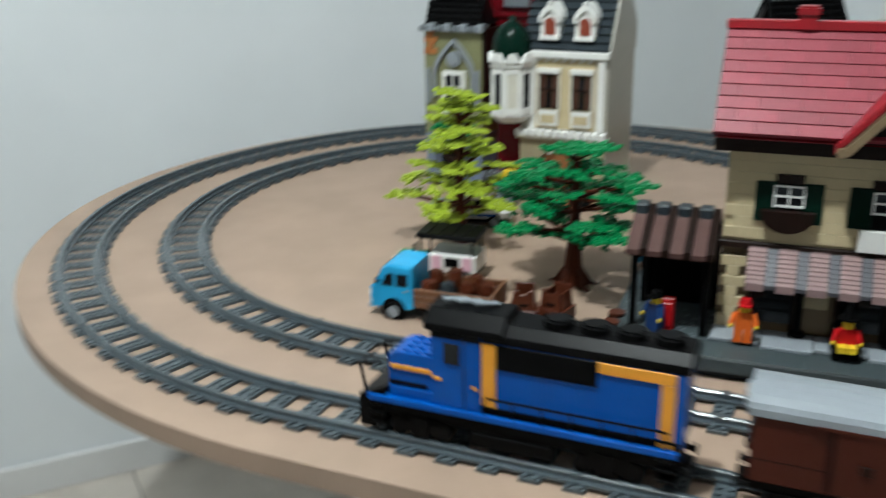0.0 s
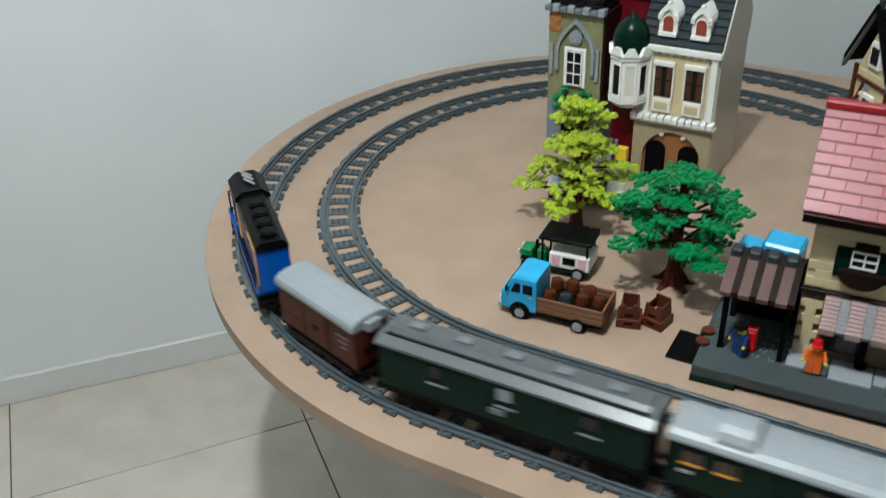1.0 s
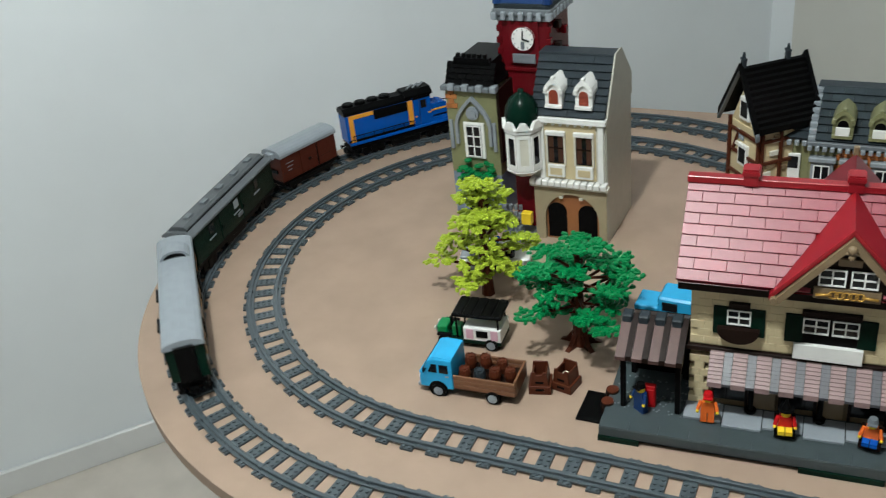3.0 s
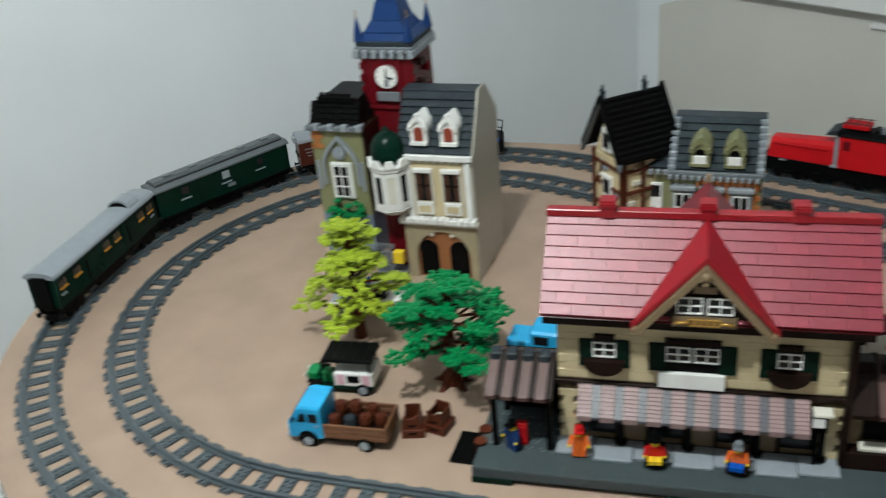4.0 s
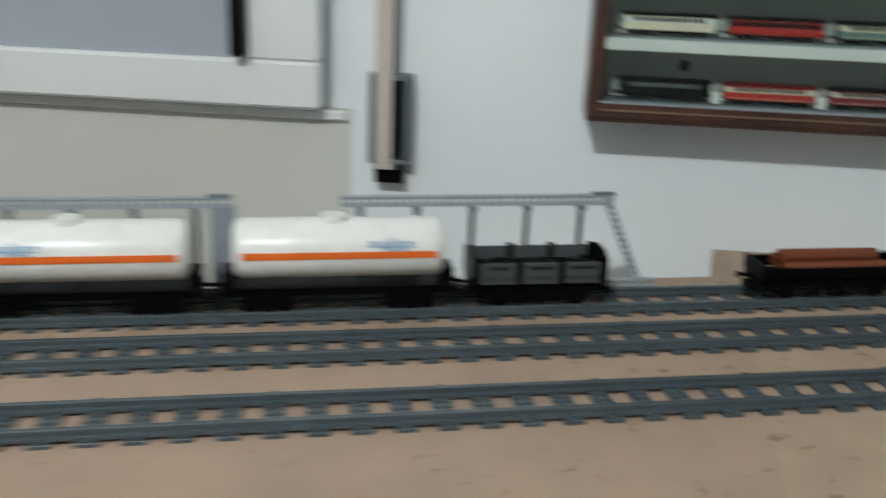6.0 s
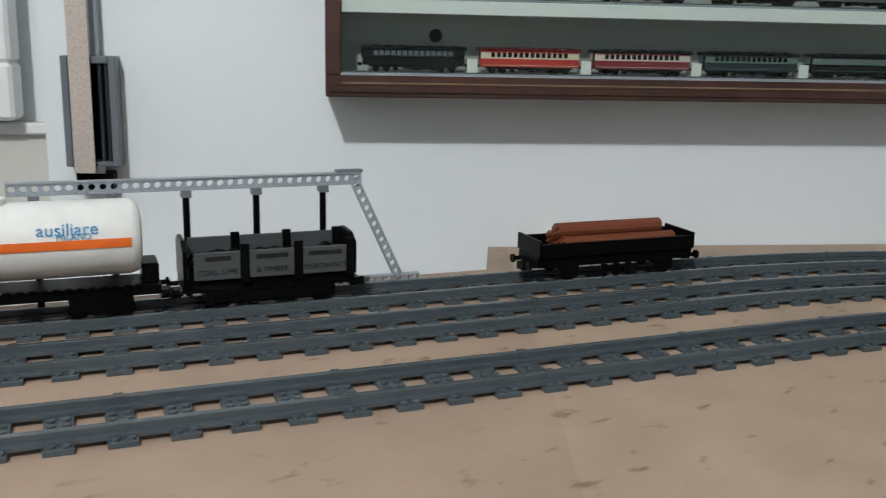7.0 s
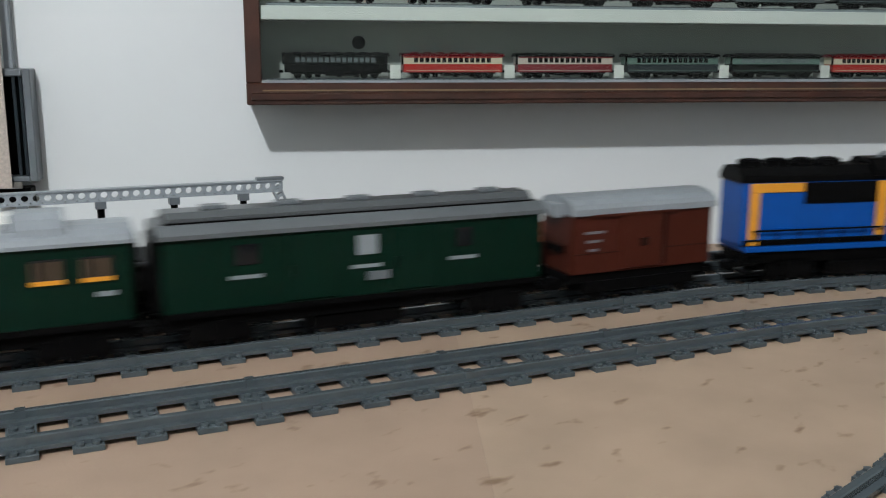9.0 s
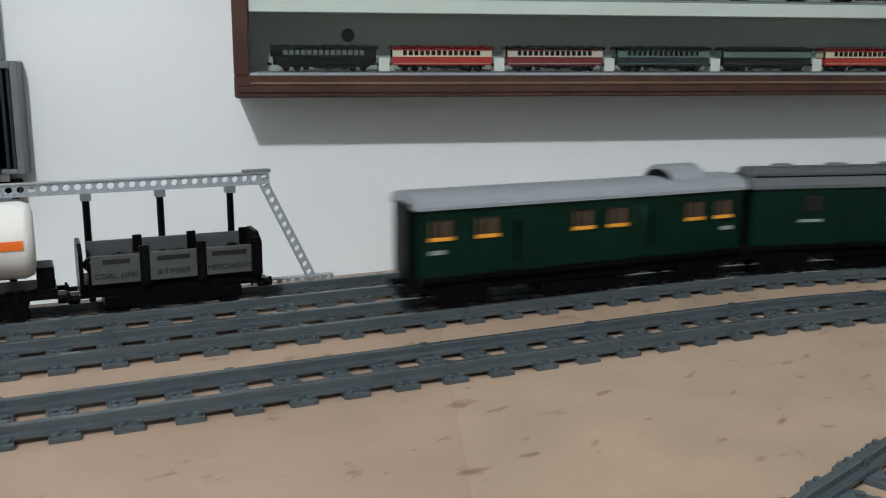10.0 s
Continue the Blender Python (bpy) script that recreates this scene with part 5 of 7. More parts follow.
# ---------------------------------------------------------------- stock on the siding
def on_siding(s, d=RS):
    p = sd(s, d)
    return pose(p.x, p.y, 0, 0, 0, ROT)


def red_locomotive():
    ob = thing("locomotive", on_siding(0.488), "red articulated toy electric locomotive with black roof", "toy train")
    h = 0.196
    bx("chassis", ob, M_BLACK, (-h, h, -0.019, 0.019, 0.022, 0.046), 0.001)
    for x0, x1, tip in ((-0.186, -0.074, -1), (0.096, 0.19, 1)):
        prof = ((-0.019, 0.046), (0.019, 0.046), (0.019, 0.076), (0.0165, 0.083), (0.011, 0.0875), (-0.011, 0.0875), (-0.0165, 0.083), (-0.019, 0.076))
        bm = bmesh.new()
        v = prism(bm, prof, x0, x1, "x")
        for q in v:
            if abs(q.co.x - (x0 if tip < 0 else x1)) < 1e-6 and q.co.z > 0.05:
                q.co.z -= 0.007
                q.co.x -= tip * 0.004
        bevel(bm, 0.0008)
        part("hood", bm, M_RED, ob, "red rounded hood")
        for y in (-0.021, 0.0195):
            bx("hood_step", ob, M_LTGREY, (x0 + 0.022, x0 + 0.034, y, y + 0.0015, 0.043, 0.0455), 0.0)
        bm = bmesh.new()
        e = x0 - 0.004 if tip < 0 else x1 + 0.004
        for y in (-0.012, 0.012):
            cyl(bm, e - 0.002, y, 0.058, 0.004, 0.004, "x", 12)
        cyl(bm, e - 0.002, 0, 0.078, 0.0035, 0.004, "x", 12)
        part("headlight", bm, M_CREAM, ob)
    bx("cab", ob, M_RED, (-0.066, 0.088, -0.0235, 0.0235, 0.046, 0.103), 0.001)
    for x0, x1 in ((-0.0735, -0.0665), (0.0885, 0.0955)):
        bx("cab_end", ob, M_LTGREY, (x0, x1, -0.0195, 0.0195, 0.05, 0.099), 0.001, "light grey cab end")
        bx("cab_step", ob, M_LTGREY, (x0 - 0.003, x1 + 0.003, -0.024, 0.024, 0.046, 0.05), 0.0005)
    bm = bmesh.new()
    prism(bm, ((-0.025, 0.103), (0.025, 0.103), (0.025, 0.106), (0.016, 0.112), (-0.016, 0.112), (-0.025, 0.106)), -0.07, 0.092, "x")
    bevel(bm, 0.0006)
    part("roof", bm, M_BLACK, ob)
    for sgn, x in ((-1, -0.07), (1, 0.092)):
        bm = bmesh.new()
        prism(bm, ((x, 0.103), (x, 0.112), (x + sgn * 0.016, 0.1075), (x + sgn * 0.02, 0.101)), -0.0215, 0.0215, "y")
        bevel(bm, 0.0008)
        part("roof_visor", bm, M_DKBLUEGREY, ob, "slate grey sloping visor")
    for x in (-0.044, 0.058):
        bx("pantograph_base", ob, M_RED, (x - 0.021, x + 0.021, -0.014, 0.014, 0.115, 0.1225), 0.001, "red pantograph base")
        for y in (-0.011, 0.009):
            bx("insulator", ob, M_BLACK, (x - 0.014, x + 0.014, y, y + 0.002, 0.112, 0.115), 0.0)
        bm = bmesh.new()
        for y in (-0.012, 0.012):
            bar(bm, (x - 0.022, y, 0.124), (x + 0.022, y, 0.1255), 0.001)
        for k in (-1, 0, 1):
            bar(bm, (x + k * 0.015, -0.017, 0.1255), (x + k * 0.015, 0.017, 0.1255), 0.001)
        part("pantograph", bm, M_DKRED, ob)
    for k in range(4):
        bx("roof_gear", ob, M_MIDGREY if k == 1 else M_BLACK, (-0.017 + k * 0.012, -0.009 + k * 0.012, -0.011, 0.011, 0.112, 0.1175 + 0.001 * (k % 2)), 0.0006)
    for k in range(6):
        bx("axle_box", ob, M_BLACK, (-0.17 + k * 0.064, -0.158 + k * 0.064, -0.0215, 0.0215, 0.017, 0.03), 0.0008)
    for sgn in (-1, 1):
        y = sorted((sgn * 0.023, sgn * 0.0242))
        for x in (-0.053, 0.058):
            bx("cab_window", ob, M_DKRED, (x - 0.006, x + 0.006, *sorted((sgn * 0.0235, sgn * 0.0244)), 0.08, 0.096), 0.0004)
        for x0, x1 in ((-0.176, -0.085), (0.105, 0.18)):
            bx("hood_rail", ob, M_DKRED, (x0, x1, *sorted((sgn * 0.019, sgn * 0.0202)), 0.0715, 0.0725), 0.0)
    for x in (-0.165, -0.13, -0.095, -0.03, 0.03, 0.095, 0.13, 0.165):
        wheelset(ob, x, 0.0085)
    buffers(ob, h, 1)
    buffers(ob, -h, -1)
    return ob


red_locomotive()


def letters(text, size, material, parent, m, label):
    """Raised lettering as a mesh of its own."""
    cu = bpy.data.curves.new("lettering", "FONT")
    cu.body, cu.size, cu.extrude, cu.align_x, cu.align_y = text, size, 0.0002, "CENTER", "CENTER"
    tmp = bpy.data.objects.new("lettering_source", cu)
    me = bpy.data.meshes.new_from_object(tmp)
    bpy.data.objects.remove(tmp)
    me.materials.clear()
    me.materials.append(material)
    ob = new("lettering", me)
    ob.parent = parent
    ob.matrix_basis = m
    ob["label"] = label
    return ob


M_TEXTBLUE = plastic("sky_blue_print", (0.02, 0.2, 0.42), 0.4)


def tank_wagon(s, length, first):
    ob = thing("tank_wagon", on_siding(s), "white toy tank wagon with an orange stripe", "toy train", "tank wagons")
    h = length / 2
    bx("underframe", ob, M_BLACK, (-h - 0.012, h + 0.012, -0.018, 0.018, 0.026, 0.034), 0.0005)
    bm = bmesh.new()
    for k in range(int(length / 0.008)):
        cyl(bm, -h + 0.004 + k * 0.008, -0.019, 0.034, 0.0024, 0.0017, "z", 8)
    part("frame_studs", bm, M_BLACK, ob)
    bm = bmesh.new()
    n = 24
    prof = [(-h, 0.02), (-h + 0.002, 0.027), (-h + 0.008, 0.0295), (h - 0.008, 0.0295), (h - 0.002, 0.027), (h, 0.02)]
    last = None
    for x, r in prof:
        ring = [bm.verts.new((x, r * math.cos(2 * math.pi * i / n), 0.07 + r * math.sin(2 * math.pi * i / n))) for i in range(n)]
        if last:
            for i in range(n):
                bm.faces.new((last[i], last[(i + 1) % n], ring[(i + 1) % n], ring[i]))
        else:
            bm.faces.new(ring[::-1])
        last = ring
    bm.faces.new(last)
    part("tank", bm, M_WHITE, ob, "glossy white tank", True)
    for sgn in (-1, 1):
        bm = bmesh.new()
        a0, a1 = math.radians(-4), math.radians(9)
        pts = [(sgn * r * math.cos(a0 + (a1 - a0) * q / 3), 0.07 + r * math.sin(a0 + (a1 - a0) * q / 3)) for r, qs in ((0.0295, range(4)), (0.0301, range(3, -1, -1))) for q in qs]
        prism(bm, pts, -h + 0.008, h - 0.008, "x")
        part("stripe", bm, M_FLAME, ob, "orange stripe")
    a = math.radians(24)
    m = Matrix.Translation((h - 0.05 if not first else -0.045, -0.0299 * math.cos(a), 0.07 + 0.0299 * math.sin(a))) @ pose(0, 0, 0, 90 - 24, 0, 0)
    letters("ausiliare", 0.0125, M_TEXTBLUE, ob, m, "blue lettering")
    a = math.radians(13.5)
    m = Matrix.Translation((h - 0.046 if not first else -0.041, -0.0299 * math.cos(a), 0.07 + 0.0299 * math.sin(a))) @ pose(0, 0, 0, 90 - 14, 0, 0)
    letters("MILANO", 0.0062, M_TEXTBLUE, ob, m, "small blue lettering")
    for x in (-h - 0.005, h + 0.005):
        bx("end_rack", ob, M_BLACK, (x - 0.006, x + 0.006, -0.014, 0.014, 0.034, 0.05), 0.001)
    bm = bmesh.new()
    cyl(bm, -0.005, 0, 0.098, 0.012, 0.005, "z", 16)
    part("hatch", bm, M_WHITE, ob)
    bogie(ob, -h + 0.03)
    bogie(ob, h - 0.03)
    buffers(ob, h + 0.012, 1)
    buffers(ob, -h - 0.012, -1)
    for o in ob.children:
        if o.name.startswith("lettering"):
            o.location.z *= 0.945
        else:
            o.data.transform(Matrix.Diagonal((1, 1, 0.945, 1)))
    return ob


tank_wagon(0.824, 0.198, True)
tank_wagon(1.058, 0.192, False)


def coal_wagon():
    ob = thing("open_wagon", on_siding(1.247), "black toy open wagon with grey lettered side boards", "toy train")
    h = 0.066
    bx("underframe", ob, M_BLACK, (-h, h, -0.019, 0.019, 0.026, 0.036), 0.0005)
    bx("floor_board", ob, M_BLACK, (-h, h, -0.02, 0.02, 0.034, 0.038), 0.0)
    BOARD = plastic("weathered_grey_board", (0.058, 0.062, 0.065), 0.5)
    for k in range(3):
        x0 = -h + 0.008 + k * 0.041
        for y0, y1 in ((-0.024, -0.0215), (0.0215, 0.024)):
            bx("side_board", ob, BOARD, (x0, x0 + 0.034, y0, y1, 0.038, 0.062), 0.0006, "grey side board")
        bx("side_board", ob, BOARD, (x0, x0 + 0.034, 0.019, 0.0212, 0.05, 0.0655), 0.0006)
        for y in (-0.0235, 0.0205):
            bx("stake", ob, M_BLACK, (x0 + 0.034, x0 + 0.041, y, y + 0.003, 0.034, 0.068), 0.0005)
        two = ("COAL, LIME", "& TIMBER", "MERCHANTS")[k]
        bars = plastic("faded_black_print", (0.008, 0.008, 0.008), 0.6)
        if k == 1:
            bx("lettering_bar", ob, bars, (x0 + 0.005, x0 + 0.029, -0.0243, -0.024, 0.0545, 0.0585), 0.0)
        elif k == 0:
            bx("lettering_bar", ob, bars, (x0 + 0.008, x0 + 0.027, -0.0243, -0.024, 0.0545, 0.0585), 0.0)
        else:
            bx("lettering_bar", ob, bars, (x0 + 0.004, x0 + 0.03, -0.0243, -0.024, 0.0545, 0.0585), 0.0)
        letters(two, 0.0058, bars, ob, Matrix.Translation((x0 + 0.017, -0.0242, 0.0445)) @ pose(0, 0, 0, 90, 0, 0), "faded black lettering")
    for x in (-h, h - 0.003):
        bm = bmesh.new()
        prism(bm, ((-0.024, 0.036), (0.024, 0.036), (0.024, 0.064), (0.012, 0.071), (-0.012, 0.071), (-0.024, 0.064)), x, x + 0.003, "x")
        part("end_board", bm, M_BLACK, ob)
    bm = bmesh.new()
    random.seed(3)
    for k in range(60):
        ball(bm, -h + 0.008 + random.random() * (2 * h - 0.016), -0.016 + random.random() * 0.03, 0.046 + random.random() * 0.006, 0.006, 6)
    part("coal_load", bm, M_BLACK, ob, "heap of black coal")
    wheelset(ob, -0.038)
    wheelset(ob, 0.038)
    bx("axle_guard", ob, M_BLACK, (-0.05, 0.05, -0.021, 0.021, 0.017, 0.026), 0.0005)
    buffers(ob, h, 1)
    buffers(ob, -h, -1)
    for o in ob.children:
        if o.name.startswith("lettering") and o.matrix_basis.translation.length > 0:
            o.location.z *= 0.88
        else:
            o.data.transform(Matrix.Diagonal((1, 1, 0.88, 1)))
    return ob


coal_wagon()


def log_wagon():
    ob = thing("flat_wagon", on_siding(1.553), "black toy flat wagon loaded with brown logs", "toy train")
    h = 0.078
    bx("underframe", ob, M_BLACK, (-h, h, -0.019, 0.019, 0.024, 0.034), 0.0005)
    for y in (-0.0225, 0.02):
        bx("side_board", ob, M_BLACK, (-h, h, y, y + 0.0025, 0.034, 0.047), 0.0005)
    for x in (-h, h - 0.0025):
        bx("end_board", ob, M_BLACK, (x, x + 0.0025, -0.0225, 0.0225, 0.034, 0.05), 0.0005)
    for x in (-0.04, 0.04):
        bx("log_rest", ob, M_BLACK, (x - 0.003, x + 0.003, -0.018, 0.018, 0.034, 0.0375), 0.0)
    for y, z, x0, x1 in ((-0.0115, 0.044, -0.052, 0.06), (0.003, 0.044, -0.05, 0.056), (-0.004, 0.0555, -0.054, 0.05), (0.0145, 0.0445, -0.05, 0.056)):
        bm = bmesh.new()
        cyl(bm, x0, y, z, 0.0072, x1 - x0, "x", 12)
        for k in range(4):
            a = k * math.pi / 2 + 0.5
            cyl(bm, x0 - 0.002, y + 0.0035 * math.cos(a), z + 0.0035 * math.sin(a), 0.002, 0.002, "x", 8)
        part("log", bm, M_LOG, ob, "reddish brown ribbed log")
    wheelset(ob, -0.048)
    wheelset(ob, 0.048)
    for x in (-0.048, 0.048):
        for y in (-0.021, 0.018):
            bx("axle_guard", ob, M_BLACK, (x - 0.009, x + 0.009, y, y + 0.003, 0.014, 0.026), 0.0004)
    for x in (-0.012, 0.0, 0.012):
        bx("brake_block", ob, M_BLACK, (x - 0.002, x + 0.002, -0.02, -0.016, 0.012, 0.024), 0.0)
    buffers(ob, h, 1)
    buffers(ob, -h, -1)
    for o in ob.children:
        o.data.transform(Matrix.Diagonal((1, 1, 0.92, 1)))
    return ob


M_LOG = plastic("log_brown_plastic", (0.16, 0.045, 0.02), 0.4)
log_wagon()


def girder_frame(s0, s1, d, foot):
    """A grey holed girder on black hangers with a slanting end brace."""
    p = sd(s0, d)
    ob = thing("loading_gantry", pose(p.x, p.y, 0, 0, 0, ROT), "light grey holed toy girder gantry beside the siding", "toy gantry", "gantries")
    ln = s1 - s0
    zt = 0.1
    def holed(bm, n, pitch, wid, thick, m):
        # two flanges, a web with round holes
        hole = 0.0027
        for k in range(n):
            cx0 = pitch * k
            cen = (cx0 + pitch / 2, 0.0)
            ring = [bm.verts.new((cen[0] + hole * math.cos(2 * math.pi * i / 12), y, hole * math.sin(2 * math.pi * i / 12))) for y in (-thick / 2, thick / 2) for i in range(12)]
            rect = []
            for y in (-thick / 2, thick / 2):
                for i in range(12):
                    a = 2 * math.pi * i / 12
                    c, s_ = math.cos(a), math.sin(a)
                    q = min(pitch / 2 / max(abs(c), 1e-6), wid / 2 / max(abs(s_), 1e-6))
                    rect.append(bm.verts.new((cen[0] + q * c, y, q * s_)))
            for side in (0, 12):
                for i in range(12):
                    j = (i + 1) % 12
                    bm.faces.new((ring[side + i], ring[side + j], rect[side + j], rect[side + i]))
            for i in range(12):
                j = (i + 1) % 12
                bm.faces.new((ring[i], ring[j], ring[12 + j], ring[12 + i]))
            new_v = ring + rect
            bmesh.ops.transform(bm, matrix=m, verts=new_v)
        for z in (-wid / 2, wid / 2 - 0.0012):
            box(bm, 0, pitch * n, -thick / 2 - 0.001, thick / 2 + 0.001, z, z + 0.0012, m)
    bm = bmesh.new()
    n = int(ln / 0.008)
    holed(bm, n, ln / n, 0.0102, 0.0055, Matrix.Translation((0, 0, zt - 0.0048)))
    part("girder", bm, M_GIRDER, ob)
    bx("girder_end", ob, M_MIDGREY, (ln - 0.022, ln + 0.001, -0.0037, 0.0037, zt + 0.0003, zt + 0.0025), 0.0003)
    for k in range(5):
        x = ln - 0.033 - k * 0.056
        if x < 0.01:
            break
        bm = bmesh.new()
        box(bm, x - 0.004, x + 0.004, -0.0045, 0.0045, zt - 0.0155, zt - 0.0098)
        part("hanger_clip", bm, M_MIDGREY, ob)
        bm = bmesh.new()
        bar(bm, (x, 0, 0.0), (x, 0, zt - 0.014), 0.0028, 8)
        part("hanger", bm, M_BLACK, ob)
    if foot:
        bm = bmesh.new()
        holed(bm, 12, 0.0079, 0.0075, 0.005, Matrix.Translation((ln - 0.006, 0.0, zt - 0.006)) @ Matrix.Rotation(math.radians(65), 4, "Y"))
        part("brace", bm, M_GIRDER, ob)
        bm = bmesh.new()
        holed(bm, 9, 0.008, 0.0075, 0.005, Matrix.Translation((ln - 0.018, 0.0, 0.0045)))
        part("foot_girder", bm, M_GIRDER, ob)
    else:
        for x in (-0.004, ln - 0.02):
            bx("end_panel", ob, M_LTGREY, (x, x + 0.024, -0.003, 0.003, 0.0, zt - 0.008), 0.0005, "light grey end panel")
    return ob


M_GIRDER = plastic("pale_grey_plastic", (0.3, 0.33, 0.36), 0.35)
girder_frame(0.712, 0.958, 0.69, False)
girder_frame(1.062, 1.338, 0.69, True)

# ---------------------------------------------------------------- display case on the wall
CASE_S, CASE_Z = -0.0125, 0.157
CASE_D = 0.065


def display_case():
    ob = thing("display_case", wall_frame(CASE_S), "dark wooden wall display case with sliding glass and white shelves", "display case")
    L, D, H = 1.5, CASE_D, 0.55
    z = CASE_Z
    bx("bottom_board", ob, M_WOODCAB, (0, L, -D, 0, z, z + 0.02), 0.001)
    bx("bottom_bead", ob, M_DKTAN, (0.0145, L - 0.0145, -D - 0.0012, -D + 0.001, z + 0.0125, z + 0.0138), 0.0, "pale bead along the lower rail")
    bx("bottom_moulding", ob, M_WOODCAB, (0.004, L, -D - 0.002, -D + 0.004, z + 0.004, z + 0.011), 0.001)
    bx("end_board", ob, M_WOODCAB, (0, 0.014, -D, 0, z + 0.02, z + H), 0.001)
    bx("end_board", ob, M_WOODCAB, (L - 0.014, L, -D, 0, z + 0.02, z + H), 0.001)
    bx("top_board", ob, M_WOODCAB, (0, L, -D, 0, z + H, z + H + 0.016), 0.001)
    bx("back_board", ob, M_CABBACK, (0.014, L - 0.014, -0.006, -0.001, z + 0.02, z + H), 0.0, "grey back board")
    for k in range(1, 5):
        bx("shelf", ob, M_SASH, (0.0145, L - 0.0145, -D + 0.006, -0.0065, z + 0.02 + 0.069 * k - 0.0125, z + 0.02 + 0.069 * k), 0.0005, "white shelf")
    bx("slide_rail", ob, M_LTGREY, (0.014, L - 0.014, -D + 0.0005, -D + 0.0035, z + 0.02, z + 0.0225), 0.0)
    bm = bmesh.new()
    box(bm, 0.0145, 0.79, -D + 0.0012, -D + 0.003, z + 0.0225, z + H - 0.001)
    g = part("glass_pane", bm, M_GLASS, ob, "clear sliding glass")
    bm = bmesh.new()
    box(bm, 0.775, L - 0.0145, -D + 0.004, -D + 0.0058, z + 0.0225, z + H - 0.001)
    g2 = part("glass_pane", bm, M_GLASS, ob, "clear sliding glass")
    g.visible_shadow = g2.visible_shadow = False
    bm = bmesh.new()
    cyl(bm, 0.108, -0.0075, CASE_Z + 0.057, 0.0065, 0.0012, "y", 20)
    part("cable_hole", bm, M_BLACK, ob)
    bx("glass_edge", ob, M_BLACK, (0.788, 0.79, -D + 0.0008, -D + 0.0035, z + 0.0225, z + H - 0.001), 0.0)
    for lv in range(3):
        bx("display_track", ob, M_LTGREY, (0.02, L - 0.02, -0.054, -0.031, z + 0.02 + 0.069 * lv, z + 0.0225 + 0.069 * lv), 0.0, "pale ballast strip")
        for y in (-0.048, -0.038):
            bx("display_rail", ob, M_MIDGREY, (0.02, L - 0.02, y, y + 0.001, z + 0.0225 + 0.069 * lv, z + 0.0235 + 0.069 * lv), 0.0)
        bm = bmesh.new()
        for k in range(244):
            box(bm, 0.022 + k * 0.006, 0.0245 + k * 0.006, -0.052, -0.034, z + 0.0225 + 0.069 * lv, z + 0.023 + 0.069 * lv)
        tagged(part("display_sleepers", bm, M_BLACK, ob), kind="stuff")
    return ob


def glass_material():
    m = bpy.data.materials.new("clear_glass")
    m.use_nodes = True
    nt = m.node_tree
    nt.nodes.remove(nt.nodes["Principled BSDF"])
    out = nt.nodes["Material Output"]
    tr, gl, mx, fr = (nt.nodes.new(n) for n in ("ShaderNodeBsdfTransparent", "ShaderNodeBsdfGlossy", "ShaderNodeMixShader", "ShaderNodeFresnel"))
    tr.inputs["Color"].default_value = (0.9, 0.94, 0.92, 1)
    gl.inputs["Roughness"].default_value = 0.02
    fr.inputs["IOR"].default_value = 1.3
    nt.links.new(fr.outputs[0], mx.inputs[0])
    nt.links.new(tr.outputs[0], mx.inputs[1])
    nt.links.new(gl.outputs[0], mx.inputs[2])
    nt.links.new(mx.outputs[0], out.inputs["Surface"])
    return m


M_GLASS = glass_material()
display_case()


def small_railcar(s, z, low, high, label, windows=14, top=None):
    """A small-scale railcar on a shelf of the case."""
    ob = thing("model_railcar", wall_frame(s, -0.0425) @ pose(0, 0, z), label, "model train", "railcars in the case")
    L = 0.1
    bx("lower_body", ob, low, (0.002, L - 0.002, -0.009, 0.009, 0.0065, 0.0155), 0.0006)
    bx("window_band", ob, high, (0.002, L - 0.002, -0.0088, 0.0088, 0.0155, 0.0235), 0.0003)
    bm = bmesh.new()
    prism(bm, roof_arc(0.0098, 0.0235, 0.0275), 0.0, L, "x")
    part("roof", bm, top or M_BLACK, ob)
    for k in range(7):
        bx("roof_ventilator", ob, top or M_BLACK, (0.01 + k * 0.0125, 0.017 + k * 0.0125, -0.004, 0.004, 0.0262, 0.0282), 0.0006)
    bx("waist_line", ob, low, (0.0025, L - 0.0025, -0.0094, -0.0088, 0.0222, 0.0236), 0.0)
    bx("solebar_line", ob, high, (0.004, L - 0.004, -0.0093, -0.009, 0.0085, 0.0089), 0.0)
    bm = bmesh.new()
    for k in range(windows):
        x = 0.012 + k * (L - 0.024) / windows
        box(bm, x, x + 0.0038, -0.0092, -0.0087, 0.0172, 0.0222)
    part("window_row", bm, M_MIDGREY if low is M_BLACK else M_BLACK, ob)
    bm = bmesh.new()
    for x in (0.014, 0.024, L - 0.024, L - 0.014):
        cyl(bm, x, -0.007, 0.0035, 0.0035, 0.014, "y", 10)
    box(bm, 0.008, L - 0.008, -0.006, 0.006, 0.0045, 0.0075)
    box(bm, 0.04, 0.07, -0.0075, 0.0075, 0.0028, 0.007)
    part("running_gear", bm, M_BLACK, ob)
    bm = bmesh.new()
    for x in (-0.003, L - 0.001):
        box(bm, x, x + 0.004, -0.007, 0.007, 0.006, 0.009)
    box(bm, 0.0, 0.002, -0.009, -0.008, 0.015, 0.0265)
    for x in (0.03, 0.05, 0.066):
        box(bm, x, x + 0.005, -0.0085, -0.0065, 0.0015, 0.0045)
    part("buffer_beam", bm, M_BLACK, ob)
    for o in ob.children:
        o.data.transform(Matrix.Diagonal((1, 1, 0.87, 1)))
    return ob


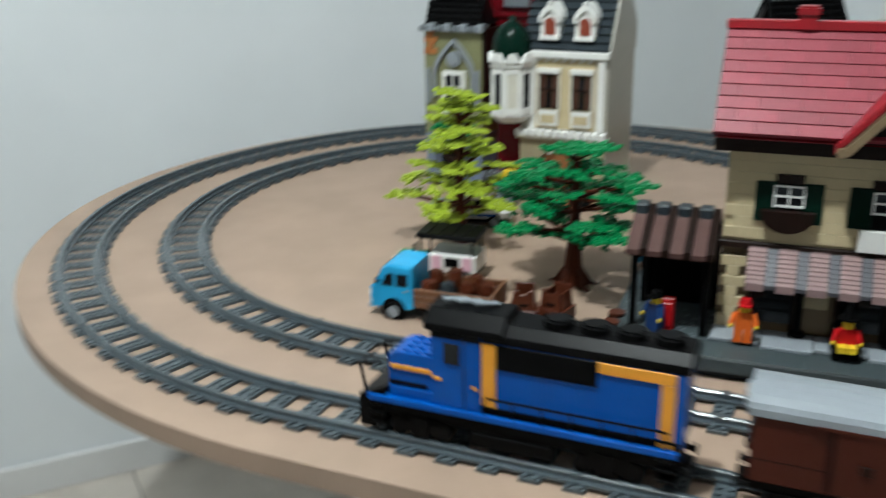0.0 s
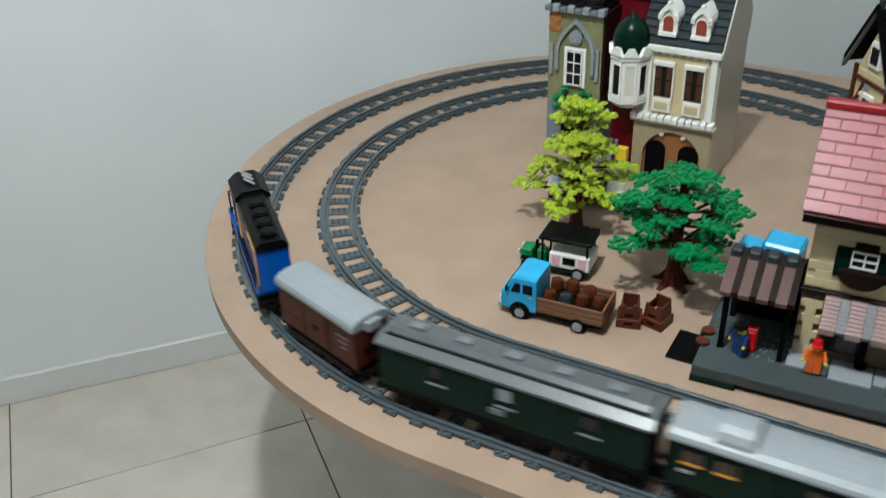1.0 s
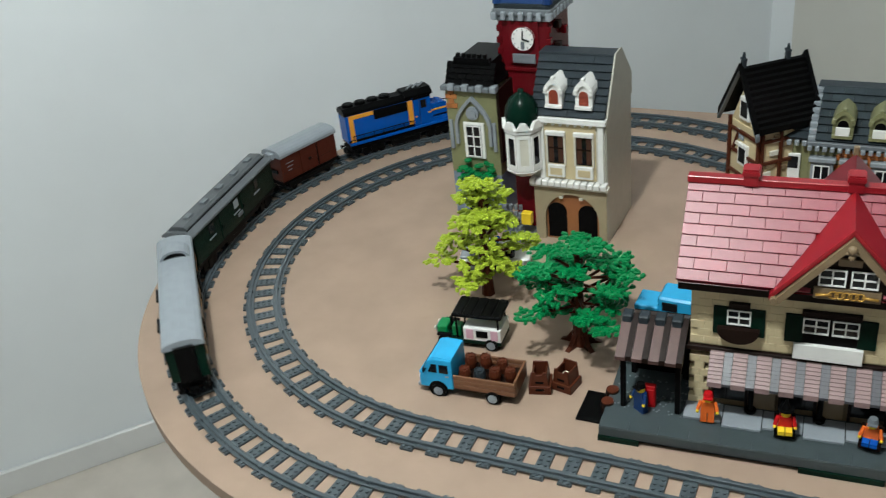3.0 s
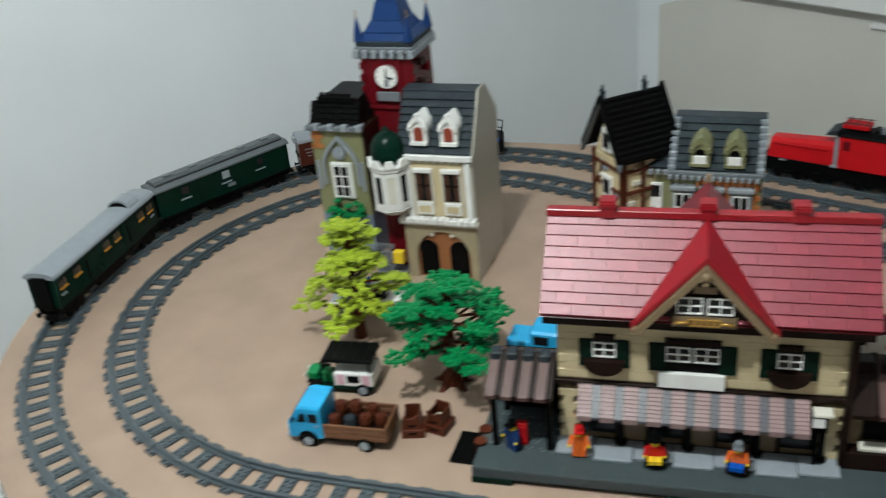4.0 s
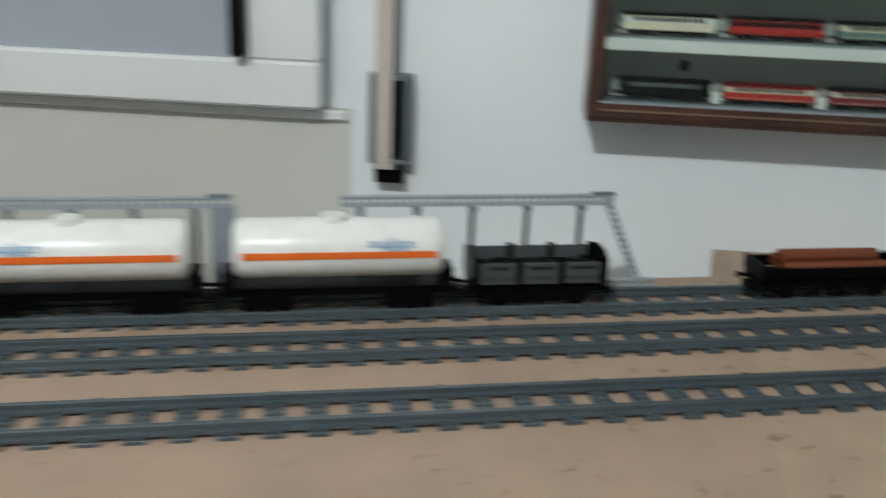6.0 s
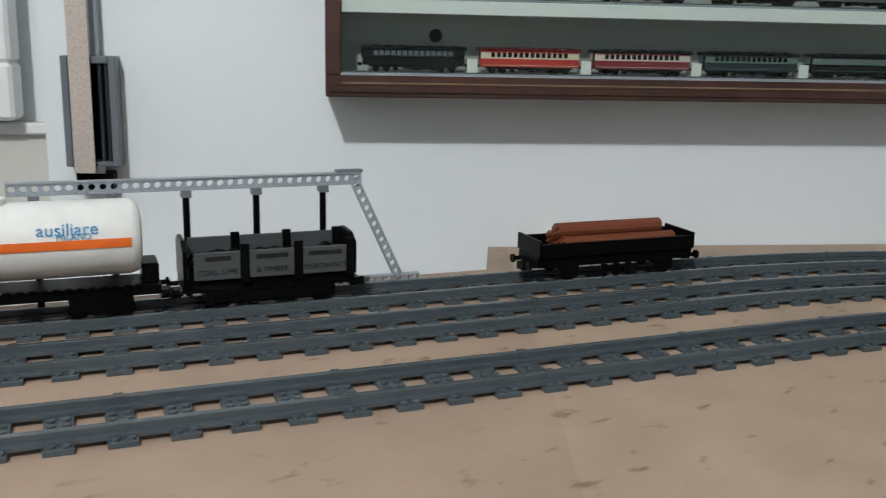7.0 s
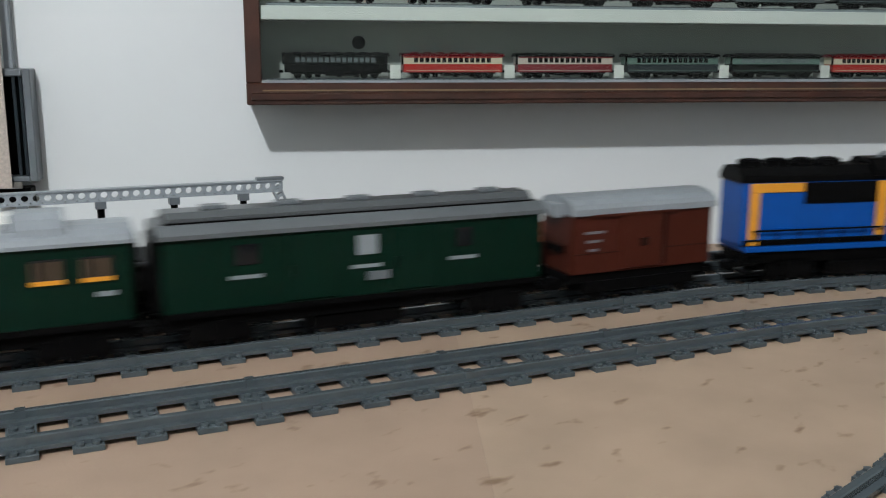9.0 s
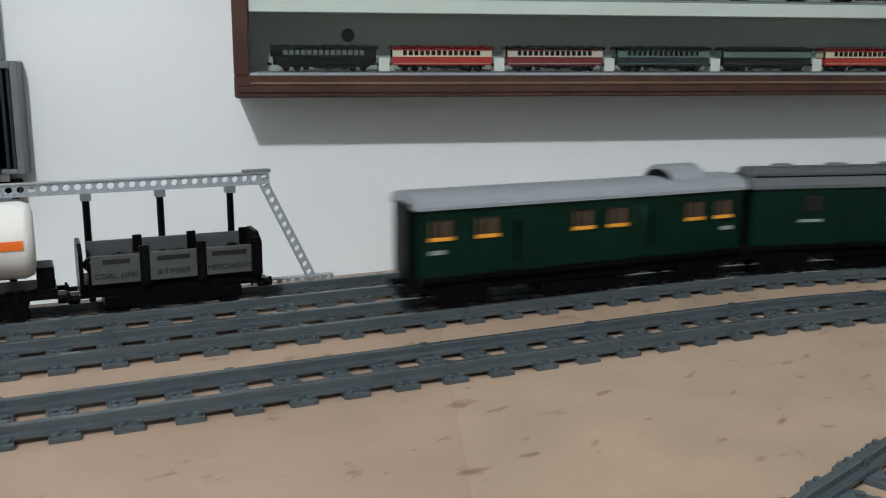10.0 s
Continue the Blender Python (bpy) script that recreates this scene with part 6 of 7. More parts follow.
CASE_BASE = CASE_Z + 0.0235
M_MAROON = plastic("crimson_lacquer", (0.45, 0.02, 0.015), 0.3)
M_IVORY = plastic("ivory_lacquer", (0.75, 0.66, 0.5), 0.35)
M_MGREEN = plastic("dull_green_lacquer", (0.13, 0.2, 0.175), 0.35)
rows = ((M_BLACK, M_BLACK, "black small-scale railcar behind glass"), (M_MAROON, M_IVORY, "red and ivory small-scale railcar behind glass"), (plastic("wine_lacquer", (0.2, 0.012, 0.02), 0.3), plastic("blush_lacquer", (0.66, 0.56, 0.5), 0.35), "wine red and cream small-scale railcar behind glass"), (M_DKBLUEGREY, M_MGREEN, "grey green small-scale railcar behind glass"), (M_BLACK, M_MGREEN, "dark green small-scale railcar behind glass"), (M_MAROON, M_IVORY, "red and ivory small-scale railcar behind glass"), (M_MGREEN, M_IVORY, "green and ivory small-scale railcar behind glass"))
for i, (lo, hi, lab) in enumerate(rows):
    small_railcar(CASE_S + 0.033 + i * 0.1112, CASE_BASE, lo, hi, lab, top=M_DKRED if lo is M_MAROON else None)
up = ((M_IVORY, M_WHITE, "white small-scale railcar on the upper shelf"), (M_MAROON, M_DKRED, "red small-scale railcar on the upper shelf"), (M_MGREEN, M_IVORY, "pale green small-scale railcar on the upper shelf"), (M_DKRED, M_IVORY, "dark red small-scale railcar on the upper shelf"), (M_MIDGREY, M_DKBLUEGREY, "grey small-scale railcar on the upper shelf"), (M_DKBLUEGREY, M_MIDGREY, "dark grey small-scale railcar on the upper shelf"))
for i, (lo, hi, lab) in enumerate(up):
    small_railcar(CASE_S + 0.03 + i * 0.112, CASE_BASE + 0.069, lo, hi, lab)
bm = bmesh.new()
for i in range(7):
    box(bm, 0.1335 + i * 0.1112, 0.1435 + i * 0.1112, -0.05, -0.036, CASE_BASE - 0.0001, CASE_BASE + 0.0125)
ob = solid("display_markers", bm, M_WHITE, "small white markers between the railcars", "marker", "stuff", wall_frame(CASE_S))

# ---------------------------------------------------------------- shutter strap and its winder
def shutter_strap():
    ob = thing("shutter_strap", wall_frame(-0.2575), "beige woven shutter strap running into a metal wall winder", "shutter strap")
    bm = bmesh.new()
    box(bm, 0.0, 0.007, -0.022, 0.0, 0.085, 0.189)
    box(bm, 0.043, 0.05, -0.022, 0.0, 0.085, 0.189)
    box(bm, 0.007, 0.043, -0.022, 0.0, 0.182, 0.189)
    box(bm, 0.007, 0.043, -0.022, 0.0, 0.085, 0.09)
    bevel(bm, 0.001)
    part("winder_frame", bm, M_MIDGREY, ob, "grey metal winder frame")
    bx("winder_back", ob, M_BLACK, (0.007, 0.043, -0.004, -0.001, 0.09, 0.182), 0.0)
    for x in (0.033, 0.039):
        bx("winder_rib", ob, M_DKBLUEGREY, (x, x + 0.003, -0.019, -0.004, 0.09, 0.182), 0.0004)
    bx("winder_plate", ob, M_CHROME, (0.012, 0.036, -0.024, -0.022, 0.079, 0.0855), 0.0005, "bright metal plate")
    bx("winder_foot", ob, M_BLACK, (0.008, 0.042, -0.02, 0.0, 0.062, 0.079), 0.001)
    bm = bmesh.new()
    box(bm, 0.009, 0.028, -0.028, -0.0265, 0.08, 0.9)
    part("strap", bm, M_STRAP, ob, "beige woven strap")
    bx("guide_channel", ob, M_LTGREY, (0.026, 0.034, -0.012, -0.002, 0.189, 0.9), 0.0005)
    return ob


M_STRAP = mat("woven_strap", (0.5, 0.43, 0.38), 0.8, var=0.08, scale=400, bump=0.4, bscale=700)
shutter_strap()

# ---------------------------------------------------------------- window over the parapet
def window():
    ob = thing("window_1", pose(O2.x, O2.y, 0, 0, 0, WA), "white framed casement window with dark handles", "window", kind="structure")
    M_PANE = mat("dusk_pane", (0.36, 0.39, 0.43), 0.15, var=0.04, scale=2)
    for x0, x1, zb in ((0.26, 0.74, 0.136), (0.742, 1.4, 0.114)):
        for dims in ((x0, x1, -0.06, -0.022, zb, zb + 0.062), (x0, x0 + 0.11, -0.06, -0.022, zb + 0.062, 1.0), (x1 - 0.11, x1, -0.06, -0.022, zb + 0.062, 1.0)):
            bx("window_sash", ob, M_SASH, dims, 0.004, "white sash rail")
        bx("pane", ob, M_PANE, (x0 + 0.11, x1 - 0.11, -0.045, -0.035, zb + 0.062, 1.0), 0.0, "grey dusk pane")
        bx("window_handle", ob, M_BLACK, (x1 - 0.112, x1 - 0.092, -0.085, -0.06, zb + 0.068, zb + 0.22), 0.004, "black window handle")
    bx("window_sill", ob, M_SASH, (0.6, 1.43, -0.03, -0.02, 0.096, 0.109), 0.002, "thin white sill strip")
    return ob


window()

# ---------------------------------------------------------------- trees and small things on the board
def leaf_spray(seed, n, spread, material):
    """A flat spray of overlapping plastic leaf lobes."""
    rnd = random.Random(seed)
    bm = bmesh.new()
    for k in range(n):
        a = rnd.random() * 2 * math.pi
        r = spread * math.sqrt(rnd.random())
        x, y = r * math.cos(a) * 1.25, r * math.sin(a)
        z = rnd.uniform(-0.0016, 0.0016)
        ln, w = rnd.uniform(0.0045, 0.0075), rnd.uniform(0.0022, 0.0034)
        m = Matrix.Translation((x, y, z)) @ Matrix.Rotation(a + rnd.uniform(-0.9, 0.9), 4, "Z") @ Matrix.Rotation(rnd.uniform(-0.35, 0.25), 4, "Y") @ Matrix.Diagonal((ln, w, 1, 1))
        cyl(bm, 0, 0, -0.0013, 1.0, 0.0026, "z", 7, 0.85, m=m)
        if rnd.random() < 0.5:
            cyl(bm, x, y, z + 0.0012, 0.0022, 0.0017, "z", 7)
    return mesh(bm, "leaf_spray", material)


def toy_tree(m, material, layers, trunk_h, trunk_r, label, seed, roots=True):
    ob = thing("tree", m, label, "toy tree", "toy trees")
    rnd = random.Random(seed)
    bm = bmesh.new()
    cyl(bm, 0, 0, 0, trunk_r * 1.25, trunk_h * 0.35, "z", 10, trunk_r * 0.75)
    cyl(bm, 0, 0, trunk_h * 0.35, trunk_r * 0.75, trunk_h * 0.65, "z", 10, trunk_r * 0.4)
    if roots:
        for k in range(5):
            a = k * 1.3 + 0.4
            prism(bm, ((0, 0), (0.028, 0), (0.02, 0.004), (0.006, 0.026), (0, 0.03)), -0.0035, 0.0035, "y", Matrix.Rotation(a, 4, "Z"))
    part("trunk", bm, M_BROWN, ob, "reddish brown trunk")
    sprays = [leaf_spray(seed * 10 + i, 34, 0.0185, material) for i in range(4)]
    for z, rad, cnt in layers:
        for k in range(cnt):
            a = 2 * math.pi * k / cnt + rnd.uniform(-0.35, 0.35) + z * 40
            r = rad * rnd.uniform(0.55, 1.0) if cnt > 1 else 0.0
            zz = z + rnd.uniform(-0.006, 0.006)
            s = new("leaf_spray", sprays[(k + cnt) % 4])
            s.parent = ob
            s.matrix_basis = pose(r * math.cos(a), r * math.sin(a), zz, rnd.uniform(-9, 9), rnd.uniform(-9, 9), math.degrees(a) + rnd.uniform(-25, 25))
            if cnt > 1:
                bm = bmesh.new()
                bar(bm, (0, 0, zz - 0.014), (r * 0.85 * math.cos(a), r * 0.85 * math.sin(a), zz - 0.003), 0.0021, 7)
                part("branch", bm, M_BROWN, ob)
    return ob


toy_tree(pose(-0.055, 0.232, 0), M_GREEN, ((0.06, 0.045, 4), (0.074, 0.085, 6), (0.09, 0.08, 7), (0.11, 0.062, 6), (0.13, 0.05, 5), (0.147, 0.024, 3)), 0.135, 0.01, "bright green spreading toy tree with brown trunk", 11)
toy_tree(pose(-0.219, 0.315, 0), M_LIME, ((0.034, 0.02, 2), (0.062, 0.075, 5), (0.08, 0.062, 5), (0.102, 0.055, 5), (0.124, 0.034, 4), (0.144, 0.027, 4), (0.163, 0.02, 3), (0.178, 0.008, 2)), 0.165, 0.008, "lime green layered toy tree with dark trunk", 12, False)


def road_wheel(ob, x, y, r=0.0085, w=0.006):
    wh = thing("wheel", pose(x, y, r), "", "")
    wh.parent = ob
    bm = bmesh.new()
    cyl(bm, 0, -w / 2, 0, r, w, "y", 18)
    bevel(bm, 0.0006)
    part("tyre", bm, M_BLACK, wh)
    bm = bmesh.new()
    cyl(bm, 0, -w / 2 - 0.0005, 0, r * 0.66, w + 0.001, "y", 16)
    cyl(bm, 0, -w / 2 - 0.0012, 0, r * 0.22, w + 0.0024, "y", 10)
    for k in range(5):
        a = 2 * math.pi * k / 5
        box(bm, -0.0006, 0.0006, -w / 2 - 0.001, w / 2 + 0.001, 0, r * 0.6, Matrix.Rotation(a, 4, "Y"))
    part("rim", bm, M_LTGREY, wh, "grey spoked rim")


def barrel(ob, x, y, z, mt, r=0.0075, h=0.014):
    bm = bmesh.new()
    cyl(bm, x, y, z, r * 0.85, h / 2, "z", 12, r)
    cyl(bm, x, y, z + h / 2, r, h / 2, "z", 12, r * 0.85)
    for k in range(8):
        a = 2 * math.pi * k / 8
        box(bm, -0.0012, 0.0012, r * 0.62, r * 0.82, h, h + 0.0012, Matrix.Translation((x, y, z)) @ Matrix.Rotation(a, 4, "Z"))
    cyl(bm, x, y, z + h, r * 0.4, 0.0012, "z", 10)
    return part("barrel", bm, mt, ob)


def pickup_truck(m, label, loaded=True):
    ob = thing("pickup_truck", m, label, "toy truck", "toy trucks")
    bm = bmesh.new()
    prism(bm, ((-0.055, 0.01), (-0.018, 0.01), (-0.018, 0.0505), (-0.039, 0.0515), (-0.047, 0.049), (-0.0545, 0.033), (-0.0585, 0.03), (-0.0595, 0.02), (-0.0585, 0.01)), -0.0225, 0.0225, "y")
    bevel(bm, 0.0022, 2)
    part("cab", bm, M_AZURE, ob, smooth=False)
    bm = bmesh.new()
    prism(bm, ((-0.018, 0.0515), (-0.039, 0.0525), (-0.045, 0.051), (-0.04, 0.0497), (-0.018, 0.0487)), -0.0205, 0.0205, "y")
    bevel(bm, 0.0006)
    part("cab_roof", bm, M_AZURE, ob)
    for sgn in (-1, 1):
        y = sorted((sgn * 0.0222, sgn * 0.0229))
        for pts in (((-0.0475, 0.0325), (-0.0365, 0.0325), (-0.0365, 0.044), (-0.0425, 0.044)), ((-0.0335, 0.0325), (-0.0225, 0.0325), (-0.0225, 0.044), (-0.0335, 0.044))):
            bm = bmesh.new()
            prism(bm, pts, *y, "y")
            part("side_window", bm, M_GLASSDK, ob)
        bx("door_handle", ob, M_LTGREY, (-0.0265, -0.0225, *sorted((sgn * 0.0224, sgn * 0.0234)), 0.0275, 0.029), 0.0)
        bm = bmesh.new()
        cyl(bm, -0.0365, sgn * 0.0222, 0.009, 0.0118, sgn * 0.0009, "y", 18)
        part("wheel_arch", bm, M_BLACK, ob)
        bm = bmesh.new()
        bar(bm, (-0.05, sgn * 0.0225, 0.036), (-0.051, sgn * 0.0265, 0.0375), 0.0009)
        box(bm, -0.0515, -0.05, min(sgn * 0.0255, sgn * 0.029), max(sgn * 0.0255, sgn * 0.029), 0.035, 0.041)
        part("wing_mirror", bm, M_BLACK, ob)
    bm = bmesh.new()
    prism(bm, ((-0.0552, 0.0345), (-0.0482, 0.0485), (-0.0472, 0.0478), (-0.0542, 0.0338)), -0.0185, 0.0185, "y")
    part("windscreen", bm, M_GLASSDK, ob)
    bx("waist_band", ob, M_AZURE, (-0.0605, -0.059, -0.0195, 0.0195, 0.026, 0.029), 0.0005)
    bx("front_bumper", ob, M_LTGREY, (-0.063, -0.0575, -0.021, 0.021, 0.008, 0.013), 0.0008)
    bm = bmesh.new()
    for y in (-0.015, 0.015):
        cyl(bm, -0.0612, y, 0.0215, 0.0038, 0.002, "x", 12)
    part("headlight", bm, M_WHITE, ob)
    bx("chassis", ob, M_BLACK, (-0.018, 0.055, -0.016, 0.016, 0.007, 0.014), 0.0005)
    bx("bed_floor", ob, M_DKBROWN, (-0.017, 0.057, -0.0225, 0.0225, 0.014, 0.017), 0.0004)
    for y in (-0.0235, 0.021):
        for k in range(3):
            bx("bed_plank", ob, M_DKTANWOOD, (-0.017, 0.057, y, y + 0.0025, 0.014 + k * 0.0062, 0.0199 + k * 0.0062), 0.0006, "brown bed side plank")
    bx("tailgate", ob, M_DKTANWOOD, (0.055, 0.0578, -0.021, 0.021, 0.014, 0.034), 0.0005)
    for x in (-0.036, 0.03):
        for y in (-0.0225, 0.0225):
            road_wheel(ob, x, y)
    if loaded:
        bx("load_board", ob, M_DKBROWN, (-0.016, 0.054, -0.0205, 0.0205, 0.0172, 0.022), 0.0)
        for x, y, z, mt in ((-0.006, -0.012, 0.022, M_BROWN), (-0.006, 0.01, 0.024, M_BROWN), (0.012, -0.012, 0.022, M_DKBLUEGREY), (0.013, 0.008, 0.028, M_BROWN), (0.03, -0.01, 0.025, M_BROWN), (0.032, 0.01, 0.023, M_BROWN), (0.046, -0.003, 0.022, M_BROWN)):
            barrel(ob, x, y, z, mt)
    return ob


M_DKTANWOOD = plastic("nut_brown_plastic", (0.15, 0.065, 0.03), 0.4)
pickup_truck(pose(-0.154, 0.103, 0, 0, 0, 3) @ Matrix.Diagonal((1.08, 1.08, 1.08, 1)), "sky blue toy pickup truck loaded with brown barrels")


def blue_van():
    ob = thing("small_van", pose(0.042, 0.306, 0, 0, 0, -3), "sky blue toy van parked behind the station porch", "toy vehicle")
    bx("chassis", ob, M_BLACK, (-0.036, 0.04, -0.018, 0.018, 0.006, 0.012), 0.0005)
    bx("bonnet", ob, M_AZURE, (-0.038, -0.006, -0.02, 0.02, 0.012, 0.036), 0.0015)
    bx("cab", ob, M_AZURE, (-0.006, 0.04, -0.021, 0.021, 0.012, 0.053), 0.003)
    for sgn in (-1, 1):
        bx("side_window", ob, M_GLASSDK, (0.0, 0.02, *sorted((sgn * 0.021, sgn * 0.0217)), 0.034, 0.047), 0.0004)
    bx("windscreen", ob, M_GLASSDK, (-0.0068, -0.006, -0.017, 0.017, 0.0375, 0.049), 0.0)
    for x in (-0.024, 0.024):
        for y in (-0.019, 0.019):
            road_wheel(ob, x, y)


blue_van()


def crate(m):
    ob = thing("crate", m, "reddish brown open toy crate", "toy crate", "crates")
    h, w = 0.033, 0.0128
    lean = 0.0035
    def leaf(pts, a, b, axis):
        bm = bmesh.new()
        prism(bm, pts, a, b, axis)
        bevel(bm, 0.0005)
        part("crate_side", bm, M_BROWN, ob)
    leaf(((-w, 0), (w, 0), (w - lean, h), (0.005, h), (0.0035, h - 0.004), (-0.0035, h - 0.004), (-0.005, h), (-w + lean, h)), -w, -w + 0.002, "y")
    leaf(((-w, 0), (w, 0), (w - lean, h), (-w + lean, h)), w - 0.002, w, "y")
    for sgn in (-1, 1):
        leaf(((sgn * w, 0), (sgn * (w - 0.002), 0), (sgn * (w - lean - 0.002), h - 0.004), (sgn * (w - lean), h - 0.004)), -w + 0.002, w - 0.002, "y")
    bx("crate_bottom", ob, M_BROWN, (-w + 0.0022, w - 0.0022, -w + 0.0022, w - 0.0022, 0, 0.012), 0.0)
    bx("crate_band", ob, M_BROWN, (-w - 0.0012, w + 0.0012, -w - 0.0012, w + 0.0012, 0.0, 0.0125), 0.0006)
    bx("crate_slot", ob, M_BLACK, (-0.005, 0.005, -w - 0.0004, -w + 0.0005, 0.0165, 0.0195), 0.0)
    bx("crate_slot", ob, M_BLACK, (-0.005, 0.005, -w - 0.0017, -w - 0.0012, 0.006, 0.009), 0.0)
    return ob


crate(pose(-0.0745, 0.126, 0, 0, 0, 14))
c2 = crate(pose(-0.045, 0.138, 0, 0, 0, -12))
bm = bmesh.new()
ball(bm, -0.045, 0.138, 0.0175, 0.0055, 10)
solid("white_ball", bm, M_CREAM, "small cream ball lying in a crate", "ball", smooth=True)


def food_cart():
    ob = thing("market_van", pose(-0.19, 0.2, 0, 0, 0, 5), "green toy market van with pink curtains and black roof", "toy vehicle")
    bx("chassis", ob, M_DKGREEN, (-0.045, 0.04, -0.02, 0.02, 0.008, 0.014), 0.0006)
    bx("body", ob, M_WHITE, (-0.012, 0.04, -0.02, 0.02, 0.014, 0.033), 0.0006)
    for x in (-0.008, 0.026):
        bx("curtain", ob, M_PINK, (x, x + 0.01, -0.0212, -0.02, 0.017, 0.032), 0.0004, "pink curtain")
    bx("counter_window", ob, M_BLACK, (0.006, 0.022, -0.0208, -0.02, 0.02, 0.03), 0.0)
    for x in (-0.022, 0.036):
        for y in (-0.017, 0.017):
            bm = bmesh.new()
            bar(bm, (x, y, 0.014), (x, y, 0.05), 0.0014)
            part("roof_post", bm, M_BLACK, ob)
    bx("roof", ob, M_BLACK, (-0.026, 0.042, -0.022, 0.022, 0.05, 0.055), 0.0012)
    for k in range(5):
        bx("roof_rib", ob, M_BLACK, (-0.024 + k * 0.0135, -0.0125 + k * 0.0135, -0.0215, 0.0215, 0.055, 0.0562), 0.0005)
    bx("seat", ob, M_GREEN, (-0.03, -0.018, -0.014, 0.0, 0.014, 0.03), 0.001, "green seat")
    bx("bonnet", ob, M_GREEN, (-0.053, -0.038, -0.011, 0.011, 0.014, 0.0255), 0.0012, "green bonnet")
    bx("grille", ob, M_LTGREY, (-0.0548, -0.053, -0.009, 0.009, 0.012, 0.024), 0.0006)
    for y in (-0.021, 0.015):
        bx("mudguard", ob, M_BLACK, (-0.05, -0.03, y, y + 0.006, 0.016, 0.0195), 0.0008)
    bx("steering_column", ob, M_BLACK, (-0.036, -0.033, -0.002, 0.002, 0.014, 0.036), 0.0)
    bm = bmesh.new()
    for y in (-0.008, 0.008):
        cyl(bm, -0.057, y, 0.02, 0.003, 0.002, "x", 10)
    part("headlight", bm, M_CREAM, ob)
    for x in (-0.04, 0.026):
        for y in (-0.02, 0.02):
            road_wheel(ob, x, y, 0.009, 0.004)
    return ob


food_cart()


def ambulance():
    ob = thing("ambulance", pose(0.459, 0.378, 0, 0, 0, 12), "white toy ambulance with a red cross and black roof", "toy vehicle")
    bx("chassis", ob, M_BLACK, (-0.04, 0.04, -0.02, 0.02, 0.006, 0.013), 0.0006)
    bx("body", ob, M_WHITE, (-0.016, 0.04, -0.022, 0.022, 0.013, 0.048), 0.001)
    bx("cab", ob, M_WHITE, (-0.042, -0.0165, -0.02, 0.02, 0.013, 0.03), 0.001)
    bx("windscreen", ob, M_GLASSDK, (-0.033, -0.0168, -0.018, 0.018, 0.03, 0.041), 0.001)
    bm = bmesh.new()
    prism(bm, [(-0.0215, 0.047)] + roof_arc(0.0215, 0.049, 0.056) + [(0.0215, 0.047)], -0.017, 0.041, "x")
    part("roof", bm, M_BLACK, ob)
    for sgn in (-1, 1):
        y = sorted((sgn * 0.022, sgn * 0.0228))
        bx("red_cross", ob, M_RED, (0.006, 0.022, *y, 0.028, 0.033), 0.0)
        bx("red_cross", ob, M_RED, (0.0115, 0.0165, *sorted((sgn * 0.022, sgn * 0.023)), 0.023, 0.038), 0.0)
    for x in (-0.028, 0.024):
        for y in (-0.021, 0.021):
            road_wheel(ob, x, y, 0.0085)
    return ob


ambulance()


def figure(m, torso, legs, hat, label, hat_kind="cap", seat=None):
    """A toy figure as one plain mesh."""
    mats = [torso, legs, M_YELLOW, hat, seat or M_BLACK]
    bm = bmesh.new()
    def tint(f0, idx):
        bm.faces.ensure_lookup_table()
        for f in bm.faces[f0:]:
            f.material_index = idx
    k = 0
    def step(idx):
        nonlocal k
        bm.faces.index_update()
        tint(k, idx)
        k = len(bm.faces)
    z0 = 0.0
    if seat:
        box(bm, -0.011, 0.011, -0.008, 0.01, 0.0, 0.007)
        box(bm, -0.011, 0.011, 0.008, 0.011, 0.007, 0.02)
        step(4)
        box(bm, -0.0075, -0.0004, -0.013, 0.004, 0.007, 0.012)
        box(bm, 0.0004, 0.0075, -0.013, 0.004, 0.007, 0.012)
        step(1)
        z0 = -0.003
    else:
        box(bm, -0.0075, -0.0004, -0.004, 0.004, 0.0, 0.0125)
        box(bm, 0.0004, 0.0075, -0.004, 0.004, 0.0, 0.0125)
        box(bm, -0.0075, 0.0075, -0.004, 0.004, 0.0125, 0.015)
        step(1)
    prism(bm, ((-0.0078, 0.015 + z0), (0.0078, 0.015 + z0), (0.0058, 0.028 + z0), (-0.0058, 0.028 + z0)), -0.004, 0.004, "y")
    for sgn in (-1, 1):
        bar(bm, (sgn * 0.0075, 0, 0.0265 + z0), (sgn * 0.0105, -0.004, 0.017 + z0), 0.0022, 8)
    step(0)
    for sgn in (-1, 1):
        ball(bm, sgn * 0.0107, -0.0055, 0.0158 + z0, 0.0021, 6)
    cyl(bm, 0, 0, 0.0285 + z0, 0.0049, 0.0085, "z", 12)
    step(2)
    if hat_kind == "cone":
        cyl(bm, 0, 0, 0.036 + z0, 0.0085, 0.0015, "z", 14)
        cyl(bm, 0, 0, 0.0375 + z0, 0.005, 0.013, "z", 12, 0.001)
    else:
        cyl(bm, 0, 0, 0.0345 + z0, 0.0058, 0.0052, "z", 14, 0.0042)
        box(bm, -0.005, 0.005, -0.0085, -0.002, 0.0342 + z0, 0.0355 + z0)
    step(3)
    return solid("toy_figure", bm, mats, label, "toy figure", m=m, group="toy figures")


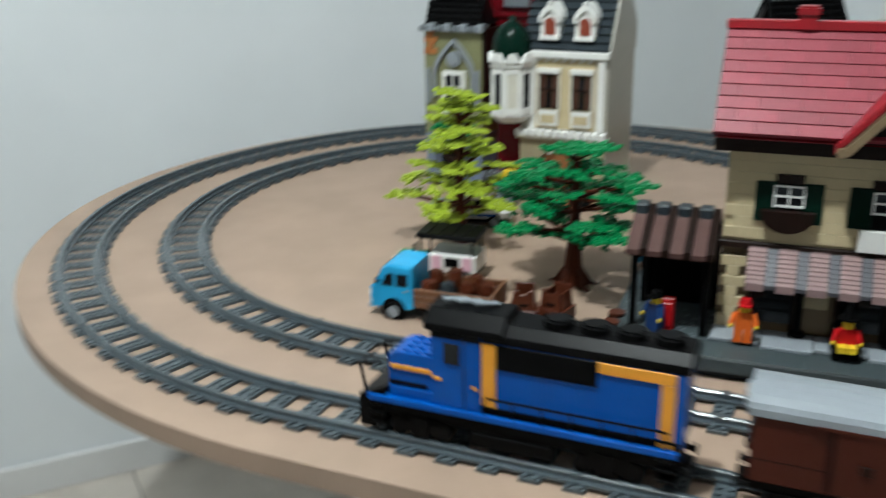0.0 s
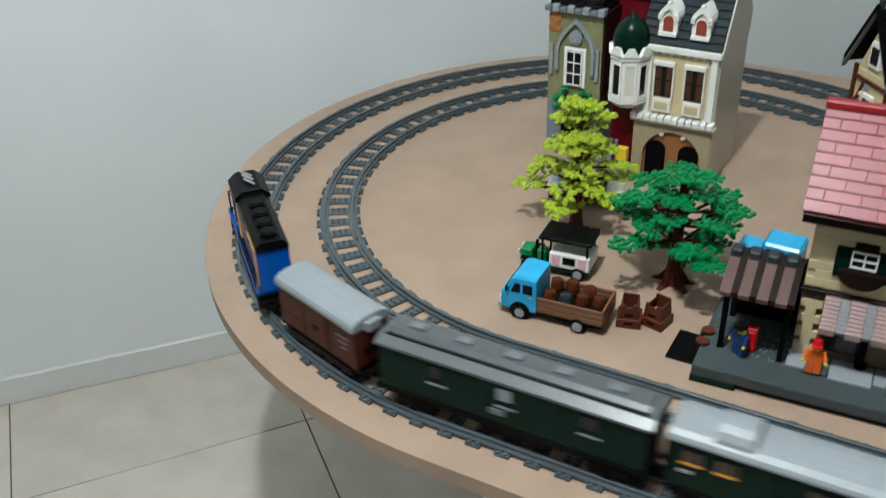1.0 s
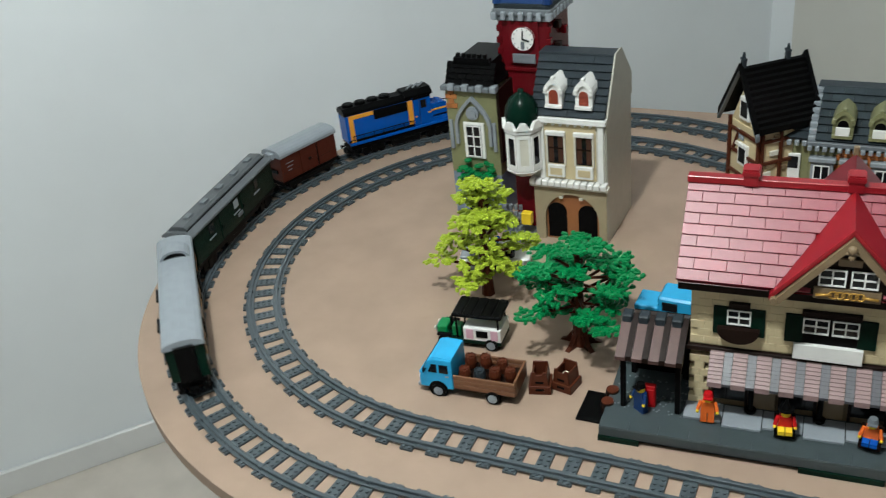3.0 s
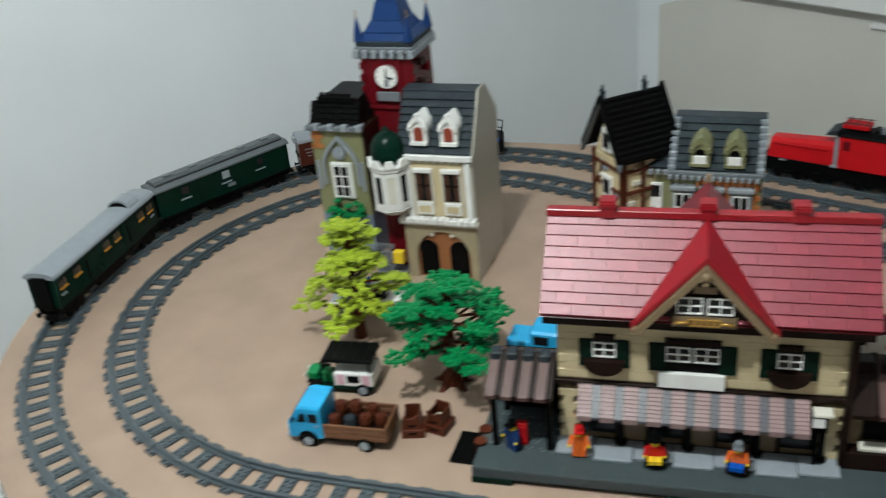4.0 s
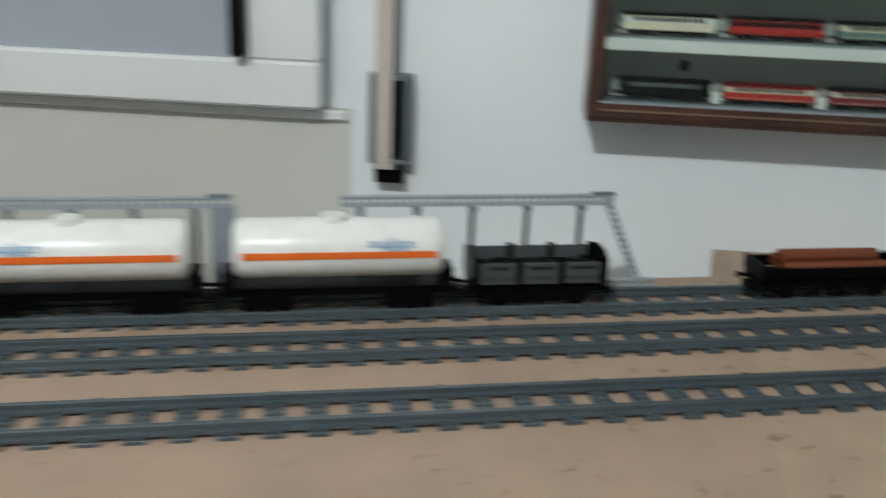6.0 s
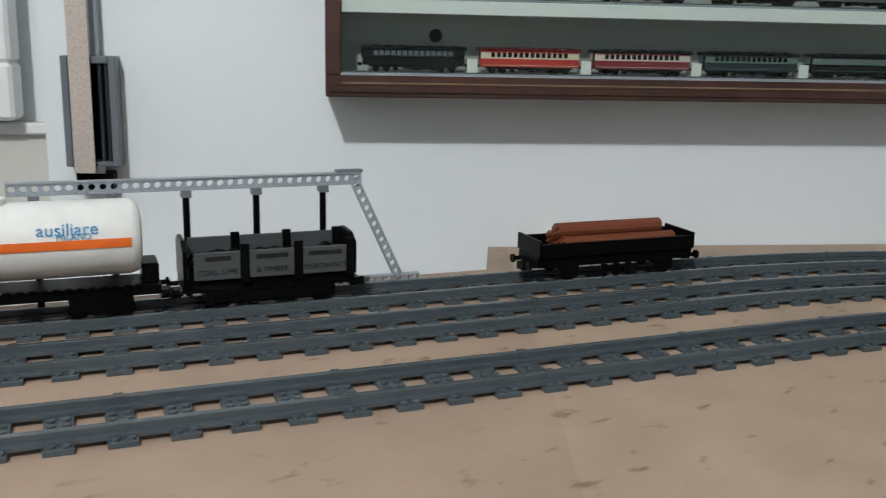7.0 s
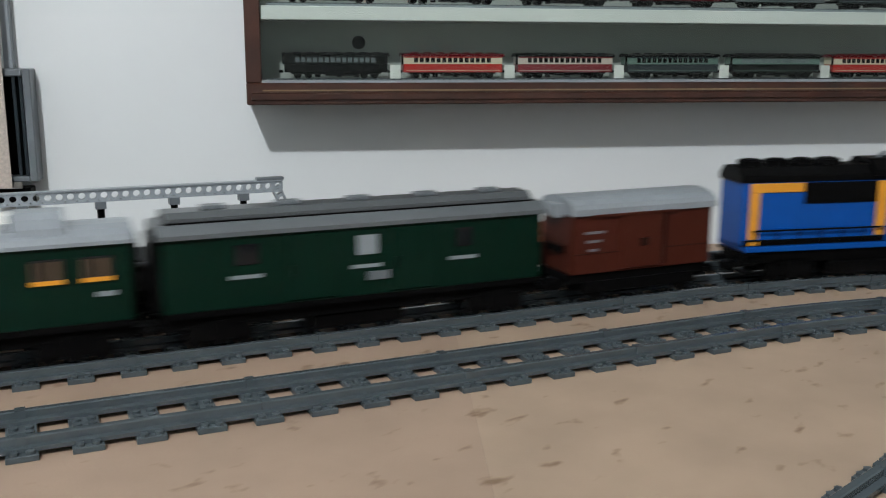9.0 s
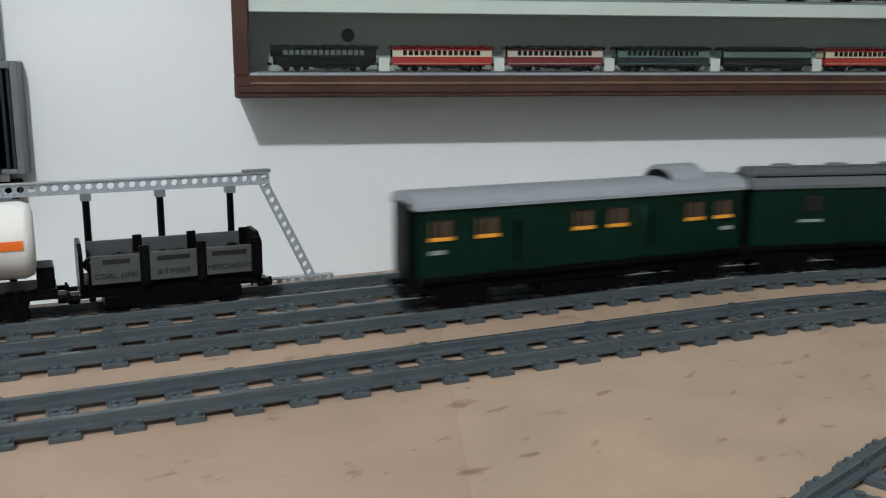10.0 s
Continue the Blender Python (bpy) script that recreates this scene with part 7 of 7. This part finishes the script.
figure(pose(0.134, 0.096, 0.0235, 0, 0, 5), M_FLAME, M_FLAME, M_RED, "orange toy figure with a red helmet on the platform")
figure(pose(0.216, 0.098, 0.0235, 0, 0, 8), M_RED, M_YELLOW, M_BLACK, "seated red and yellow toy figure with a black pointed hat", "cone", M_BLACK)
figure(pose(0.302, 0.104, 0.0235, 0, 0, -5), M_FLAME, M_BLUE, M_MIDGREY, "seated orange and blue toy figure with a grey hat", "cap", M_DKBROWN)
figure(pose(0.0585, 0.096, 0.02, 0, 0, -35), M_DKBLUE, M_DKBLUE, M_BLACK, "dark blue toy figure with a black cap on the platform")
# plain red block standing for the dark blue figure's backpack
bm = bmesh.new()
box(bm, 0.0605, 0.073, 0.104, 0.111, 0.02, 0.05)
box(bm, 0.0615, 0.072, 0.1028, 0.104, 0.024, 0.046)
bevel(bm, 0.0008)
solid("toy_backpack", bm, M_RED, "small red block on the platform, as backpack of the figure beside it", "toy box")
figure(pose(0.474, 0.1, 0.02, 0, 0, 20), M_BLUE, M_BLUE, M_CREAM, "blue toy figure with a cream hat beside the stall")


def keg(x, y, z, label):
    ob = thing("keg", pose(x, y, z), label, "toy barrel", "kegs")
    bm = bmesh.new()
    cyl(bm, 0, 0, 0, 0.0078, 0.009, "z", 14, 0.0088)
    cyl(bm, 0, 0, 0.009, 0.0088, 0.009, "z", 14, 0.0078)
    part("staves", bm, M_DKBROWN, ob)
    bm = bmesh.new()
    cyl(bm, 0, 0, 0.018, 0.0074, 0.0016, "z", 14)
    part("lid", bm, M_BROWN, ob, "reddish brown lid")


keg(0.0185, 0.121, 0.0035, "dark brown toy keg with a reddish lid")
keg(0.0185, 0.0985, 0.0035, "dark brown toy keg with a reddish lid")
bm = bmesh.new()
box(bm, -0.016, 0.0155, 0.08, 0.135, 0.0, 0.0034)
bevel(bm, 0.0006)
solid("loading_ramp", bm, M_BLACK, "black flat plate beside the platform", "plate", m=pose(0, 0, 0, 0, 0, 0))


def conifer():
    ob = thing("christmas_tree", pose(0.655, 0.185, 0), "green toy conifer with snow, coloured baubles and a blue star", "toy tree")
    rnd = random.Random(21)
    bm = bmesh.new()
    cyl(bm, 0, 0, 0, 0.007, 0.15, "z", 10, 0.003)
    part("trunk", bm, M_BROWN, ob)
    layers = ((0.02, 0.052), (0.042, 0.046), (0.064, 0.04), (0.086, 0.032), (0.106, 0.024), (0.124, 0.016), (0.14, 0.008))
    sprays = [leaf_spray(300 + i, 24, 0.014, M_GREEN) for i in range(3)]
    snow = leaf_spray(310, 9, 0.011, M_WHITE)
    for z, rad in layers:
        cnt = max(3, int(rad * 230))
        for k in range(cnt):
            a = 2 * math.pi * k / cnt + rnd.uniform(-0.2, 0.2)
            s = new("leaf_spray", sprays[k % 3])
            s.parent = ob
            s.matrix_basis = pose(rad * 0.7 * math.cos(a), rad * 0.7 * math.sin(a), z, 0, 14, math.degrees(a))
            if rnd.random() < 0.35:
                w = new("snow_spray", snow)
                w.parent = ob
                w.matrix_basis = pose(rad * 0.92 * math.cos(a + 0.2), rad * 0.92 * math.sin(a + 0.2), z + 0.005, 0, 16, math.degrees(a))
            if rnd.random() < 0.4:
                bm = bmesh.new()
                ball(bm, rad * 1.05 * math.cos(a), rad * 1.05 * math.sin(a), z - 0.002, 0.0042, 8)
                part("bauble", bm, rnd.choice((M_RED, M_YELLOW, M_BLUE, M_ORANGE)), ob)
    bm = bmesh.new()
    pts = [((0.011 if i % 2 == 0 else 0.0048) * math.sin(i * math.pi / 5), 0.166 + (0.011 if i % 2 == 0 else 0.0048) * math.cos(i * math.pi / 5)) for i in range(10)]
    prism(bm, pts, -0.002, 0.002, "y")
    part("star", bm, plastic("pale_blue_plastic", (0.13, 0.36, 0.46), 0.2), ob, "pale blue star")
    return ob


conifer()


def patrol_car():
    ob = thing("patrol_car", pose(-0.235, 0.392, 0, 0, 0, 14), "white and blue toy car parked behind the lime tree", "toy vehicle")
    bx("chassis", ob, M_BLACK, (-0.052, 0.05, -0.019, 0.019, 0.006, 0.012), 0.0006)
    bx("body", ob, M_WHITE, (-0.055, 0.053, -0.021, 0.021, 0.012, 0.022), 0.0015)
    bx("side_stripe", ob, M_BLUE, (-0.035, 0.035, -0.0218, 0.0218, 0.0145, 0.0185), 0.0004, "blue side stripe")
    bx("bonnet", ob, M_LTGREY, (-0.053, -0.026, -0.019, 0.019, 0.022, 0.027), 0.0015)
    bx("cabin", ob, M_GLASSDK, (-0.024, 0.03, -0.0185, 0.0185, 0.022, 0.036), 0.003)
    bx("roof", ob, M_WHITE, (-0.02, 0.026, -0.0195, 0.0195, 0.036, 0.0395), 0.001)
    for y in (-0.013, 0.003):
        bx("beacon", ob, M_BLUE, (-0.002, 0.006, y, y + 0.01, 0.0395, 0.045), 0.001, "blue roof beacon")
    for x in (-0.034, 0.032):
        for y in (-0.0195, 0.0195):
            road_wheel(ob, x, y)
    return ob


patrol_car()
bm = bmesh.new()
box(bm, -0.027, 0.008, -0.027, 0.027, 0, 0.012)
bevel(bm, 0.0008)
blk = thing("toy_block", pose(0.58, 0.294, 0, 0, 0, 3), "light grey and orange toy block lying on the board", "toy block")
part("grey_half", bm, M_LTGREY, blk)
bx("orange_half", blk, plastic("rust_plastic", (0.3, 0.08, 0.03), 0.4), (0.0082, 0.026, -0.027, 0.027, 0, 0.011), 0.0008, "rust orange half")
sg = thing("sign_board", pose(0.516, 0.236, 0, 0, 0, 60), "white framed dark toy sign board on the board", "toy sign")
bx("sign_panel", sg, M_DKGREEN, (-0.018, 0.018, -0.0025, 0.0025, 0.01, 0.055), 0.0005)
for d in ((-0.021, -0.018, -0.003, 0.003, 0.0, 0.058), (0.018, 0.021, -0.003, 0.003, 0.0, 0.058), (-0.018, 0.018, -0.003, 0.003, 0.055, 0.058)):
    bx("sign_frame", sg, M_WHITE, d, 0.0004)

# ---------------------------------------------------------------- cabinet under the table
M_PINE = mat("pine_board", (0.36, 0.26, 0.18), 0.6, var=0.15, scale=18, bump=0.2, bscale=120)
cb = thing("storage_cabinet", pose(-0.1, 0.02, FLOOR_Z), "dark brown wooden cabinet with pale side board under the table", "cabinet")
bx("side_board", cb, M_PINE, (0.0, 0.038, 0.0, 0.4, 0.0, 0.71), 0.001, "pale pine side board")
bx("inner_strip", cb, M_DKBLUEGREY, (0.0385, 0.05, 0.004, 0.38, 0.0, 0.7), 0.0005)
bx("cabinet_front", cb, M_WOODCAB, (0.0505, 0.55, 0.012, 0.4, 0.0, 0.7), 0.001)

# ---------------------------------------------------------------- floor tiles
TILE_W = 0.615
bm = bmesh.new()
box(bm, 0.0015, TILE_W - 0.0015, 0.0015, TILE_W - 0.0015, -0.006, 0.0)
bevel(bm, 0.001)
TILE = mesh(bm, "tile", M_TILE)
ta = math.radians(51.5)
A, B = Vector((math.cos(ta), math.sin(ta), 0)), Vector((-math.sin(ta), math.cos(ta), 0))
w2 = math.radians(W2A)
OUT = Vector((-math.sin(w2), math.cos(w2), 0))
for i in range(-9, 7):
    for j in range(-9, 7):
        p = A * (-0.183 + i * TILE_W) + B * (1.0 + j * TILE_W)
        c = p + (A + B) * (TILE_W / 2)
        if (c - CORNER).dot(OUT) < 0.42 and (c - O1).dot(WN) < (0.4 if (c - O1).dot(WU) > -0.3 else GAP + 0.4) and c.y > -3.65 and (c - O1).dot(WU) < 3.75:
            t = new("tile", TILE)
            t.parent = floor
            t.matrix_basis = pose(p.x, p.y, FLOOR_Z, 0, 0, 51.5)


# ---------------------------------------------------------------- movement of the train
NOSE = [(0, -0.063), (1, 0.51), (2, 0.98), (3.5, 1.542), (4.5, 1.885), (5.4, 2.22), (7.5, 3.115), (9, 3.840), (9.5, 4.092), (10, 4.344)]


def nose_at(t):
    """Run of the engine's nose along the outer loop, smooth through the table above."""
    k = 0
    while k < len(NOSE) - 2 and t > NOSE[k + 1][0]:
        k += 1
    def slope(i):
        a, b = NOSE[max(i - 1, 0)], NOSE[min(i + 1, len(NOSE) - 1)]
        return (b[1] - a[1]) / (b[0] - a[0])
    (t0, v0), (t1, v1) = NOSE[k], NOSE[k + 1]
    h = t1 - t0
    q = (t - t0) / h
    return ((2 * q ** 3 - 3 * q ** 2 + 1) * v0 + (q ** 3 - 2 * q ** 2 + q) * h * slope(k) + (3 * q ** 2 - 2 * q ** 3) * v1 + (q ** 3 - q ** 2) * h * slope(k + 1))


def ride(a, reach):
    """The pose of a car whose middle is at run a, with its bogies reach metres before and behind it."""
    x0, y0, _ = loop_at(a - reach, RO)
    x1, y1, _ = loop_at(a + reach, RO)
    return pose((x0 + x1) / 2, (y0 + y1) / 2, 0, 0, 0, math.degrees(math.atan2(y1 - y0, x1 - x0)))


def motions():
    for ob, back, reach in ((LOCO, 0.1165, 0.069), (BOXCAR, 0.343, 0.042), (BAGGAGE, 0.579, 0.104), (COACH, 0.8845, 0.11)):
        walk(ob, [(i / 5, ride(nose_at(i / 5) - back, reach)) for i in range(51)])


motions()
